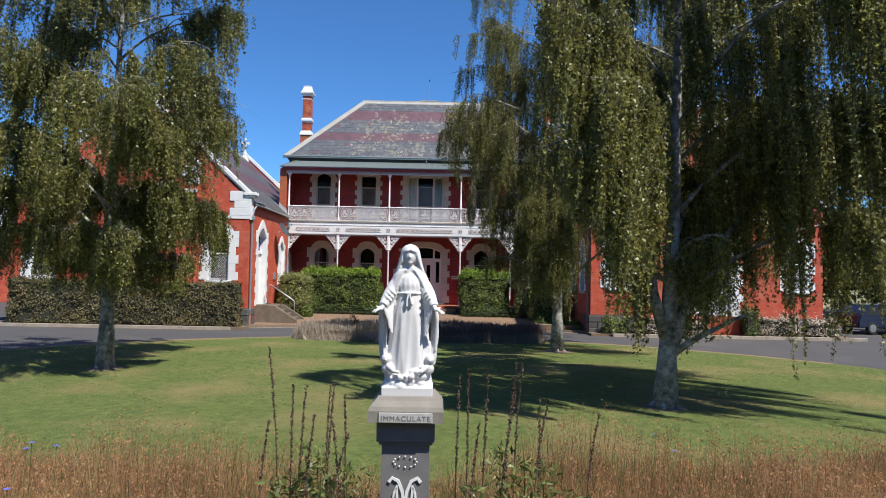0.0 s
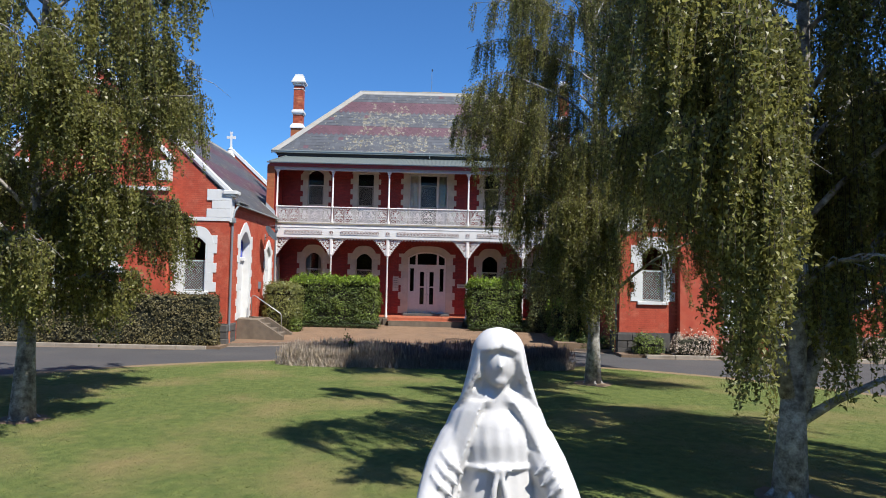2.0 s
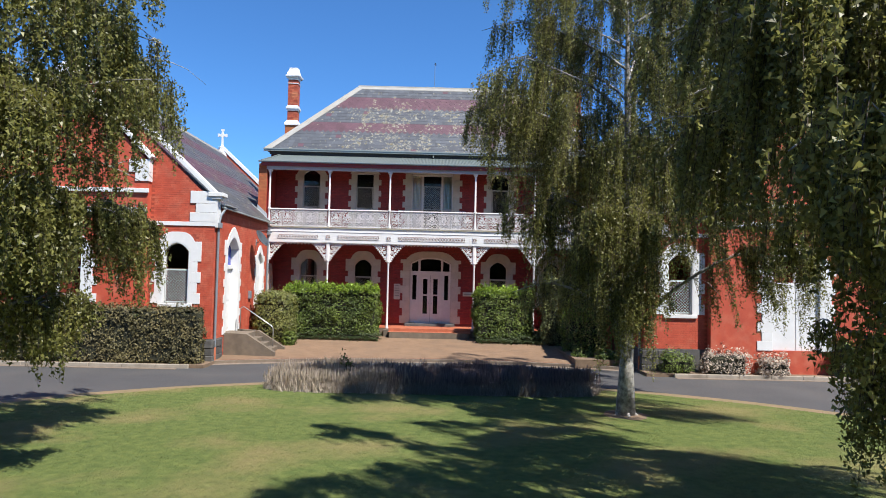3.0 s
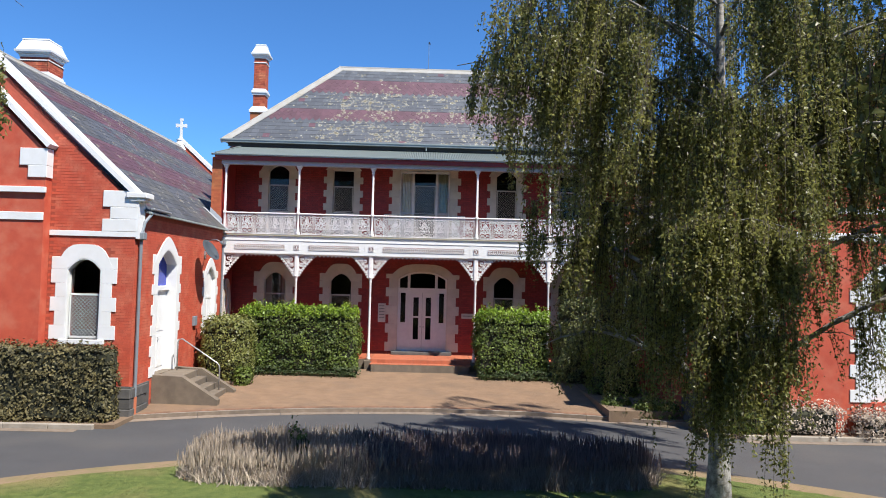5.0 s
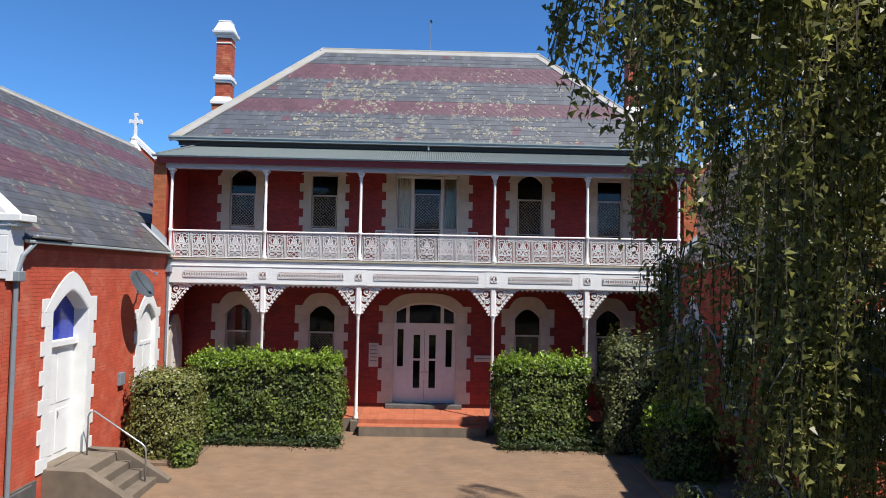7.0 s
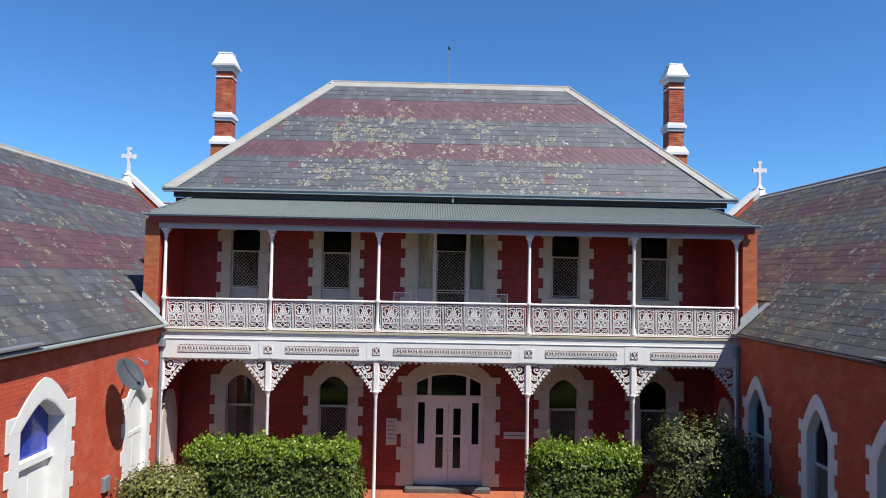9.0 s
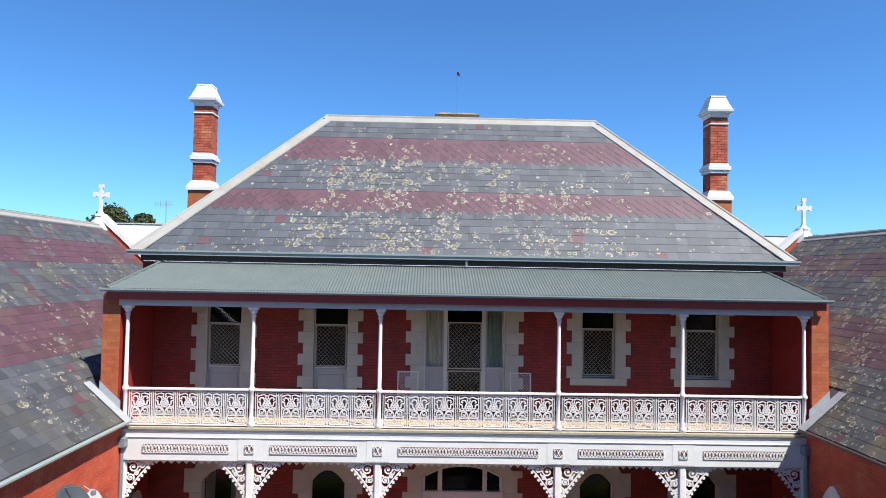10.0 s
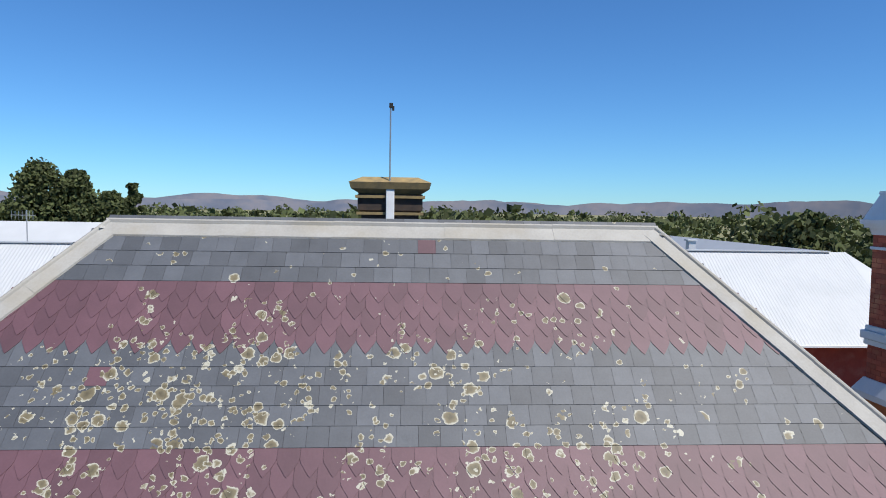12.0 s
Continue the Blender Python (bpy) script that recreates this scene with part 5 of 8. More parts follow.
    ih = [arch(sg * c - h, sg * c + h, z0, zs, zt, 12, pw) for c, h, z0, zs, zt, _ in ops]
    iw = put(f"wall_court_{side}", slab([(sg * (WF + 0.402), 0.0), (sg * -0.11, 0.0), (sg * -0.11, 6.14), (sg * (WF + 0.402), 6.14)], ih, 0, 0.4), MORTAR, None, "red-painted brick wall of the wing facing the court", "wall", kind="structure")
    iw.matrix_world = I
    for i, (c, h, z0, zs, zt, kind) in enumerate(ops):
        if kind == "door":
            o = thing("door_5", "tall white pointed door with a blue glass light above", "door", I @ T(sg * c, 0, 0), kind="structure")
            surround(o, h, z0, zs, zt, pw, WHITE, w=0.32, rise=0.42, long=0.40, short=0.26, step=0.34, deep=0.36, outer_power=1.55, shoulder=0.3)
            part("door_leaf", boxes((-0.78, 0.78, 0.30, 0.36, 1.0, 3.7), (-0.66, -0.05, 0.285, 0.30, 1.15, 2.2), (0.05, 0.66, 0.285, 0.30, 1.15, 2.2), (-0.66, -0.05, 0.285, 0.30, 2.35, 3.55), (0.05, 0.66, 0.285, 0.30, 2.35, 3.55), bevel=0.01), WHITE, o)
            part("transom", boxes((-0.8, 0.8, 0.2, 0.38, 3.7, 3.86), bevel=0.015), WHITE, o)
            part("pane", pane_mesh(arch(-0.76, 0.76, 3.86, zs, zt - 0.03, 12, pw), 0.32), BLUEGLASS, o).visible_shadow = False
            part("door_handle", tube(bmesh.new(), [(0.1, 0.27, 2.0), (0.1, 0.25, 2.08), (0.1, 0.27, 2.16)], 0.012, 6), GALV, o)
        else:
            o = thing(f"window_{30 + i + (s > 0) * 5}", ("white" if s < 0 else "pale blue") + " pointed window with white quoins in the court wall", "window", I @ T(sg * c, 0, 0), kind="structure")
            surround(o, h, z0, zs, zt, pw, WHITE, w=0.24, rise=0.34, long=0.32, short=0.2, step=0.33, outer_power=1.6, shoulder=0.28)
            if s < 0:
                part("shutter", prism(bmesh.new(), arch(-h + 0.02, h - 0.02, z0 + 0.02, zs, zt - 0.04, 12, pw), 0.10, 0.14), WHITE, o, "white boarded panel filling the opening")
                part("shutter_rail", boxes((-h + 0.06, h - 0.06, 0.085, 0.102, 3.3, 3.42), (-h + 0.06, h - 0.06, 0.085, 0.102, z0 + 0.05, z0 + 0.17), (-0.03, 0.03, 0.085, 0.102, z0 + 0.17, 3.3), bevel=0.004), WHITE, o)
            sash(o, h, z0, zs, zt, pw, WHITE if s < 0 else PALEBLUE, 3.4, (z0 + 0.05, 3.4) if s > 0 else None, y=0.2)
            sill(o, h, z0, STONE)
    # other walls close the wing
    put(f"wall_outer_{side}", boxes((*sorted((s * far, s * (far - 0.35))), WF + 0.402, WB, 0, 6.2)), RED, None, "red brick outer wall of the wing", "wall", kind="structure")
    bk = put(f"wall_rear_{side}", slab(X((9.02, 0.0), (far, 0.0), (far, 6.2), (WR, 11.7), (9.02, 6.9)), [], 0, 0.35), RED, None, "red brick rear gable of the wing", "wall", kind="structure")
    bk.matrix_world = T(0, WB - 0.0, 0)
    put(f"floor_{side}", boxes((*sorted((s * (WX + 0.42), s * (far - 0.36))), WF + 0.41, WB - 0.01, 0.7, 0.9)), ROOMWALL, None, "floor inside the wing, coloured near black for room shade", "floor", kind="structure")
    # roof
    bm = bmesh.new()
    y0, y1 = WF + 0.36, WB + 0.02
    pts = [(s * WEX, WEZ), (s * WR, WRZ), (s * (2 * WR - WEX), WEZ), (s * (2 * WR - WEX), WEZ - 0.06), (s * WR, WRZ - 0.08), (s * WEX, WEZ - 0.06)]
    prism(bm, pts, y0, -0.12)
    pts2 = [(s * 9.02, WEZ + KSL * (9.02 - WEX)), (s * WR, WRZ), (s * (2 * WR - WEX), WEZ), (s * (2 * WR - WEX), WEZ - 0.06), (s * WR, WRZ - 0.08), (s * 9.02, WEZ + KSL * (9.02 - WEX) - 0.07)]
    prism(bm, pts2, -0.12, y1)
    for w_ in bm.verts:
        w_.co.z -= 0.025
    roof = put("wing_roof", tidy(bm), WINGGREY, None, "steep slate wing roof banded in grey and purple", "roof")
    slope = math.hypot(WR - WEX, WRZ - WEZ)
    upv = Vector((s * (WR - WEX), 0, WRZ - WEZ)).normalized()
    along = Vector((0, -s, 0))
    nrm = along.cross(upv).normalized()
    if nrm.z < 0:
        nrm, along = -nrm, -along
    M = to_slope(Vector((s * WEX, 0, WEZ)), along, upv, nrm)
    g = slope / 28
    rr = random.Random(11 + s)
    sets = {False: [], True: []}
    for kk in range(28):
        d = (kk + 0.5) * (WR - WEX) / 28
        purple = 1.65 < d < 2.9 or 4.15 < d < 5.05
        ya, yb = WF + 0.44, (WB - 0.05 if d > 0.95 else -0.12)
        lo, hi = sorted((ya * along.y, yb * along.y))
        u = lo - (0.15 if kk % 2 else 0)
        while u < hi:
            a_, b_ = max(u, lo), min(u + 0.30, hi)
            if b_ - a_ > 0.05:
                odd = rr.random() < 0.03
                sets[purple != odd].append((a_ + 0.002, b_ - 0.002, kk * g, g, False))
            u += 0.30
    for pp in (False, True):
        o = put("slates", slate_mesh("slates", sets[pp], 0.006), (WINGPURPLE if pp else WINGGREY) if s < 0 else (MOSSPURPLE if pp else MOSSGREY), roof, kind="stuff")
        o.matrix_world = M
    capping((s * WR, WF + 0.4, WRZ), (s * WR, WB, WRZ), 0.15, RIDGE, roof, KSL)
    # flashing where the roof meets the verandah pier
    bm = bmesh.new()
    z_ = lambda x: WEZ + KSL * (x - WEX) + 0.04
    vs = [bm.verts.new((s * x, y, z_(x))) for x, y in ((8.2, -0.42), (9.25, -0.42), (9.25, -0.11), (8.2, -0.11))]
    bm.faces.new(vs)
    vs = [bm.verts.new(c_) for c_ in ((s * 8.5, -0.108, z_(8.5)), (s * 9.02, -0.108, z_(9.02)), (s * 9.02, -0.108, z_(9.02) + 0.22), (s * 8.5, -0.108, z_(8.5) + 0.2))]
    bm.faces.new(vs)
    part("flashing", tidy(bm), LEAD, roof, "grey lead flashing")
    put("wing_gutter", boxes((*sorted((s * 8.20, s * 8.30)), WF + 0.5, -0.12, 6.085, 6.155), bevel=0.015), GUTTER if s < 0 else BROWNGUTTER, None, "dark gutter along the wing eave", "gutter")
    # rear gable coping and cross
    back = thing("gable_coping", "white stone coping on the rear wing gable", "coping")
    bm = bmesh.new()
    prism(bm, [(s * 9.05, 7.05), (s * WR, WRZ + 0.25), (s * WR, WRZ + 0.5), (s * 9.05, 7.28)], WB - 0.05, WB + 0.4)
    part("coping_stone", tidy(bm), WHITE, back)
    bm = bmesh.new()
    prism(bm, [(s * (2 * WR - 9.05), 7.05), (s * WR, WRZ + 0.25), (s * WR, WRZ + 0.5), (s * (2 * WR - 9.05), 7.28)], WB - 0.05, WB + 0.4)
    part("coping_stone", tidy(bm), WHITE, back)
    cr = thing("cross", "white stone cross on the rear gable of the wing", "cross", T(s * (WR + 0.1), WB + 0.15, WRZ + 0.12))
    bm = bmesh.new()
    lathe(bm, [(0.40, -0.3), (0.28, 0.06), (0.22, 0.24), (0.25, 0.26), (0.25, 0.31), (0.15, 0.35), (0.08, 0.46)], 8)
    part("pedestal", bm, WHITE, cr)
    bm = bmesh.new()
    half_arm = [(0.085, 0.62), (0.07, 1.28), (0.12, 1.36), (0.26, 1.38), (0.26, 1.34), (0.40, 1.34), (0.40, 1.58), (0.26, 1.58), (0.26, 1.54), (0.12, 1.56), (0.07, 1.64), (0.075, 1.80), (0.12, 1.80), (0.12, 1.95)]
    half_arm = [(x * 0.78, 0.44 + (z - 0.62) * 0.84) for x, z in half_arm]
    arm = half_arm + [(-x, z) for x, z in half_arm[::-1]]
    prism(bm, arm, -0.05, 0.05)
    part("cross_head", tidy(bm), WHITE, cr)
    # downpipe at the front corner
    dp = put("downpipe", tube(bmesh.new(), [(s * 8.36, WF + 0.22, 0.55), (s * 8.36, WF + 0.22, 5.45), (s * 8.32, WF + 0.35, 5.82), (s * 8.25, WF + 0.62, 6.08)], 0.05, 8), GREYPAINT, None, "grey metal downpipe at the wing corner", "downpipe")
    part("rain_head", boxes((s * 8.36 - 0.12, s * 8.36 + 0.12, WF + 0.1, WF + 0.34, 5.28, 5.5), bevel=0.02), GREYPAINT, dp)
    part("earthenware_foot", tube(bmesh.new(), [(s * 8.36, WF + 0.22, 0.08), (s * 8.36, WF + 0.22, 0.62)], 0.062, 8), PORCHTILE, dp, "orange earthenware pipe foot")
    # brackets for the flood light
    bl = thing("flood_light", "grey tubular lamp arm fixed to the gable corner", "lamp", T(s * 8.3, WF + 0.6, 6.2))
    part("arm", boxes((*sorted((0, -s * 0.15)), -0.05, 1.35, 0.0, 0.07), bevel=0.02), GALV, bl)
    return ops, wins


wing_ops = {s: wing(s) for s in (-1, 1)}
chimney(T(-15.2, -2.0, 0), 1.1, (9.5, 10.9, 11.6, 12.35, 12.5, 13.25), "wide red brick chimney with a white cap on the wing ridge", d=1.0)
# ---- planting ----
def scatter_leaves(name, pts, size, m, parent, rng, droop=0.5, slim=0.62, three=False, **tags):
    n = len(pts)
    d = rng.normal(size=(n, 3))
    d[:, 2] -= droop * 2
    d /= np.linalg.norm(d, axis=1)[:, None]
    e = np.cross(d, rng.normal(size=(n, 3)))
    e /= np.linalg.norm(e, axis=1)[:, None] + 1e-9
    k = size * rng.uniform(0.65, 1.35, size=(n, 1))
    if three:
        # one three-cornered leaf each, broad at the stalk and pointed at the tip
        v = np.stack([pts - d * k * 0.7 - e * k * slim * 1.15, pts - d * k * 0.7 + e * k * slim * 1.15, pts + d * k], 1)
        me = bpy.data.meshes.new(name)
        me.vertices.add(3 * n), me.loops.add(3 * n), me.polygons.add(n)
        me.vertices.foreach_set("co", v.reshape(-1))
        me.loops.foreach_set("vertex_index", np.arange(3 * n, dtype=np.int32))
        me.polygons.foreach_set("loop_start", np.arange(0, 3 * n, 3, dtype=np.int32))
        me.update(calc_edges=True)
        return put(name, me, m, parent, **tags)
    return cards(name, pts, d * k, e * k * slim, m, parent, **tags)


def birch(label, base, height, radius, seed, lean=(0, 0), strands=2300, low=1.2, spread=1.0, fork=None, leaf=0.039, outside=None, limb_count=26, pitch=0.0185, heavy=None, top=0.8, skirt=0.85):
    """A weeping birch: pale trunk, arching limbs, long hanging twigs set with small leaves.

    outside(x, y, z) is true beyond the crown's own uneven outline."""
    rng = np.random.default_rng(seed)
    rd = random.Random(seed)
    tree = thing("birch_tree", label, "tree", T(*base))
    bx, by, bz = base
    out_of = outside or (lambda x, y, z: False)
    n = 9
    trunk = []
    for i in range(n):
        f = i / (n - 1)
        trunk.append(Vector((lean[0] * f + 0.12 * math.sin(3 * f + seed) * f, lean[1] * f + 0.12 * math.cos(2.4 * f + seed) * f, -0.08 + f * height * 0.93)))
    r0 = 0.0145 * height
    bm = bmesh.new()
    tube(bm, [trunk[0] - Vector((0, 0, 0.05))] + trunk[1:], [r0 * 1.45] + [r0 * (1 - 0.93 * i / (n - 1)) + 0.008 for i in range(1, n)], 12)
    for i in range(5):
        a = i * 1.3 + seed
        tube(bm, [Vector((0.2 * r0 * math.cos(a), 0.2 * r0 * math.sin(a), 0.35)), Vector((1.2 * r0 * math.cos(a), 1.2 * r0 * math.sin(a), 0.08)), Vector((2.3 * r0 * math.cos(a), 2.3 * r0 * math.sin(a), -0.06))], [r0 * 0.5, r0 * 0.32, r0 * 0.1], 6)
    part("trunk", bm, BARK, tree, "pale peeling trunk with dark cracks", smooth=True)
    limbs = bmesh.new()
    starts = []

    def along(line, t):
        k = t * (len(line) - 1)
        i = min(int(k), len(line) - 2)
        return line[i].lerp(line[i + 1], k - i)

    for i in range(limb_count):
        f = 0.17 + 0.80 * (i + 0.5) / limb_count
        p = along(trunk, f)
        az = i * 2.39996 + rd.uniform(-0.4, 0.4)
        env = radius * (skirt if f < 0.3 else 1.0 if f < 0.55 else top)
        ln_ = env * rd.uniform(0.70, 1.08)
        d = Vector((math.cos(az), math.sin(az), 0))
        e_ = Vector((-math.sin(az), math.cos(az), 0))
        lift, ph = (0.85 if f < 0.5 else 0.6) * rd.uniform(0.7, 1.3), rd.uniform(0, 6)
        while True:
            rise = ln_ * lift
            line = [p + d * (ln_ * t) + e_ * (0.22 * math.sin(4.5 * t + ph) * t) + Vector((0, 0, rise * (1.45 * t - 1.0 * t * t) + 0.10 * math.sin(7 * t + ph) * t)) for t in (k / 8 for k in range(9))]
            if ln_ < 0.6 or not any(out_of(bx + c.x, by + c.y, c.z) for c in line[2:]):
                break
            ln_ *= 0.9
        rr = 0.045 * (1 - 0.75 * f) + 0.006
        tube(limbs, line, [rr * 1.25 * (1 - 0.92 * t / 8) + 0.003 for t in range(9)], 6)
        starts.append((line, ln_ * rd.gammavariate(2.0, 0.5)))
        for j in range(9):
            t = 0.2 + 0.78 * (j + rd.random()) / 9
            q = along(line, t)
            az2 = az + rd.choice((-1, 1)) * rd.uniform(0.4, 1.5)
            l2 = ln_ * 0.40 * rd.uniform(0.6, 1.3)
            d2 = Vector((math.cos(az2), math.sin(az2), 0))
            sub = [q + d2 * (l2 * u) + Vector((0, 0, l2 * (0.75 * u - 0.85 * u * u))) for u in (k / 4 for k in range(5))]
            if any(out_of(bx + c.x, by + c.y, c.z) for c in sub[1:]):
                continue
            tube(limbs, sub, [0.016, 0.012, 0.009, 0.006, 0.003], 4)
            starts.append((sub, l2 * rd.gammavariate(1.2, 1.0)))
    tagged(part("limb_framework", limbs, BARK, tree, "thin arching limbs", smooth=True), kind="stuff")
    # twigs hang in tassels, a handful of strands from one spot on a branch
    wts = np.array([w_ * (heavy(bx + ln_[-1].x, by + ln_[-1].y, ln_[-1].z) if heavy else 1) for ln_, w_ in starts])
    wts /= wts.sum()
    picks = rng.choice(len(starts), size=strands // 5, p=wts)
    leaves, tw_v, tw_f = [], [], []
    for k in picks:
        line, _ = starts[k]
        spot = along(line, rd.uniform(0.1, 1.0))
        full = (rd.uniform(0.3, 0.9) if rd.random() < 0.25 else rd.uniform(0.8, 2.3)) * (1.0 if spot.z < height * 0.75 else 0.8)
        az = math.atan2(spot.y, spot.x)
        foot = low(bx + spot.x, by + spot.y) + spread * 2.2 * noise.noise((2.6 * math.cos(az), 2.6 * math.sin(az), seed * 0.37))
        full = min(full * (1.7 if foot < 1.5 else 1.0), spot.z - max(0.25, foot * rd.uniform(0.85, 1.4)))
        if full < 0.2:
            continue
        out = Vector((spot.x, spot.y, 0))
        out = out.normalized() if out.length > 0.05 else Vector((1, 0, 0))
        drift = Vector((rd.uniform(-1, 1), rd.uniform(-1, 1), 0)) * 0.14 + out * 0.16
        girth = rd.uniform(0.05, 0.16)
        for _ in range(rd.randint(3, 8)):
            p = spot + Vector((rd.gauss(0, girth), rd.gauss(0, girth), rd.uniform(-0.05, 0.05)))
            ln_ = full * rd.uniform(0.45, 1.05)
            sway = drift + Vector((rd.uniform(-1, 1), rd.uniform(-1, 1), 0)) * 0.07
            m_ = int(ln_ / pitch)
            if m_ < 8:
                continue
            t = np.linspace(0, 1, m_)[:, None]
            P = np.array(p)[None] + np.array(sway)[None] * np.sqrt(t) * min(ln_, 1.2) + np.array((0, 0, -1.0))[None] * (t * ln_)
            P += rng.normal(scale=0.040, size=P.shape) * (0.55 + 0.6 * np.sin(t * 9 + k)[:, :1] ** 2)
            if out_of(P[0, 0] + bx, P[0, 1] + by, P[0, 2]):
                continue
            cut = next((i for i in range(0, m_, 5) if out_of(P[i, 0] + bx, P[i, 1] + by, P[i, 2])), m_)
            if cut < 8:
                continue
            leaves.append(P[:cut])
            ln_ *= cut / m_
            i0 = len(tw_v)
            for c_, w_ in ((p, 0.005), (p + sway * 0.9 * min(ln_, 1.2) + Vector((0, 0, -ln_)), 0.002)):
                tw_v += [(c_.x - w_, c_.y - w_, c_.z), (c_.x + w_, c_.y - w_, c_.z), (c_.x, c_.y + w_, c_.z)]
            for r in range(3):
                r2 = (r + 1) % 3
                tw_f.append((i0 + r, i0 + r2, i0 + 3 + r2, i0 + 3 + r))
    me = bpy.data.meshes.new("twigs")
    me.from_pydata(tw_v, [], tw_f)
    put("twig_curtain", me, TWIG, tree, kind="stuff")
    pts = np.concatenate(leaves)
    scatter_leaves("crown", pts, leaf, BIRCHLEAF, tree, rng, droop=0.5, slim=0.48, three=True, label="weeping crown of small dull green leaves")
    if fork:
        bm = bmesh.new()
        for line, rr in fork:
            tube(bm, line, rr, 9)
        part("fork", bm, BARK, tree, "leaning grey side stem", smooth=True)
    return tree


def step_up(z, *rows):
    """Straight-line steps of a value over height: rows of (height, value)."""
    return float(np.interp(z, [r[0] for r in rows], [r[1] for r in rows]))


def west_edge(x, y, z):
    wob = 0.4 * noise.noise((y * 0.8, z * 0.8, 1.0)) + 0.5 * noise.noise((y * 2.6, z * 1.3, 7.0))
    return x > step_up(z, (2.0, -6.0), (3.6, -5.7), (5.4, -5.3), (6.4, -4.9), (7.2, -4.5), (8.6, -4.3)) + wob or x < -14


def middle_edge(x, y, z):
    wob = 0.4 * noise.noise((y * 0.8, z * 0.8, 5.0)) + 0.5 * noise.noise((y * 2.6, z * 1.3, 2.0))
    if y < -28.7 - 1.4 * min(1.0, max(0.0, (5.4 - x) / 1.2)) - 2.4 * min(1.0, max(0.0, (x - 6.6) / 1.2)) + wob:
        return True
    return x < step_up(z, (2.5, 4.3), (3.5, 4.2), (4.4, 3.5), (6.0, 2.9)) + (0.4 * max(0.0, y + 28.0) if z < 3.6 else 0.0) + 0.18 * min(y + 27.2, 0.0) + wob or x > 13.2


def drive_edge(x, y, z):
    wob = 0.7 * noise.noise((y * 0.9, z * 0.9, 9.0)) + 0.7 * noise.noise((y * 2.6, z * 1.3, 4.0))
    if x < step_up(z, (2.0, 2.6), (4.3, 2.15), (5.5, 1.75), (6.2, 1.2), (6.9, 0.95)) + wob * 0.7:
        return True
    return x > 10.6 or y < -19.5 + 0.12 * max(0.0, 5 - z) or ((x + 0.7) < 0.72 * (y + 19.6) and z > 2.5)


for tx, ty in ((-8.0, -23.1), (5.7, -27.2), (5.3, -16.8)):
    bm = bmesh.new()
    rim = [bm.verts.new((tx + (0.62 + 0.2 * noise.noise((k, tx, 0.3))) * math.cos(k * math.pi / 10), ty + (0.62 + 0.2 * noise.noise((k, ty, 0.7))) * math.sin(k * math.pi / 10), 0.035)) for k in range(20)]
    hub = bm.verts.new((tx, ty, 0.09))
    for k in range(20):
        bm.faces.new((rim[k], rim[(k + 1) % 20], hub))
    put("tree_soil", bm, SOIL, None, "ring of bare dry soil round a birch trunk", "soil", kind="structure")
birch("weeping birch with a pale trunk standing in the lawn", (-8.0, -23.1, 0.0), 13.0, 4.5, 3, (0.1, 0.2), 7600, low=lambda x, y: 1.9, spread=0.35, outside=west_edge, heavy=lambda x, y, z: 2.6 if z < 6.5 else 1.2, limb_count=32)
birch("large weeping birch with a forked dark trunk beside the statue", (5.7, -27.2, 0.02), 13.0, 5.4, 8, (0.5, 0.3), 7800, low=lambda x, y: 1.25 if y < -26.4 else 1.4 if x > 6.3 else 2.7, spread=0.7, top=0.85, outside=middle_edge, heavy=lambda x, y, z: (1.4 if y > -26.5 else 1.0) * (1.5 if x > 6.8 else 1.0) * (1.8 if y < -28.0 and x < 5.4 else 1.0) * (0.75 if z > 9 and x < 7.5 else 1.0),
      fork=[([(0.05, 0, 0.9), (0.35, 0.1, 1.9), (1.1, 0.3, 3.2), (1.9, 0.4, 4.3)], [0.16, 0.13, 0.09, 0.04]), ([(0, 0, 1.5), (-0.25, 0, 2.4), (-0.4, 0.2, 4.2), (-0.5, 0.2, 6.5)], [0.13, 0.11, 0.08, 0.03]), ([(0.1, 0, 1.1), (0.6, -0.2, 1.5), (1.5, -0.4, 2.0)], [0.09, 0.06, 0.03])])
birch("slender weeping birch with a white trunk near the drive", (5.3, -16.8, 0.0), 13.0, 6.6, 21, (0.0, -0.1), 8700, low=lambda x, y: 1.7 if x < 6.0 else 1.5, spread=0.7, outside=drive_edge, limb_count=34, skirt=0.74, leaf=0.031, pitch=0.0185, heavy=lambda x, y, z: (1.0 if y > -16 else 1.4) * (1.3 if x < 2.6 else 1.1 if x < 4.5 else 1.4) * (1.5 if 5.0 < z < 8.5 else 1.0) * (2.2 if abs(x - 5.6) < 2.2 and y < -16.8 and z < 6 else 1.0),
      fork=[([(0, 0, 1.6), (-0.35, 0.05, 2.6), (-1.0, 0.1, 3.6), (-1.5, 0.1, 4.6)], [0.09, 0.07, 0.05, 0.02]), ([(0, 0, 2.4), (0.3, -0.1, 3.6), (0.5, -0.1, 5.2)], [0.09, 0.06, 0.03])])


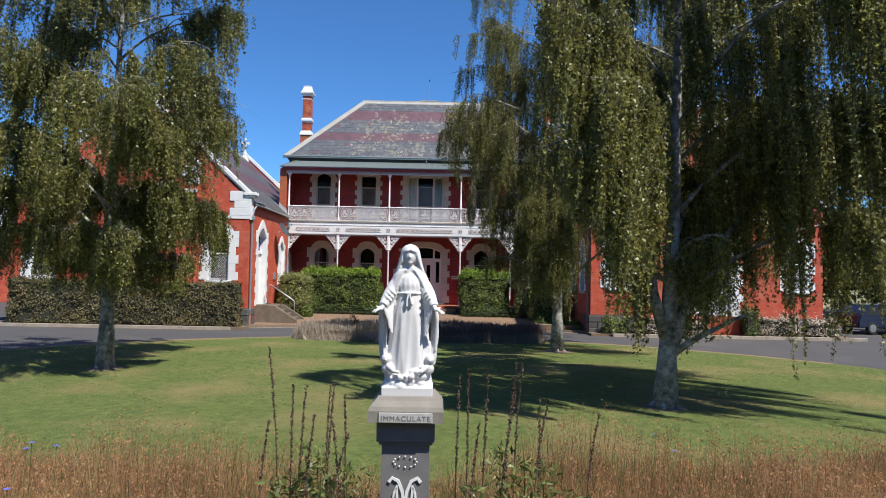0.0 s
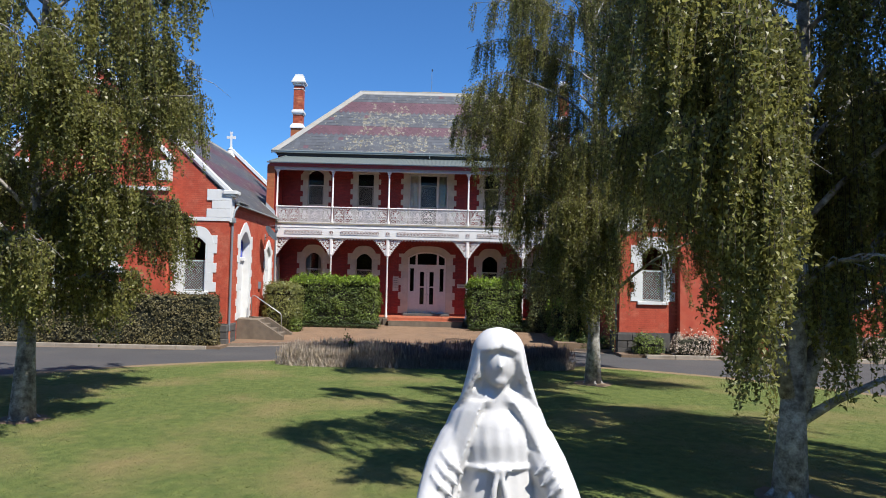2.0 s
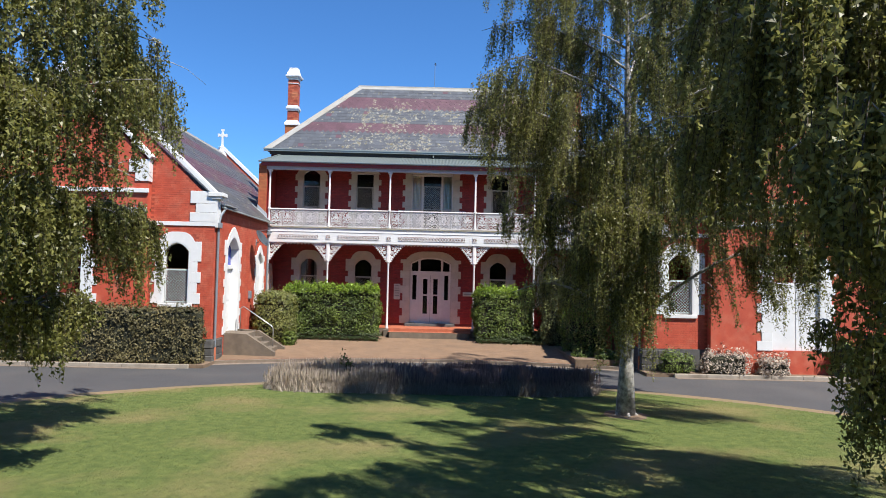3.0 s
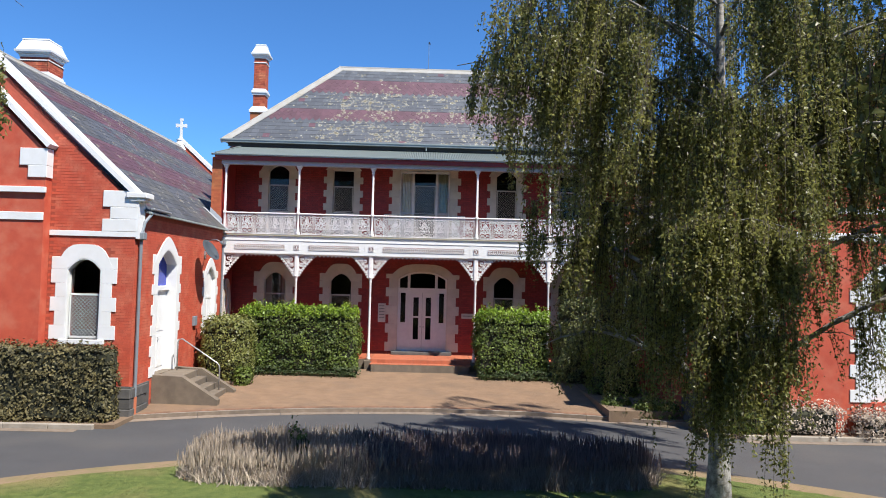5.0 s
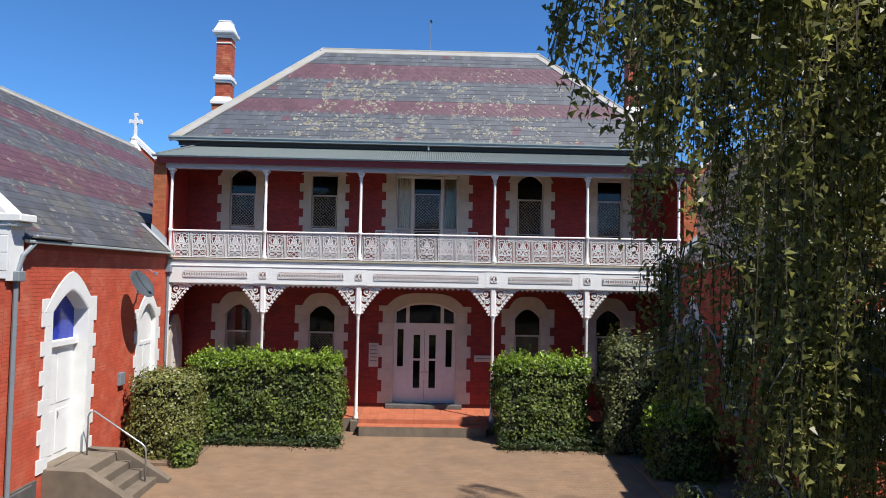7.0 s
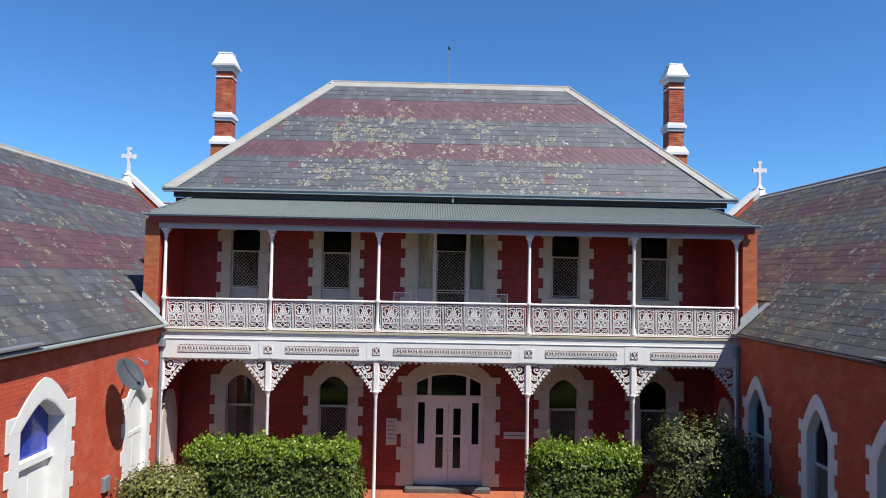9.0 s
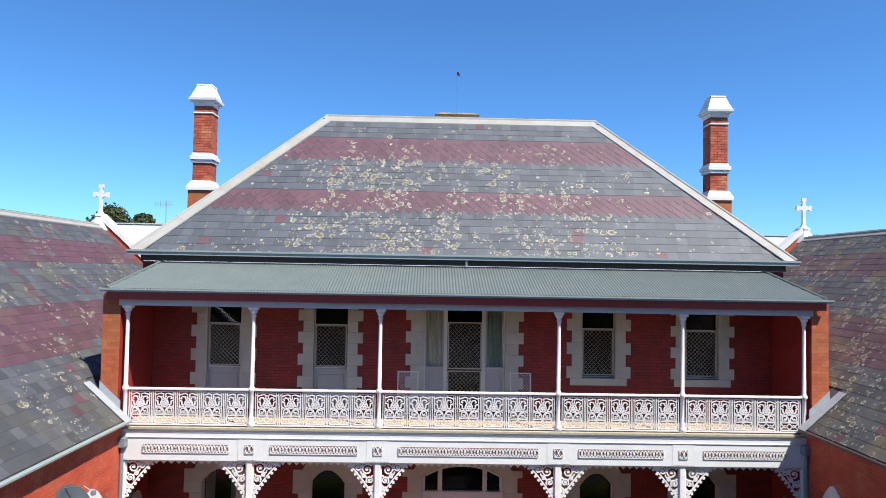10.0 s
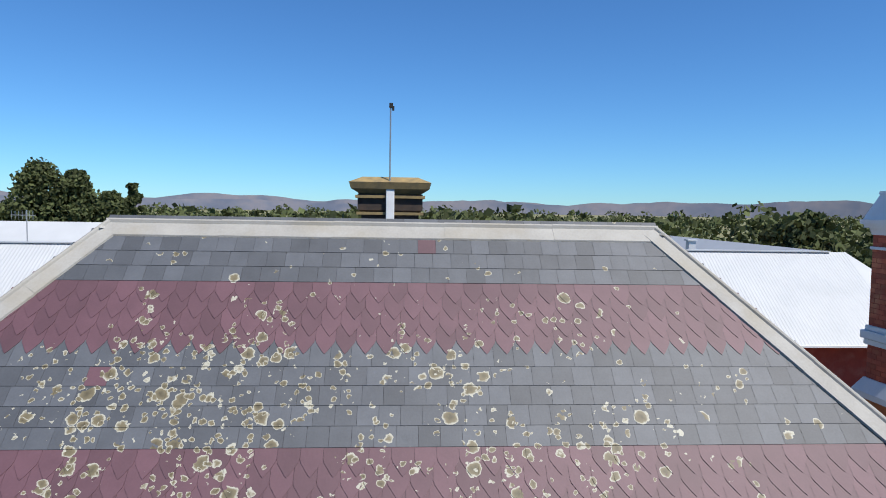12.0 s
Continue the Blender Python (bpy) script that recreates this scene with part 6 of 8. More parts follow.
def hedge(name, label, x0, x1, y0, y1, z0, z1, m, count, size, seed, r=0.3, rough=0.10, category="hedge", shoots=0.0):
    """A clipped hedge: leaves over an uneven rounded body, with a dark box for the shade inside."""
    rng = np.random.default_rng(seed)
    h = thing(name, label, category, T((x0 + x1) / 2, (y0 + y1) / 2, z0))
    hx, hy, hz = (x1 - x0) / 2, (y1 - y0) / 2, z1 - z0
    area = np.array([2 * hx * hz, 2 * hx * hz, 2 * hy * hz, 2 * hy * hz, 4 * hx * hy])
    face = rng.choice(5, size=count, p=area / area.sum())
    a, b = rng.uniform(-1, 1, count), rng.uniform(-1, 1, count)
    P = np.empty((count, 3))
    for k, (ix, sgn) in enumerate(((1, -1), (1, 1), (0, -1), (0, 1), (2, 1))):
        s = face == k
        if ix == 1:
            P[s] = np.stack([a[s] * hx, np.full(s.sum(), sgn * hy), (b[s] + 1) / 2 * hz], 1)
        elif ix == 0:
            P[s] = np.stack([np.full(s.sum(), sgn * hx), a[s] * hy, (b[s] + 1) / 2 * hz], 1)
        else:
            P[s] = np.stack([a[s] * hx, b[s] * hy, np.full(s.sum(), hz)], 1)
    # round the edges off
    q = np.stack([np.clip(P[:, 0], -hx + r, hx - r), np.clip(P[:, 1], -hy + min(r, hy), hy - min(r, hy)), np.clip(P[:, 2], r * 0.5, hz - r)], 1)
    d = P - q
    ln_ = np.linalg.norm(d, axis=1)[:, None] + 1e-9
    P = q + d / ln_ * np.minimum(ln_, r)
    wave = np.array([noise.noise((p[0] * 1.3 + seed, p[1] * 1.3, p[2] * 1.3)) for p in P])[:, None]
    wav2 = np.array([noise.noise((p[0] * 4 + seed, p[1] * 4, p[2] * 4)) for p in P])[:, None]
    P += d / ln_ * (rough * 1.2 * wave + rough * 0.8 * wav2) - d / ln_ * np.abs(rng.normal(scale=rough * 1.5, size=(count, 1)))
    P[:, 2] += np.where(P[:, 2] > hz - r, 1.0, 0.0) * (np.abs(wav2[:, 0]) * rough * 1.6 + np.where(rng.uniform(size=count) < 0.10, rng.uniform(0.0, rough * 1.6, count), 0.0))
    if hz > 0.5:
        # near-black box: gaps between the leaves show it as inner shade
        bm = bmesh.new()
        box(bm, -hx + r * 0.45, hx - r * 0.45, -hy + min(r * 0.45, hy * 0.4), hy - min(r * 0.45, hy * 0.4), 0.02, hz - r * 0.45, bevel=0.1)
        part("core", bm, mat("inner_shade_" + name, (0.035, 0.035, 0.018), (0.02, 0.022, 0.012), rough=0.95), h, "dark box for the shade inside the foliage")
    nrm = d / ln_ + rng.normal(scale=0.45, size=P.shape) + np.array((0, 0, 0.25))
    u = np.cross(nrm, rng.normal(size=P.shape))
    u /= np.linalg.norm(u, axis=1)[:, None] + 1e-9
    w = np.cross(nrm, u)
    w /= np.linalg.norm(w, axis=1)[:, None] + 1e-9
    k = size * rng.uniform(0.65, 1.35, size=(count, 1))
    cards("foliage", P, u * k, w * k * 0.6, m, h)
    if shoots:
        # loose leaves along the top, their lime tone painting the sun on it
        n = int(count * 0.42)
        pick = rng.choice(np.flatnonzero(P[:, 2] > hz - 0.75 * r), size=n)
        Q = P[pick] + np.stack([rng.normal(scale=0.04, size=n), rng.normal(scale=0.04, size=n), rng.uniform(0.0, shoots, n) * np.abs(wav2[pick, 0]) * 2.2], 1)
        scatter_leaves("new_growth", Q, size * 0.9, SUNTOPLEAF, h, rng, droop=-0.5, slim=0.6, label="uneven top shoots, coloured lime for the sunlit hedge top")
    return h


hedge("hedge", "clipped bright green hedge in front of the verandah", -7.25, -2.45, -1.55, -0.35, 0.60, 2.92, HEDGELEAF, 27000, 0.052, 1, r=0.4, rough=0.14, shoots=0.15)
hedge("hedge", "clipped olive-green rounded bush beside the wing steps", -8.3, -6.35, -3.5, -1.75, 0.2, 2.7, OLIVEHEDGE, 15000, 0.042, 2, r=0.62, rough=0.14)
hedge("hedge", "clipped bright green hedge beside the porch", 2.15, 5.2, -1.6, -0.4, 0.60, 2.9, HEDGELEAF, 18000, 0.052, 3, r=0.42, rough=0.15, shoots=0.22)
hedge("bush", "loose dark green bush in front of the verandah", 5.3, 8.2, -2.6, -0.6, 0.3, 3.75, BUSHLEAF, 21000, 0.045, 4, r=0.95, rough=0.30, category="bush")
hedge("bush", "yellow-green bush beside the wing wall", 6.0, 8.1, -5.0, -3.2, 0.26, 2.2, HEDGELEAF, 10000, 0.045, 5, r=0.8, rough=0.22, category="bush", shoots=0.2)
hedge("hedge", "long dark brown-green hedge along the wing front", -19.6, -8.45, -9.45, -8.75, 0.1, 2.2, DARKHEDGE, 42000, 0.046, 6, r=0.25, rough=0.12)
for i, (x0, x1, y0, z0) in enumerate(((-6.7, -2.35, -1.95, 0.42), (2.2, 5.6, -1.98, 0.42))):
    hedge("border_plant", "low dark green border plants at the foot of the hedge", x0, x1, y0, y0 + 0.4, z0, z0 + 0.26, BORDERLEAF, 4500, 0.035, 7 + i, r=0.14, rough=0.2, category="plant")
hedge("shrub", "small leafy green shrub at the corner of the bed", -6.75, -6.1, -3.9, -3.2, 0.2, 0.85, HEDGELEAF, 1500, 0.05, 12, r=0.3, rough=0.15, category="shrub")
for i, (x, y, w, h, m) in enumerate(((9.6, -8.9, 1.3, 0.7, HEDGELEAF), (11.4, -8.9, 1.8, 0.85, LAVENDER), (13.3, -8.95, 1.2, 0.6, LAVENDER), (17.5, -8.8, 2.2, 0.95, LAVENDER), (19.6, -8.8, 1.8, 0.8, LAVENDER), (7.6, -7.0, 1.5, 0.5, HEDGELEAF), (6.6, -6.2, 1.2, 0.45, HEDGELEAF), (16.0, -9.0, 0.9, 1.3, HEDGELEAF))):
    hedge("shrub", "low " + ("grey-green" if m is LAVENDER else "yellow-green") + " garden shrub beside the wing", x - w / 2, x + w / 2, y - 0.45, y + 0.35, 0.1, 0.1 + h, m, 3500, 0.04, 30 + i, r=0.35, rough=0.2, category="shrub")


def blades(name, roots, tips, width, m, parent=None, **tags):
    """Thin upright leaves, one narrow pointed blade each."""
    n = len(roots)
    ax = (tips - roots)
    rs = np.random.default_rng(len(roots))
    side = np.cross(ax, rs.normal(size=(n, 3)))
    side /= np.linalg.norm(side, axis=1)[:, None] + 1e-9
    v = np.stack([roots - side * width / 2, roots + side * width / 2, tips], 1)
    me = bpy.data.meshes.new(name)
    me.vertices.add(3 * n), me.loops.add(3 * n), me.polygons.add(n)
    me.vertices.foreach_set("co", v.reshape(-1))
    me.loops.foreach_set("vertex_index", np.arange(3 * n, dtype=np.int32))
    me.polygons.foreach_set("loop_start", np.arange(0, 3 * n, 3, dtype=np.int32))
    me.update(calc_edges=True)
    return put(name, me, m, parent, **tags)


# lavender bed between lawn and drive
rng = np.random.default_rng(41)
n = 9000
x, y = rng.uniform(-4.95, 5.3, n), rng.uniform(-14.35, -12.0, n)
keep = (np.abs((x - 0.2) / 5.2) ** 4 + np.abs((y + 13.2) / 1.2) ** 4) < 1
x, y = x[keep], y[keep]
tall = 0.30 + 0.22 * np.array([noise.noise((a * 0.9, b * 0.9, 5)) for a, b in zip(x, y)]) + rng.uniform(0, 0.22, len(x))
pts, tip = np.stack([x, y, np.full(len(x), 0.02)], 1), np.stack([x + rng.normal(scale=0.09, size=len(x)), y + rng.normal(scale=0.09, size=len(x)), tall], 1)
lav = thing("lavender_bed", "long bed of faded grey lavender with spent spikes, coloured darker for tree shade", "lavender", kind="stuff")
# sunlit west end takes the pale tone, the shaded rest the darker ones
pale = x < -1.0 + rng.normal(scale=0.5, size=len(x))
rep = lambda a, k: np.repeat(a, k, axis=0)
base_pts = rep(pts, 5) + rng.normal(scale=(0.07, 0.07, 0.0), size=(len(pts) * 5, 3))
tips5 = rep(tip, 5) + rng.normal(scale=(0.09, 0.09, 0.05), size=(len(pts) * 5, 3))
tips5[:, 2] *= 0.85
pale5 = rep(pale, 5)
blades("foliage", base_pts[pale5], tips5[pale5], 0.024, LAVENDER, lav)
blades("foliage", base_pts[~pale5], tips5[~pale5], 0.022, LAVSHADE, lav)
for sel, m in ((pale, LAVENDER), (~pale, SHADESPIKE)):
    r_ = tip[sel]
    d = np.stack([rng.normal(scale=0.03, size=len(r_)), rng.normal(scale=0.03, size=len(r_)), rng.uniform(0.18, 0.36, len(r_))], 1)
    o = np.stack([rng.normal(size=len(r_)), rng.normal(size=len(r_)), np.zeros(len(r_))], 1)
    o /= np.linalg.norm(o, axis=1)[:, None]
    cards("spikes", r_ + d / 2, d / 2, o * 0.014, m, lav)
    cards("spikes", r_ + d / 2, d / 2, np.stack([-o[:, 1], o[:, 0], o[:, 2]], 1) * 0.014, m, lav)
hedge("sapling", "small yellow-green self-sown shrub in the lavender", -2.75, -2.2, -13.4, -12.9, 0.0, 0.85, HEDGELEAF, 450, 0.05, 50, r=0.25, rough=0.2, category="shrub")

# tall dry grass round the pedestal
n = 76000
x, y = rng.uniform(-9, 10, n), rng.uniform(-38.6, -31.6, n)
hgt = np.array([0.5 + 0.55 * noise.noise((a * 0.35, b * 0.5, 2)) + 0.25 * noise.noise((a * 1.2, b * 1.2, 8)) for a, b in zip(x, y)])
edge_y = -32.6 + 0.5 * np.array([noise.noise((a * 0.6, 0, 4)) for a in x]) - 0.0 * x + 0.25 * np.clip(x - 4, 0, 9)
keep = (y < edge_y) & (hgt > 0.2) & (np.hypot(x - 0.64, y + 34.5) > 0.34)
gap = np.exp(-((x - 0.8) ** 2) / 3.0)
keep &= rng.uniform(size=n) > 0.55 * gap
keep &= rng.uniform(size=n) < np.clip((9.4 - np.abs(x - 0.5) + 1.2 * hgt) / 2.5, 0, 1) * np.clip((y + 38.7 + 0.8 * hgt) / 1.5, 0, 1)
x, y, hgt = x[keep], y[keep], np.clip(hgt[keep] * 1.25, 0.3, 1.15) * (1 - 0.35 * gap[keep])
z = hgt * rng.uniform(0.35, 1.3, len(x))
root = np.stack([x, y, np.full(len(x), 0.03)], 1)
tips = np.stack([x + rng.normal(scale=0.12, size=len(x)) + 0.05, y + rng.normal(scale=0.12, size=len(x)), z], 1)
grass = thing("tall_grass", "tall dry reddish-brown seeding grass round the statue's pedestal", "grass", kind="stuff")
green = rng.uniform(size=len(x)) < 0.16 + 0.35 * gap[keep]
blades("stems", root[~green], tips[~green], 0.008, STRAW, grass)
low_root = rep(root, 2) + rng.normal(scale=(0.08, 0.08, 0.0), size=(2 * len(root), 3))
low_tip = low_root + np.stack([rng.normal(scale=0.16, size=len(low_root)), rng.normal(scale=0.16, size=len(low_root)), rep(hgt, 2) * rng.uniform(0.25, 0.8, len(low_root))], 1)
blades("thatch", low_root, low_tip, 0.009, STRAW, grass)
blades("green_stems", root[green], tips[green], 0.013, GREENSTEM, grass)
sel = ~green
sx = rep(tips[sel], 6)
sx = sx - np.stack([np.zeros(len(sx)), np.zeros(len(sx)), rng.uniform(0.0, 0.42, len(sx)) * np.minimum(1.0, sx[:, 2] / 0.5)], 1) + rng.normal(scale=(0.016, 0.016, 0.0), size=sx.shape)
scatter_leaves("seed_heads", sx, 0.0165, SEEDHEAD, grass, rng, droop=-0.5, slim=0.36, three=True)

# dark dock stalks
stalks = [(-0.45, -35.2, 1.50, -0.12), (-0.42, -34.9, 1.22, 0.02), (-0.30, -35.1, 1.25, 0.06), (-0.12, -34.7, 1.2, 0.03), (-0.02, -35.3, 1.28, 0.05), (0.1, -34.9, 1.15, -0.03), (1.12, -34.8, 1.28, 0.03), (1.24, -34.6, 1.32, 0.0), (1.36, -35.0, 1.35, 0.04),
          (1.55, -34.9, 1.4, 0.12), (1.47, -35.3, 1.25, 0.15), (1.68, -34.6, 1.42, 0.1), (1.95, -34.2, 1.05, 0.15), (2.5, -34.2, 0.95, 0.12), (0.15, -35.4, 1.05, -0.1), (0.0, -35.5, 1.0, 0.2), (1.2, -35.4, 1.05, 0.1), (1.85, -35.2, 1.2, 0.0), (-0.2, -35.5, 1.1, 0.1), (-0.75, -34.8, 0.95, 0.1)]
for i, (sx_, sy_, h_, ln_) in enumerate(stalks):
    h_ *= 1.33
    d_ = thing("dock_stalk", "dark brown dry seed stalk standing above the grass", "weed", T(sx_, sy_, 0.03), "dry seed stalks")
    line = [Vector((ln_ * t * t, 0.04 * math.sin(3 * t + i), h_ * t)) for t in (k / 6 for k in range(7))]
    part("stem", tube(bmesh.new(), line, [0.007, 0.006, 0.006, 0.005, 0.004, 0.003, 0.002], 5), DOCK, d_)
    rs = np.random.default_rng(100 + i)
    m_ = 240
    t = rs.uniform(0.42, 1.0, m_) ** 0.9
    P = np.stack([ln_ * t * t + rs.normal(scale=0.0065, size=m_), 0.04 * np.sin(3 * t + i) + rs.normal(scale=0.0065, size=m_), h_ * t], 1)
    scatter_leaves("seed_head", P, 0.0100, DOCK, d_, rs, slim=0.8, kind="stuff")
# yellow-green evening primrose and blue flowers in the grass
for i, (fx, fy, hh) in enumerate(((-0.3, -35.2, 0.95), (-0.05, -35.5, 0.95), (1.7, -35.2, 1.05), (2.1, -35.4, 0.85), (-0.6, -35.7, 0.8), (-0.15, -35.1, 1.1), (0.1, -35.0, 0.9), (1.25, -35.3, 0.85), (1.5, -35.0, 1.1), (1.45, -35.5, 0.8), (-0.45, -35.3, 0.9), (1.9, -35.0, 0.95), (0.2, -35.6, 0.7), (1.1, -35.7, 0.6))):
    rs = np.random.default_rng(200 + i)
    w_ = thing("weed_plant", "leafy yellow-green weed among the dry grass", "weed", T(fx, fy, 0.03), "leafy weeds")
    part("stem", tube(bmesh.new(), [(0, 0, 0), (0.03, 0, hh * 0.5), (0.02, 0.02, hh)], [0.01, 0.008, 0.004], 5), GREENSTEM, w_)
    t = rs.uniform(0.15, 1, 190)
    P = np.stack([0.03 + rs.normal(scale=0.065, size=190), rs.normal(scale=0.065, size=190), hh * t], 1)
    scatter_leaves("leaves", P, 0.045, GREENSTEM, w_, rs, droop=-0.2, slim=0.28, kind="stuff")
BLUEPETAL = mat("blue_petal", (0.13, 0.13, 0.42), (0.09, 0.08, 0.32), rough=0.6, bump=0)
for i, (fx, fy) in enumerate(((-3.25, -34.2), (-3.05, -34.1), (-3.12, -34.5), (-3.5, -34.4), (-2.6, -35.6), (3.45, -33.4), (3.6, -33.6), (1.55, -35.9))):
    rs = np.random.default_rng(300 + i)
    f_ = thing("blue_flower", "small blue cornflower on a thin stem in the grass", "flower", T(fx, fy, 0.03), "blue flowers")
    hh = rs.uniform(0.72, 0.92)
    part("stem", tube(bmesh.new(), [(0, 0, 0), (0.02, 0, hh)], [0.004, 0.003], 4), GREENSTEM, f_)
    bm = bmesh.new()
    for k in range(9):
        a = 2 * math.pi * k / 9
        c0 = Vector((0.02, 0, hh))
        u = Vector((math.cos(a), math.sin(a), 0.45))
        s_ = Vector((-math.sin(a), math.cos(a), 0)) * 0.009
        bm.faces.new([bm.verts.new(c0), bm.verts.new(c0 + u * 0.022 + s_), bm.verts.new(c0 + u * 0.034), bm.verts.new(c0 + u * 0.022 - s_)])
    part("petals", bm, BLUEPETAL, f_)

# ---- statue and pedestal ----
ped = thing("pedestal", "grey stone pedestal with a lettered plate and relief ornament", "pedestal", T(0.645, -34.60, 0.0))
bm = bmesh.new()
frustum(bm, 0.235, 0.20, 0.0, 0.225, 0.192, 1.11)
part("shaft", tidy(bm), PEDDARK, ped, "dark grey tapering shaft")
part("neck", boxes((-0.275, 0.275, -0.24, 0.24, 1.12, 1.313), (-0.255, 0.255, -0.222, 0.222, 1.09, 1.118), bevel=0.006), PEDDARK, ped)
bm = bmesh.new()
frustum(bm, 0.352, 0.33, 1.315, 0.352, 0.33, 1.422)
frustum(bm, 0.352, 0.33, 1.422, 0.335, 0.312, 1.462)
frustum(bm, 0.335, 0.312, 1.462, 0.29, 0.265, 1.512)
frustum(bm, 0.29, 0.265, 1.512, 0.268, 0.245, 1.545)
part("cap", tidy(bm), GRANITE, ped, "sloping grey cap stone")
plate = part("name_plate", boxes((-0.25, 0.25, -0.342, -0.331, 1.322, 1.412), bevel=0.003), PLATE, ped, "pale grey plate with grey capital letters")
txt = bpy.data.curves.new("lettering", "FONT")
txt.body, txt.size, txt.align_x, txt.extrude, txt.space_character = "IMMACULATE", 0.066, "CENTER", 0.002, 1.18
tob = new("lettering", txt)
tob.matrix_world = T(0.645, -34.60 - 0.3435, 1.340) @ pose(0, 0, 0, 90)
bpy.context.view_layer.update()
tme = bpy.data.meshes.new_from_object(tob.evaluated_get(bpy.context.evaluated_depsgraph_get()))
bpy.data.objects.remove(tob)
o = put("lettering", tme, LETTER, plate)
o.matrix_world = T(0.645, -34.60 - 0.3435, 1.340) @ pose(0, 0, 0, 90)
for k in range(12):
    a = 2 * math.pi * k / 12
    part("star", lathe(bmesh.new(), [(0.009, 0), (0.008, 0.004), (0.003, 0.006)], 6), WHITE, ped, at=T(0.11 * math.cos(a), -0.203, 0.93 + 0.05 * math.sin(a)) @ pose(0, 0, 0, 90))
bm = bmesh.new()
for s in (-1, 1):
    ribbon(bm, [(s * 0.0, 0.30), (s * 0.02, 0.46), (s * 0.06, 0.56), (s * 0.12, 0.59), (s * 0.15, 0.55)], 0.03, -0.212, -0.20)
    ribbon(bm, [(s * 0.05, 0.30), (s * 0.07, 0.42), (s * 0.075, 0.5)], 0.022, -0.212, -0.20)
    ribbon(bm, [(s * 0.11, 0.36), (s * 0.10, 0.45), (s * 0.07, 0.52)], 0.02, -0.212, -0.20)
box(bm, -0.11, 0.11, -0.213, -0.2, 0.36, 0.39)
bmesh.ops.translate(bm, verts=bm.verts, vec=(0, 0, 0.19))
part("relief", tidy(bm), WHITE, ped, "white painted relief ornament")

# the statue is modelled as rough solids that are fused and smoothed into one skin
bm = bmesh.new()
SEG = 96


def blob(c, r, sub=2, turn=None):
    sp = bmesh.ops.create_icosphere(bm, subdivisions=sub, radius=1.0)
    for v_ in sp["verts"]:
        q = Vector((v_.co.x * r[0], v_.co.y * r[1], v_.co.z * r[2]))
        v_.co = (turn @ q if turn else q) + Vector(c)


def shell(grid):
    for a_, b_ in zip(grid, grid[1:]):
        m_ = len(a_)
        for k in range(m_):
            bm.faces.new((a_[k], a_[(k + 1) % m_], b_[(k + 1) % m_], b_[k]))
    bm.faces.new(grid[0][::-1]), bm.faces.new(grid[-1])


def level(z, rows):
    rows = sorted(rows)
    return [float(np.interp(z, [r[0] for r in rows], [r[k] for r in rows])) for k in range(1, len(rows[0]))]


# gown: deep folds from the sash to the feet, fine gathers over the breast
gown = [(0.0, 0.24, 0.15), (0.12, 0.235, 0.145), (0.4, 0.225, 0.135), (0.75, 0.185, 0.124), (0.95, 0.132, 0.110), (1.05, 0.138, 0.116), (1.12, 0.125, 0.098), (1.17, 0.08, 0.07), (1.26, 0.052, 0.055)]
grid = []
for i in range(70):
    z = 1.26 * i / 69
    hw, hd = level(z, gown)
    row = []
    for k in range(SEG):
        a = 2 * math.pi * k / SEG
        if z < 0.95:
            f = 1 - z / 0.95
            w = 1 + (0.13 * (0.55 - abs(math.sin(4.0 * a + 2.6 * z + 0.25 * math.sin(7 * z)))) + 0.075 * (0.5 - abs(math.sin(7.5 * a - 1.8 * z)))) * (0.35 + 0.65 * f)
        else:
            w = 1 + 0.022 * math.sin(17 * a + 9 * z) * math.sin(math.pi * min(1, (z - 0.95) / 0.2))
        row.append(bm.verts.new((hw * w * math.cos(a), hd * w * math.sin(a) - 0.01, z)))
    grid.append(row)
shell(grid)
# mantle: falls from the shoulders over back and sides, its front edges swinging
mantle = [(1.20, 0.135, 0.10), (1.16, 0.170, 0.112), (1.05, 0.212, 0.128), (0.95, 0.245, 0.14), (0.85, 0.272, 0.148), (0.7, 0.296, 0.152), (0.5, 0.302, 0.155), (0.3, 0.285, 0.152), (0.2, 0.265, 0.145)]
grid = []
for i in range(52):
    z = 1.20 - 0.98 * i / 51
    hw, hd = level(z, mantle)
    t = (1.20 - z) / 0.98
    row = []
    for k in range(73):
        u = k / 72
        left = u < 0.5
        gap = 0.12 + 0.23 * min(1.0, 2.2 * t) + 0.022 * math.sin(11 * t + (0 if left else 2.0)) + (0.03 * t if left else -0.01 * t)
        a = math.pi * (-0.5 + gap + (2 - 2 * gap) * u)
        w = 1 + (0.055 * math.sin(15 * a + 4 * t) + 0.03 * math.sin(27 * a - 6 * t)) * (0.25 + 0.75 * t)
        row.append((hw * w * math.cos(a), hd * w * math.sin(a), z))
    grid.append([bm.verts.new(c_) for c_ in row] + [bm.verts.new((x * 0.84, y * 0.80, zz)) for x, y, zz in row[::-1]])
shell(grid)
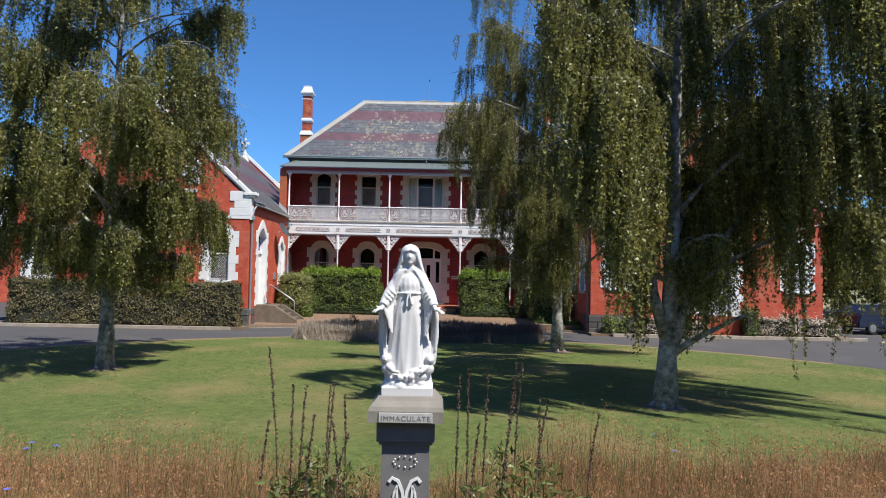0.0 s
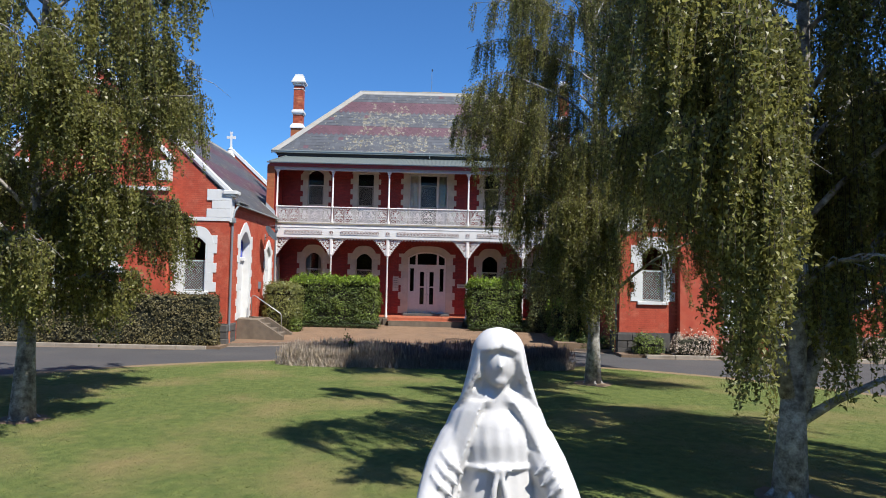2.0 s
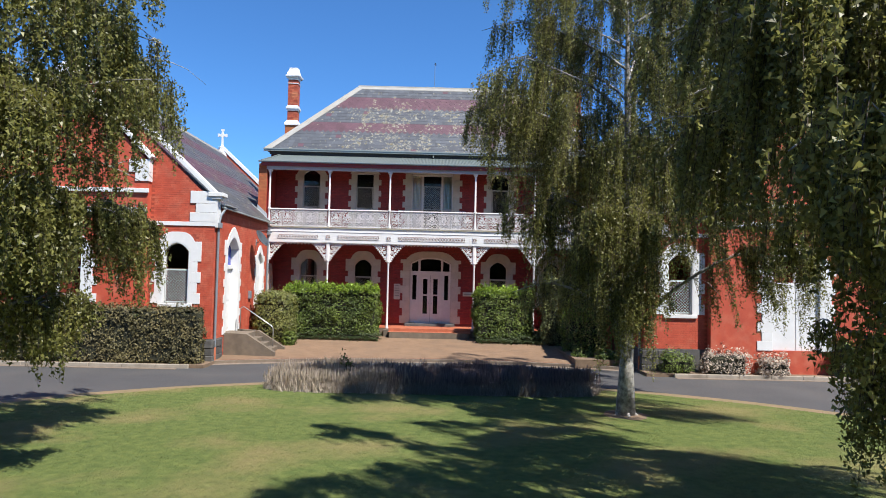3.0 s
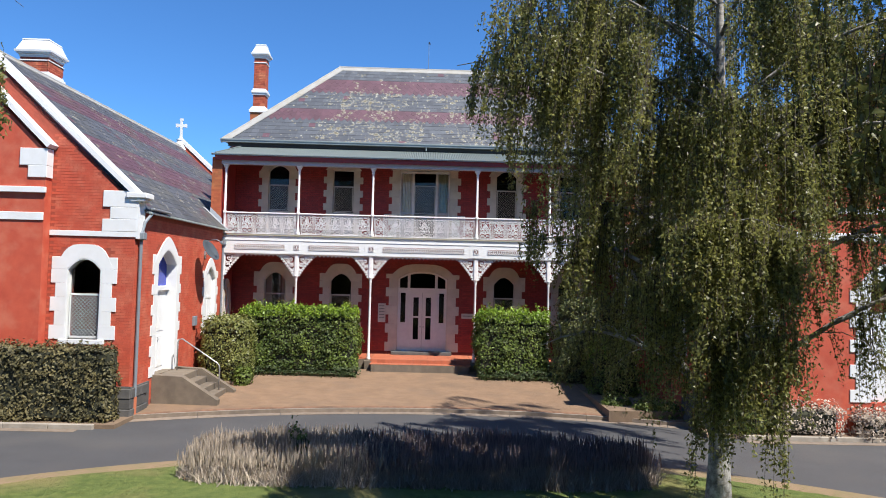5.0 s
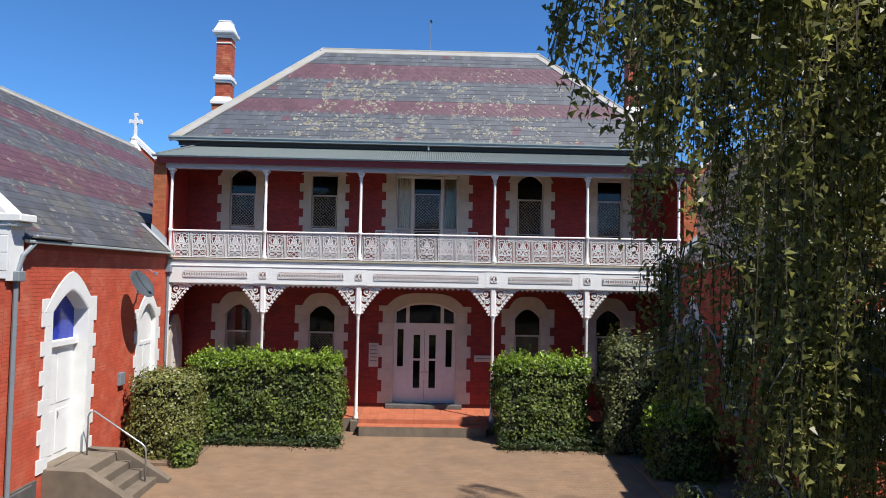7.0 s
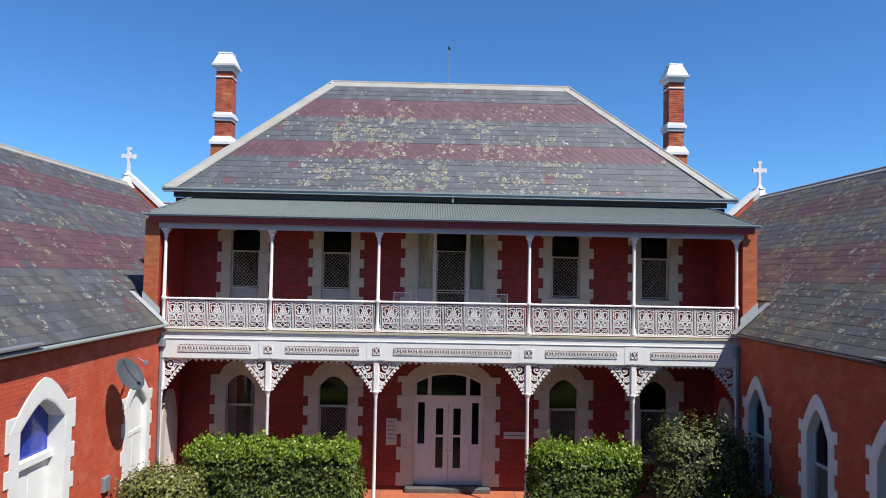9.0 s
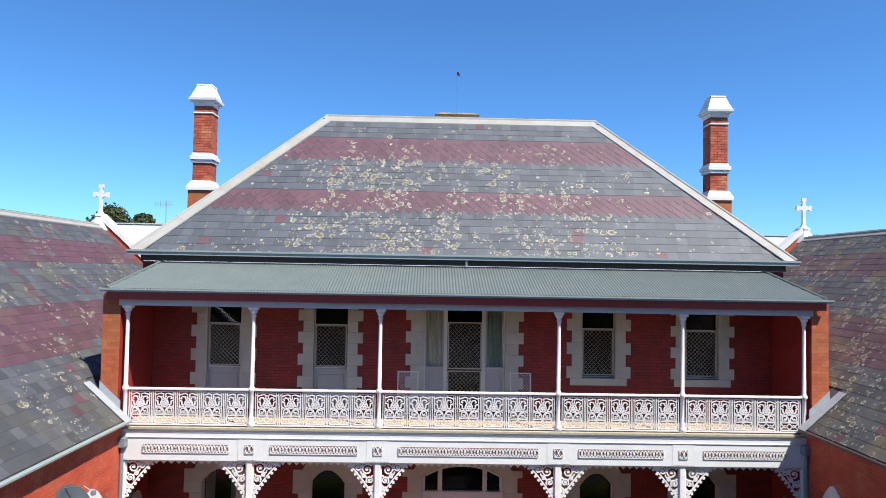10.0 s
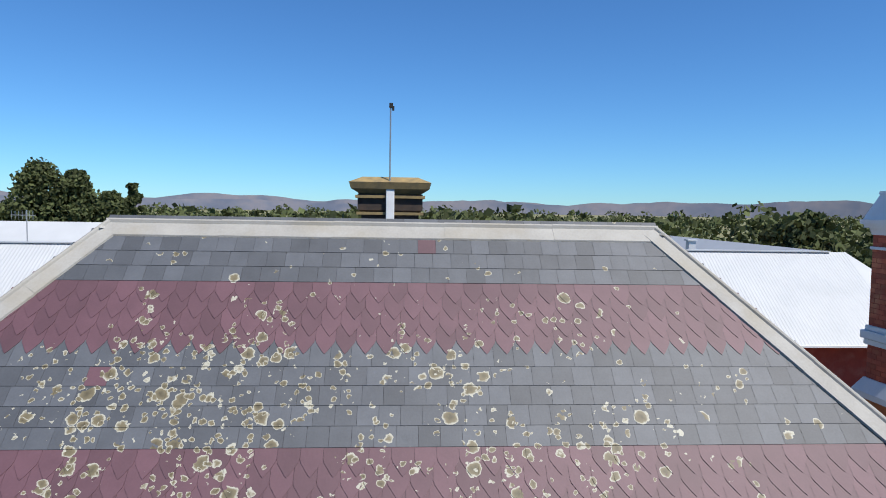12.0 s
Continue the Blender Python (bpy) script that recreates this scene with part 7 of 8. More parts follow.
for s in (-1, 1):
    # arm in a wide sleeve
    tube(bm, [(s * 0.05, 0.0, 1.175), (s * 0.10, 0.0, 1.115), (s * 0.15, -0.01, 1.035), (s * 0.195, -0.045, 0.95), (s * 0.23, -0.11, 0.885), (s * 0.262, -0.175, 0.83)], [0.03, 0.062, 0.076, 0.076, 0.064, 0.046], 14)
    for q in range(3):
        u = 0.3 + 0.22 * q
        cx, cy, cz = 0.15 + 0.09 * u, -0.05 - 0.11 * u, 1.03 - 0.15 * u
        tube(bm, [(s * (cx - 0.05), cy - 0.03, cz - 0.05), (s * cx, cy - 0.045, cz - 0.005), (s * (cx + 0.035), cy - 0.01, cz + 0.03)], [0.006, 0.014, 0.004], 6)
    # sleeve hanging in a point from the forearm
    for q in range(6):
        u = q / 5
        ax, ay, az = s * (0.165 + 0.085 * u), -0.055 - 0.105 * u, 0.95 - 0.11 * u
        tx, ty, tz = s * (0.165 + 0.045 * u), -0.145 - 0.015 * (q % 2), 0.50 + (0.02 if s > 0 else 0.05) + 0.13 * u * u
        tube(bm, [(ax, ay, az), ((ax + tx) / 2 + s * 0.012, (ay + ty) / 2 - 0.012, (az + tz) / 2 + 0.02), (tx, ty, tz)], [0.028, 0.021, 0.010], 7)
    # mantle edge falling behind the hand
    tube(bm, [(s * 0.275, -0.09, 0.84), (s * 0.290, -0.085, 0.70), (s * 0.284, -0.06, 0.52), (s * 0.275, -0.05, 0.36)], [0.022, 0.026, 0.022, 0.010], 8)
    # open hand held out, palm upwards
    tube(bm, [(s * 0.245, -0.155, 0.838), (s * 0.275, -0.195, 0.812)], [0.030, 0.024], 8)
    blob((s * 0.291, -0.212, 0.800), (0.034, 0.030, 0.018), 2)
    for q in range(4):
        tube(bm, [(s * (0.300 + 0.007 * q), -0.238 + 0.013 * q, 0.797), (s * (0.322 + 0.010 * q), -0.258 + 0.016 * q, 0.782), (s * (0.337 + 0.012 * q), -0.268 + 0.018 * q, 0.762)], [0.0115, 0.0105, 0.007], 6)
    tube(bm, [(s * 0.292, -0.20, 0.812), (s * 0.318, -0.205, 0.826), (s * 0.332, -0.215, 0.826)], [0.012, 0.010, 0.007], 6)
# head, bent slightly forwards, with hair under a veil
blob((0, -0.040, 1.340), (0.066, 0.076, 0.094), 3)
blob((0, -0.078, 1.281), (0.034, 0.033, 0.028), 2)
tube(bm, [(0, -0.106, 1.372), (0, -0.121, 1.334), (0, -0.114, 1.326)], [0.006, 0.010, 0.007], 6)
for s in (-1, 1):
    blob((s * 0.062, -0.015, 1.27), (0.028, 0.05, 0.075), 2)
    blob((s * 0.04, -0.03, 1.20), (0.05, 0.055, 0.05), 2)
    blob((s * 0.075, 0.0, 1.215), (0.055, 0.065, 0.075), 2)
tube(bm, [(0, -0.02, 1.16), (0, -0.03, 1.28)], [0.058, 0.045], 10)
for s in (-1, 1):
    tube(bm, [(0, -0.105, 1.405), (s * 0.045, -0.095, 1.39), (s * 0.070, -0.072, 1.34), (s * 0.072, -0.060, 1.28)], [0.006, 0.011, 0.014, 0.010], 8)
grid = []
for i in range(30):
    t = i / 29
    z = 1.475 - 0.30 * t
    dome = math.sqrt(max(0.0, 1 - (1 - min(1.0, t / 0.30)) ** 2))
    k_ = min(1.0, max(0.0, (t - 0.24) / 0.07))
    gap = 0.02 + 0.25 * k_ * k_ * (3 - 2 * k_) + 0.16 * max(0.0, 2 * t - 1.0)
    row = []
    for k in range(41):
        a = math.pi * (-0.5 + gap + (2 - 2 * gap) * k / 40)
        w = 0.092 * dome + 0.060 * t ** 1.7 + 0.006 * math.sin(9 * a + 3 * t) * t
        row.append(((w + 0.002) * math.cos(a), (w + 0.002) * 1.10 * math.sin(a) - 0.024 + 0.016 * t, z))
    grid.append([bm.verts.new(c_) for c_ in row] + [bm.verts.new((x * 0.86, y * 0.86, zz - 0.012)) for x, y, zz in row[::-1]])
shell(grid)
# sash with a small bow
tube(bm, [(-0.13, -0.06, 0.955), (-0.07, -0.116, 0.962), (0, -0.130, 0.965), (0.07, -0.116, 0.962), (0.13, -0.06, 0.955)], 0.008, 8)
blob((0, -0.142, 0.965), (0.018, 0.014, 0.016), 1)
for s in (-1, 1):
    blob((s * 0.03, -0.142, 0.962), (0.024, 0.011, 0.013), 1)
    tube(bm, [(s * 0.008, -0.142, 0.958), (s * 0.02, -0.150, 0.89), (s * 0.026 + 0.004, -0.148, 0.83 + 0.012 * s)], [0.009, 0.014, 0.014], 6)
# clouds and two small round heads at the foot
rs = random.Random(4)
for i in range(46):
    a = 2 * math.pi * i / 46
    r = rs.uniform(0.035, 0.075)
    zc = rs.uniform(0.0, 0.15)
    blob(((0.215 - 0.35 * zc) * math.cos(a), (0.165 - 0.2 * zc) * math.sin(a), zc), (r, r * 0.9, r * 0.8), 2)
for i in range(16):
    a = rs.uniform(math.pi, 2 * math.pi)
    r = rs.uniform(0.022, 0.04)
    blob((0.20 * math.cos(a), 0.19 * math.sin(a), rs.uniform(0.06, 0.2)), (r, r, r * 0.9), 1)
for s in (-1, 1):
    blob((s * 0.225, -0.105, 0.285), (0.052, 0.052, 0.056), 2)
    blob((s * 0.225, -0.155, 0.278), (0.012, 0.012, 0.012), 1)
    blob((s * 0.205, -0.085, 0.19), (0.07, 0.06, 0.07), 2)
    tube(bm, [(s * 0.21, -0.12, 0.22), (s * 0.14, -0.18, 0.17), (s * 0.08, -0.185, 0.16)], [0.028, 0.024, 0.016], 7)
box(bm, -0.262, 0.262, -0.21, 0.21, -0.075, 0.012)
me = mesh_of(tidy(bm), "statue")
raw = new("statue_solid", me)
fuse = raw.modifiers.new("fuse", "REMESH")
fuse.mode, fuse.voxel_size, fuse.use_smooth_shade = "VOXEL", 0.0075, True
soft = raw.modifiers.new("soften", "SMOOTH")
soft.factor, soft.iterations = 0.5, 3
bpy.context.view_layer.update()
me = bpy.data.meshes.new_from_object(raw.evaluated_get(bpy.context.evaluated_depsgraph_get()))
bpy.data.objects.remove(raw)
me.materials.clear()
st = put("statue", me, MARBLE, None, "white-painted robed standing statue with open arms on the pedestal", "statue", smooth=True)
st.matrix_world = T(0.645, -34.60, 1.612) @ Matrix.Scale(0.938, 4)

# ---- court details ----
steps = thing("door_steps", "worn concrete steps with sloping cheeks at the side door", "steps", kind="structure")
for i in range(4):
    part("tread", boxes((-8.44, -7.62 + 0.33 * i, -6.55, -4.95, 0.12, 1.0 - 0.2 * i - (0.02 if i else 0)), bevel=0.015), CONCRETE, steps)
for y0, y1 in ((-6.82, -6.552), (-4.948, -4.72)):
    bm = bmesh.new()
    prism(bm, [(-8.44, 0.1), (-6.35, 0.1), (-6.35, 0.30), (-7.5, 1.02), (-8.44, 1.06)], y0, y1)
    part("cheek", tidy(bm), CONCRETE, steps)
hr = thing("handrail", "bent galvanised pipe handrail beside the side steps", "handrail", T(0, -5.35, 0))
part("rail", tube(bmesh.new(), [(-8.2, 0, 1.0), (-8.2, 0, 1.95), (-8.15, 0, 2.05), (-8.05, 0, 2.07), (-6.85, 0, 1.28), (-6.78, 0, 1.2), (-6.76, 0, 1.08), (-6.76, 0, 0.3)], 0.022, 8), GALV, hr, smooth=True)
part("threshold", boxes((-8.82, -8.43, -6.66, -5.10, 1.0, 1.014), bevel=0.004), CONCRETE, steps)
dish = thing("satellite_dish", "grey satellite dish on an arm from the wing wall", "satellite dish", T(-7.98, -3.25, 5.12))
M = look((0, 0, 0), (0.80, -0.17, 0.52)) @ pose(0, 0, 0, 180)
part("bowl", lathe(bmesh.new(), [(0.02, 0.0), (0.16, 0.015), (0.32, 0.06), (0.43, 0.11), (0.44, 0.118), (0.43, 0.122), (0.32, 0.075), (0.16, 0.03), (0.02, 0.018)], 32), DISHGREY, dish, "shallow dark grey bowl", smooth=True, at=M)
part("feed_arm", tube(bmesh.new(), [M @ Vector((0, -0.40, 0.1)), M @ Vector((0, -0.22, 0.5)), M @ Vector((0, -0.02, 0.62))], 0.012, 6), GALV, dish)
part("feed_horn", boxes((-0.04, 0.04, -0.04, 0.04, -0.05, 0.05), bevel=0.01), GREYPAINT, dish, at=Matrix.Translation(M @ Vector((0, -0.02, 0.62))))
part("wall_arm", tube(bmesh.new(), [(-0.03, 0.03, -0.02), (-0.3, 0.75, -0.1), (-0.47, 1.0, -0.12)], 0.022, 6), GALV, dish)
part("wall_plate", boxes((-0.475, -0.45, 0.9, 1.1, -0.25, 0.05)), GALV, dish)
put("meter_box", boxes((-8.455, -8.36, -3.35, -3.05, 2.35, 2.7), bevel=0.01), GREYPAINT, None, "small grey meter box on the wing wall", "meter box")
scr = mesh_of(lattice(0.29, 0.0, 1.16, 0.068, 0.008), "screen_mesh")
for x in (-1.55, 1.55):
    s_ = thing("window_screen", "spare white mesh screen leaning on the balcony wall", "screen", T(x, W - 0.16, 5.99) @ pose(0, 0, 0, -6), "spare screens")
    tagged(part("screen_mesh", scr, WHITE, s_), kind="stuff")

# ---- cars park ----
car = thing("car", "parked dark blue station wagon with grey windows", "car", T(25.6, -4.2, 0.0, 12))
NAVY = mat("dark_blue_car_paint", (0.018, 0.025, 0.055), (0.014, 0.02, 0.045), rough=0.25, bump=0)
TYRE = mat("tyre_rubber", (0.02, 0.02, 0.02), rough=0.9, bump=0.2)
bm = bmesh.new()
prism(bm, [(-2.3, 0.35), (2.25, 0.35), (2.32, 0.62), (2.2, 0.9), (1.2, 1.02), (0.45, 1.55), (-1.6, 1.6), (-2.2, 1.08), (-2.32, 0.7)], -0.88, 0.88)
bmesh.ops.bevel(bm, geom=bm.edges[:], offset=0.07, segments=2, affect="EDGES")
part("body", tidy(bm), NAVY, car, smooth=False)
DGLASS = mat("tinted_car_glass", (0.03, 0.035, 0.04), rough=0.08, bump=0)
for s in (-1, 1):
    bm = bmesh.new()
    prism(bm, [(-1.85, 1.07), (0.95, 1.05), (0.4, 1.46), (-1.5, 1.5)], s * 0.885, s * 0.89)
    part("side_window", tidy(bm), DGLASS, car)
    for x in (-1.4, 1.4):
        w_ = part("wheel", lathe(bmesh.new(), [(0.2, -0.1), (0.31, -0.1), (0.34, -0.06), (0.34, 0.06), (0.31, 0.1), (0.2, 0.1)], 20), TYRE, car, at=T(x, s * 0.80, 0.34) @ pose(0, 0, 0, 90))
        part("rim", lathe(bmesh.new(), [(0.03, -0.11), (0.21, -0.105), (0.21, 0.105), (0.03, 0.11)], 12), GALV, w_)
part("roof_rail", boxes((-1.3, 0.2, -0.72, -0.68, 1.62, 1.66), (-1.3, 0.2, 0.68, 0.72, 1.62, 1.66)), GALV, car)

# ---- behind the house ----
rear = thing("rear_building", "long red brick building with a white iron roof behind", "building")
part("wall", boxes((-60, 29, 30.2, 40.8, 0, 8.6)), RED, rear)
bm = bmesh.new()
v = [bm.verts.new(c_) for c_ in ((-61, 29.2, 8.45), (33, 29.2, 8.45), (33, 41.4, 8.45), (-61, 41.4, 8.45), (-55, 35.3, 13.2), (28.4, 35.3, 13.2))]
for q in ((0, 1, 5, 4), (1, 2, 5), (2, 3, 4, 5), (3, 0, 4), (3, 2, 1, 0)):
    bm.faces.new([v[i] for i in q])
part("roof", tidy(bm), WHITETIN, rear, "white corrugated iron hip roof")


def ribs(bm, lo, hi, step, height=0.018):
    """Corrugation ribs between an eave line and a ridge line: two pairs of points."""
    (a, b), (c, d) = [[Vector(q) for q in pair] for pair in (lo, hi)]
    n = int((b - a).length / step)
    nrm = (b - a).cross(c - a).normalized()
    nrm = nrm if nrm.z > 0 else -nrm
    sx = (b - a).normalized()
    for i in range(n):
        t = (i + 0.5) / n
        p, q = a.lerp(b, t), c.lerp(d, t)
        r = [bm.verts.new(e + sx * dx + nrm * dz) for e in (p, q) for dx, dz in ((-step * 0.3, 0.003), (0, height), (step * 0.3, 0.003))]
        bm.faces.new((r[0], r[1], r[4], r[3])), bm.faces.new((r[1], r[2], r[5], r[4]))


bm = bmesh.new()
ribs(bm, ((5, 29.2, 8.45), (28.4, 29.2, 8.45)), ((5, 35.3, 13.2), (28.4, 35.3, 13.2)), 0.20)
ribs(bm, ((-42, 29.2, 8.45), (-8, 29.2, 8.45)), ((-42, 35.3, 13.2), (-8, 35.3, 13.2)), 0.20)
tagged(part("roof_ribs", bm, WHITETIN, rear), kind="stuff")
part("ridge_capping", boxes((-55, 27.3, 35.1, 35.5, 13.19, 13.27)), WHITETIN, rear)
part("gutter", boxes((-61, 32, 29.05, 29.22, 8.38, 8.5)), WHITE, rear)
part("roof_vent", boxes((20.2, 20.7, 39.8, 40.3, 12.6, 13.6), (20.1, 20.8, 39.7, 40.4, 13.6, 13.7)), WHITETIN, rear)
back = thing("rear_building", "brick range running back with a white iron gable roof", "building")
part("wall", boxes((21.8, 32.6, 41.5, 74, 0, 8.5)), RED, back)
bm = bmesh.new()
prism(bm, [(21.2, 8.45), (33.2, 8.45), (27.2, 13.25)], 36, 75)
part("roof", tidy(bm), WHITETIN, back, "white corrugated iron gable roof")
back = thing("rear_building", "long brick range with a pale iron roof far behind", "building")
part("wall", boxes((-80, -19, 50, 62, 0, 9.0)), RED, back)
bm = bmesh.new()
v = [bm.verts.new(c_) for c_ in ((-81, 49.4, 9.0), (-18, 49.4, 9.0), (-18, 62.6, 9.0), (-81, 62.6, 9.0), (-75, 56, 13.9), (-24, 56, 13.9))]
for q in ((0, 1, 5, 4), (1, 2, 5), (2, 3, 4, 5), (3, 0, 4), (3, 2, 1, 0)):
    bm.faces.new([v[i] for i in q])
part("roof", tidy(bm), WHITETIN, back)
tv = thing("tv_antenna", "thin metal television antenna on the rear roof", "antenna", T(-21.6, 35.3, 13.2))
part("mast", tube(bmesh.new(), [(0, 0, 0), (0, 0, 1.9)], 0.03, 6), GALV, tv)
part("boom", tube(bmesh.new(), [(-0.9, 0, 1.6), (0.5, 0, 1.6)], 0.02, 5), GALV, tv)
for k in range(7):
    part("rod", tube(bmesh.new(), [(-0.85 + 0.2 * k, 0, 1.35), (-0.85 + 0.2 * k, 0, 1.85)], 0.012, 4), GALV, tv)
for i, (x0, x1, y0, y1, z0, z1) in enumerate(((9.6, 16, 14, 24, 0, 5.4), (-40, -18, 12, 26, 0, 6.0))):
    ex = thing("rear_building", "low outbuilding with a white iron roof behind the wing", "building")
    part("wall", boxes((x0, x1, y0, y1, z0, z1)), RED, ex)
    bm = bmesh.new()
    ym = (y0 + y1) / 2
    prism(bm, [(y0 - 0.4, z1 - 0.1), (y1 + 0.4, z1 - 0.1), (ym, z1 + 2.6)], x0 - 0.3, x1 + 0.3)
    for w_ in bm.verts:
        w_.co = Vector((w_.co.y, w_.co.x, w_.co.z))
    part("roof", tidy(bm), WHITETIN, ex)

FARLEAF = leaf_mat("distant_tree_leaf", (0.085, 0.102, 0.034), (0.048, 0.062, 0.022), 0.45, 0.2, rough=0.9)


def far_tree(x, y, h, w, seed, n=1600, size=0.45, conifer=False):
    """A broad tree: tapered trunk, limbs and an uneven crown of leaf clumps."""
    rs = np.random.default_rng(seed)
    t_ = thing("tree", "dark green " + ("conifer" if conifer else "spreading tree") + " standing behind the buildings", "tree", T(x, y, -0.05), "background trees")
    bm = bmesh.new()
    tube(bm, [(0, 0, 0), (0.1, 0, h * 0.4), (0, 0.1, h * 0.85)], [h * 0.025, h * 0.018, h * 0.004], 7)
    for k in range(6):
        a = k * 1.1 + seed
        tube(bm, [(0, 0, h * (0.3 + 0.06 * k)), (w * 0.35 * math.cos(a), w * 0.35 * math.sin(a), h * (0.45 + 0.06 * k))], [h * 0.01, h * 0.003], 5)
    part("trunk", bm, TWIG, t_)
    cl = 150 if n > 5000 else 60
    f = rs.uniform(0.18, 1.0, cl)
    rad = w * ((1 - f) ** 0.62 if conifer else np.sqrt(np.clip(1 - ((f - 0.55) / 0.5) ** 2, 0.05, 1))) * rs.uniform(0.3, 1.0, cl)
    a = rs.uniform(0, 2 * math.pi, cl)
    cen = np.stack([rad * np.cos(a), rad * np.sin(a), h * f], 1)
    pick = rs.integers(cl, size=n)
    d = rs.normal(size=(n, 3))
    d /= np.linalg.norm(d, axis=1)[:, None]
    P = cen[pick] + d * (w * (0.20 if n > 5000 else 0.27) * rs.uniform(0.5, 1.05, size=(n, 1))) * np.array((1, 1, 0.75))
    scatter_leaves("crown", P, size, FARLEAF, t_, rs, droop=0.1, slim=0.7)


for i, (x, y, h, w, c_) in enumerate(((-80.5, 150, 24, 12.5, True), (-73, 151, 22, 10.5, True), (-66, 152, 17.5, 9, True), (-59, 153, 12.5, 6, False), (-90, 152, 15, 7, False), (-62, 155, 20, 2.0, False), (-96, 150, 16, 7, False), (-46, 150, 13, 5, False), (-22, 190, 12, 6, False), (-2, 165, 11, 7, False), (50, 75, 15, 6, False), (31, 8, 13, 6.5, False), (36, 2, 11, 6, False), (40, 16, 14, 7, False), (33, -8, 9, 4.5, False), (-50, 62, 10, 5, False), (62, 90, 13, 8, False), (76, 96, 13, 8, False), (54, 70, 11, 6, False), (88, 100, 14, 9, False), (48, 64, 10, 5, False))):
    far_tree(x, y, h, w, 500 + i, n=9000 if c_ else 3200, size=0.50 if c_ else 0.36 if y < 30 else 0.55, conifer=c_)
# distant woods, joined
rs = np.random.default_rng(77)
P = []
for k in range(480):
    d_ = 160 + 800 * rs.uniform() ** 1.3
    a = rs.uniform(-0.75, 0.75)
    hh = rs.uniform(8, 18) * (1 + 0.4 * noise.noise((a * 9, d_ * 0.01, 0)))
    c0 = np.array((d_ * math.tan(a), d_, 0.0))
    m_ = 70
    q = rs.normal(size=(m_, 3))
    q *= (rs.uniform(0.35, 1.0, (m_, 1)) ** 0.5) / np.linalg.norm(q, axis=1)[:, None]
    q[:, :2] *= 1 - 0.45 * np.clip(q[:, 2:], 0, 1)
    q = q * np.array((hh * 0.62, hh * 0.62, hh * 0.42)) + c0 + np.array((0, 0, hh * 0.55))
    P.append(q)
# unseen belt behind the walk's start, added so the windows reflect dark
for k in range(90):
    hh = rs.uniform(11, 17)
    q = rs.normal(size=(90, 3))
    q *= (rs.uniform(0.35, 1.0, (90, 1)) ** 0.5) / np.linalg.norm(q, axis=1)[:, None]
    P.append(q * np.array((hh * 0.55, hh * 0.4, hh * 0.5)) + np.array((-90 + 2.0 * k, rs.uniform(-96, -84), hh * 0.5)))
P = np.concatenate(P)
woods = scatter_leaves("woods", P, 1.35, FARLEAF, None, rs, droop=0.0, slim=0.8, label="scattered dark trees over the plain, with an added unseen belt behind the start", category="trees", kind="stuff")
# blue-grey tones put the haze of distance into the hills' colour
HILL = mat("haze_tinted_hills", (0.150, 0.140, 0.155), (0.075, 0.098, 0.140), rough=1.0, scale=0.004, fine=0.02, bump=0, dirt=(0.055, 0.070, 0.108), dirt_amount=0.85, dirt_scale=0.004)
bm = bmesh.new()
for row_, (dist, amp, off) in enumerate(((3000, 62, 0.0), (3900, 105, 3.1))):
    lo, hi = [], []
    for i in range(161):
        a = -1.25 + 2.5 * i / 160
        x, y = dist * math.sin(a), dist * math.cos(a)
        h = 22 + amp * (0.36 + 0.10 * math.sin(2.1 * a + off) + 0.20 * max(0, math.sin(2.6 * a - 0.1)) + 0.34 * noise.noise((a * 6, off, 0)) + 0.22 * noise.noise((a * 19, off, 1)) + 0.07 * noise.noise((a * 60, off, 1)))
        lo.append(bm.verts.new((x, y, -1))), hi.append(bm.verts.new((x * 1.02, y * 1.02, max(4, h))))
    for i in range(160):
        bm.faces.new((lo[i], lo[i + 1], hi[i + 1], hi[i]))
put("backdrop", bm, HILL, None, "low blue-brown hills on the horizon, distance haze painted into their colour", "hills", kind="structure")
# plain surroundings behind the walk's start
bm = bmesh.new()
for i, (x, y, h, w) in enumerate(((-30, -62, 13, 8), (-10, -70, 14, 9), (14, -68, 12, 8), (34, -58, 14, 9), (-45, -40, 13, 8), (46, -34, 13, 8))):
    far_tree(x, y, h, w, 700 + i, n=1800, size=0.55)
bm.free()
# ---- slates nearest the walk, one by one ----
for (u0, u1, v0, g, pointed), purple in near:
    me = shared[True] if pointed else (shared_odd if purple else shared[False])
    o = put("slate", me, None, main_roof)
    o.matrix_world = ROOF @ Matrix.Translation(((u0 + u1) / 2, v0, 0.001 * rnd.uniform(-1, 1)))


# ---- bricks ----
def brick_rows(x0, x1, z0, z1, blocked, top=None, gap=0.001, proud=0.0):
    """Running bond within a rectangle; bricks that touch a blocked outline are left out."""
    full, cut = [], []
    z, row = z0, 0
    while z < z1 - 0.03:
        x = x0 - (0.12 if row % 2 else 0)
        while x < x1:
            a, b = max(x, x0), min(x + 0.24, x1)
            if b - a > 0.05:
                cx, cz = (a + b) / 2, z + 0.043
                if not blocked(cx, cz) and (top is None or cz < top(cx)):
                    r = (a + gap, b - gap, z + gap, z + 0.086 - gap, proud + 0.0001 + 0.0006 * rnd.random())
                    (full if b - a > 0.239 else cut).append(r)
            x += 0.24
        z += 0.086
        row += 1
    return full, cut


def block_of(ops):
    """Blocks the openings with their stone surrounds: rows of centre, half width, foot, top."""
    return lambda x, z: any(abs(x - c) < h and z0 < z < z1 for c, h, z0, z1 in ops)


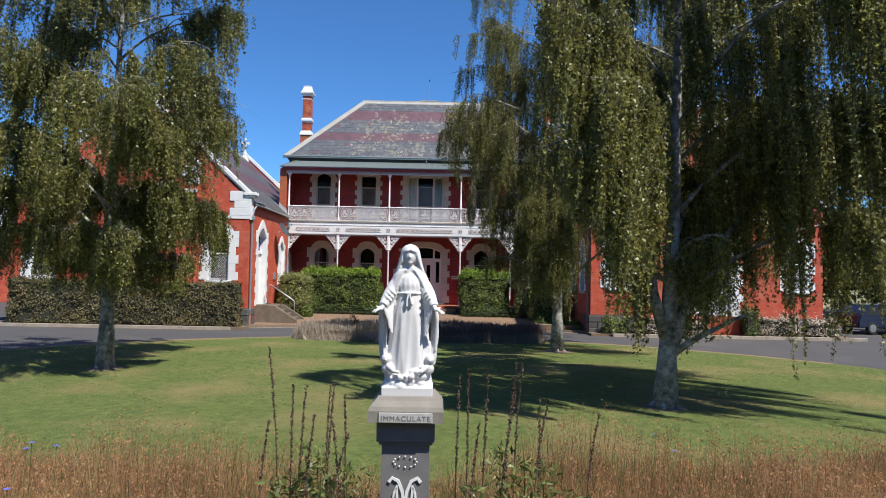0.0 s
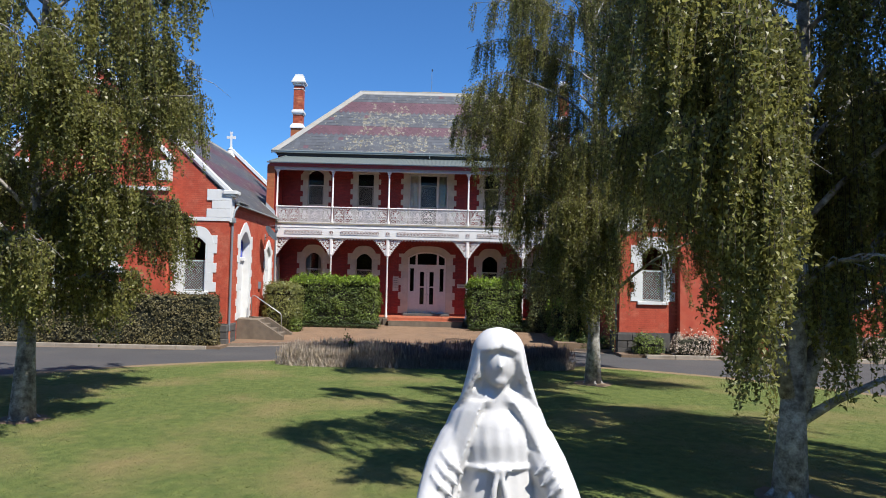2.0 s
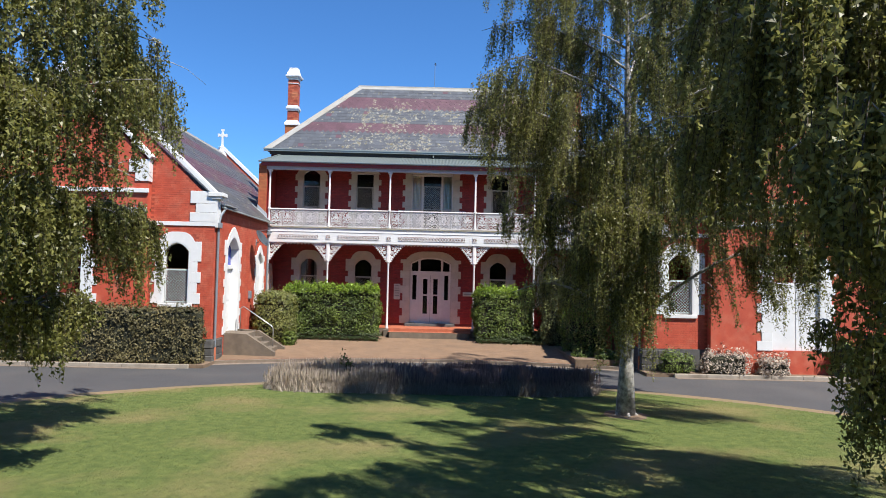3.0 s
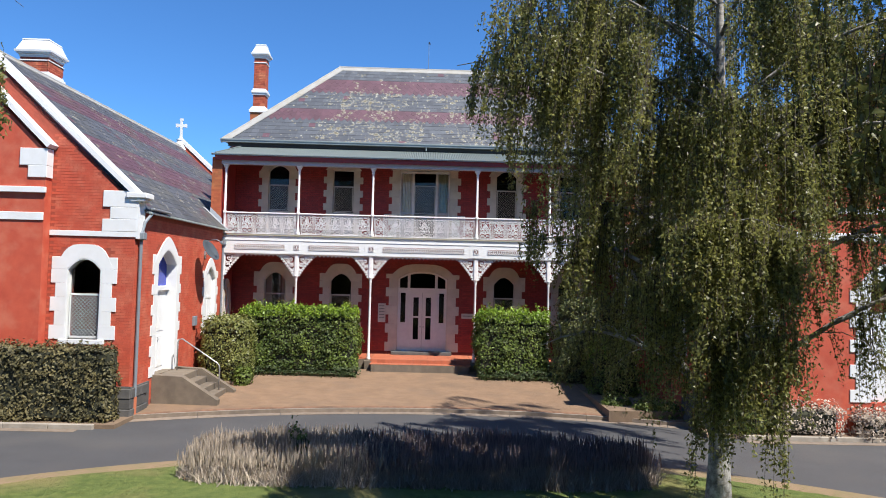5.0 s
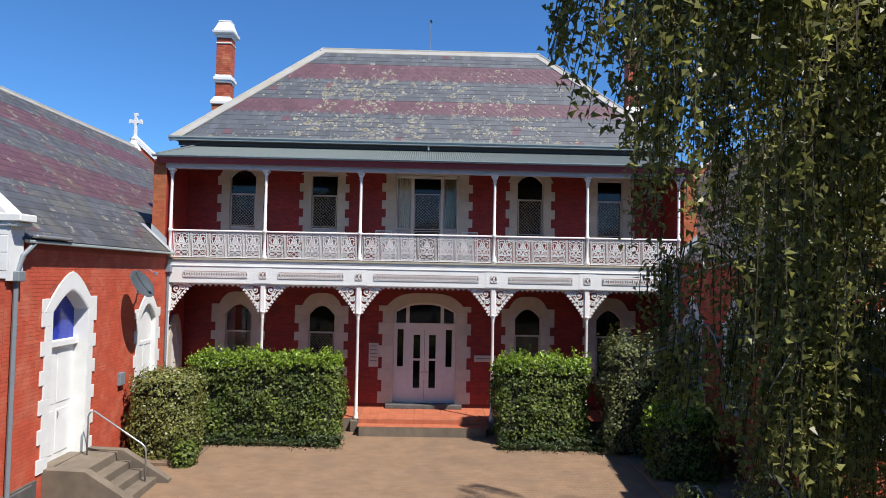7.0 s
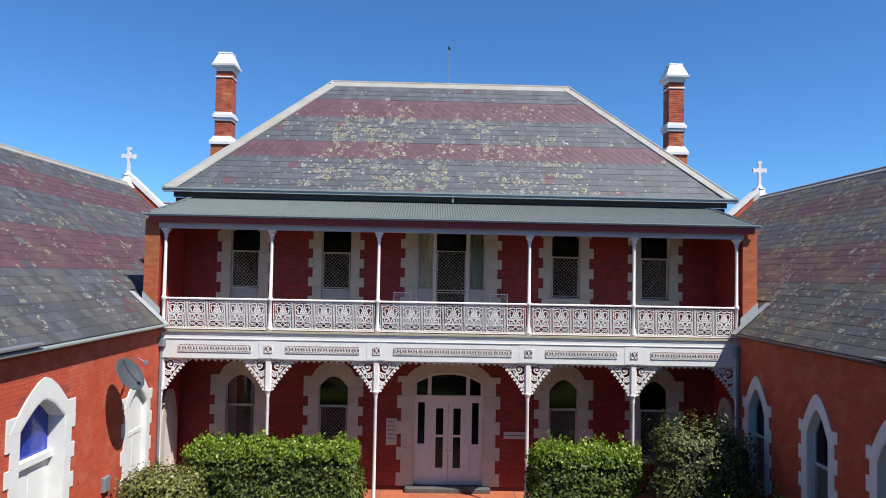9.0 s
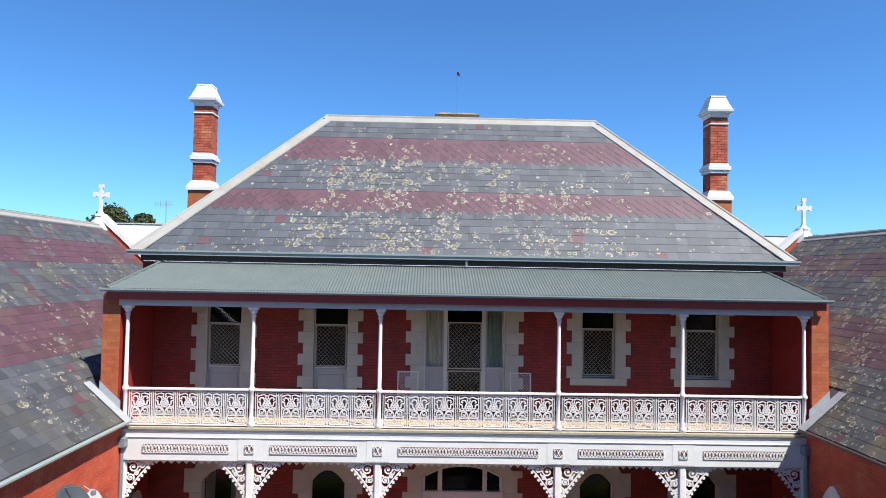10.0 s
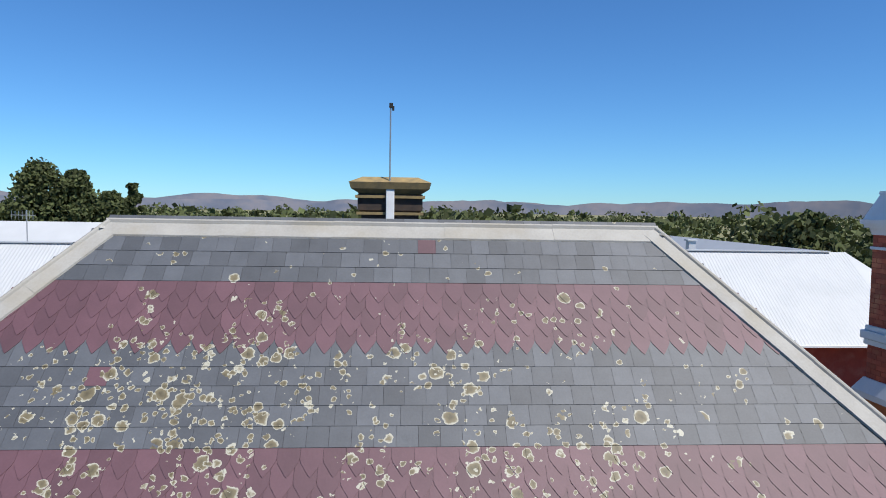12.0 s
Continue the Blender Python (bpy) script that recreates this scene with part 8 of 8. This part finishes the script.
main_ops = [(c, 0.62, 1.85, 4.5) for c, h in lower] + [(0, 1.28, 0.9, 4.62)] + [(c, 0.62, z0 - 0.1, zt + 0.12) for c, z0, a, zt in upper] + [(0, 1.3, 6.0, 9.3)]
full, cut = brick_rows(-8.56, 8.56, 1.0, 9.25, block_of(main_ops), gap=0.0045, proud=0.004)
full2 = [r for r in full if abs(r[0]) < 2.9 and r[2] > 6.1][:300]
picked = set(full2)
one = bricks_mesh("brick", [(-0.1155, 0.1155, 0.0045, 0.0815, 0.0044)])
for r in full2:
    part("brick", one, MAINRED, wall, at=T((r[0] + r[1]) / 2, -0.0005, r[2] - 0.0045))
o = put("bricks", bricks_mesh("bricks", [r for r in full if r not in picked] + cut), MAINRED, wall, kind="stuff")
o.matrix_local = T(0, -0.0005, 0)
for s in (-1, 1):
    ops, wins = wing_ops[s]
    side = "west" if s < 0 else "east"
    sg = 1 if s < 0 else -1
    blk = block_of([(sg * c, h + 0.14, z0 - 0.05, zt + 0.1) for c, h, z0, zs, zt, k in ops])
    a, b = sorted((sg * (WF + 0.01), sg * -0.12))
    f1, c1 = brick_rows(a, b, 0.95 if s > 0 else 0.30, 6.0, blk, gap=0.003, proud=0.003)
    w_ = bpy.data.objects[f"wall_court_{side}"]
    o = put("bricks", bricks_mesh("bricks", f1 + c1), RED, w_, kind="stuff")
    o.matrix_local = T(0, -0.0005, 0)
    far = 2 * WR - WX
    blk = block_of([(s * c, h + 0.3, z0 - 0.1, zt + 0.3) for c, h, z0, zs, zt in (wins[0], wins[2])] + [(s * 14.3, 3.36, 0, 20)])
    a, b = sorted((s * WX, s * far))
    f1, c1 = brick_rows(a, b, 0.96, 11.6, blk, top=lambda x: 6.3 + (11.75 - 6.2) / (WR - WX) * (WR - WX - abs(abs(x) - WR)) - 0.15, gap=0.003, proud=0.003)
    w_ = bpy.data.objects[f"wall_front_{side}"]
    o = put("bricks", bricks_mesh("bricks", f1 + c1), RED, w_, kind="stuff")
    o.matrix_local = T(0, -0.0005, 0)
    # pier faces of the verandah ends
    a, b = sorted((s * 9.0, s * 8.57))
    f1, c1 = brick_rows(a, b, 6.3, 9.18, lambda x, z: False)
    w_ = bpy.data.objects[f"wall_end_{side}"]
    o = put("bricks", bricks_mesh("bricks", f1 + c1), ORANGE, w_, kind="stuff")
    o.matrix_local = T(0, -0.1005, 0)

# ---- pavers of the forecourt ----
verts, faces = [], []
yy, row = -6.4, 0
pr = random.Random(9)
y_ = -9.2
while y_ < -0.36:
    x_ = -8.6 - (0.12 if row % 2 else 0)
    while x_ < 8.6:
        cx, cy = x_ + 0.115, y_ + 0.057
        ky = CY + math.sqrt((RKERB + 0.15) ** 2 - (cx / 0.95 - CX) ** 2)
        f = (cy - ky) / (-0.1 - ky)
        inbed = (cx < -6.25 and cy > -3.75) or (cx > 5.95 and cy > -7.45) or (abs(cx) > 2.5 and cy > -1.75)
        if 0.012 < f < 0.97 and not inbed and abs(cx) < 8.35:
            z_ = 0.095 + 0.34 * f
            k = len(verts)
            h = 0.003 + 0.002 * pr.random()
            for dz, i_ in ((0.0, 0.003), (h, 0.006)):
                for ax, ay in ((i_, i_), (0.232 - i_, i_), (0.232 - i_, 0.116 - i_), (i_, 0.116 - i_)):
                    verts.append((x_ + ax, y_ + ay, z_ + dz + (ay - 0.058) * 0.06))
            faces += [(k + 4, k + 5, k + 6, k + 7), (k, k + 1, k + 5, k + 4), (k + 1, k + 2, k + 6, k + 5), (k + 2, k + 3, k + 7, k + 6), (k + 3, k, k + 4, k + 7)]
        x_ += 0.236
    y_ += 0.119
    row += 1
me = bpy.data.meshes.new("pavers")
me.from_pydata(verts, [], faces)
put("pavers", me, PAVING, forecourt, kind="stuff")

# ---- short lawn grass ----
rng = np.random.default_rng(61)
n = 130000
a, r = rng.uniform(0, 2 * math.pi, n), np.sqrt(rng.uniform(0, 1, n)) * (RLAWN - 0.05)
x, y = CX + r * np.cos(a), CY + r * np.sin(a)
keep = (y > -33.5) & ~((np.abs(x - 0.2) < 5.0) & (y > -14.2) & (y < -12.1))
x, y, r = x[keep], y[keep], r[keep]
z = np.interp(r / RLAWN, (0, 0.5, 0.9, 0.995, 1.0), (0.05, 0.05, 0.03, 0.0, -0.03)) - 0.005
root = np.stack([x, y, z], 1)
tip = root + np.stack([rng.normal(scale=0.035, size=len(x)), rng.normal(scale=0.035, size=len(x)), rng.uniform(0.008, 0.022, len(x))], 1)
blades("lawn_grass", root, tip, 0.014, BLADE, None, label="short mown grass of the lawn", category="grass", kind="stuff")
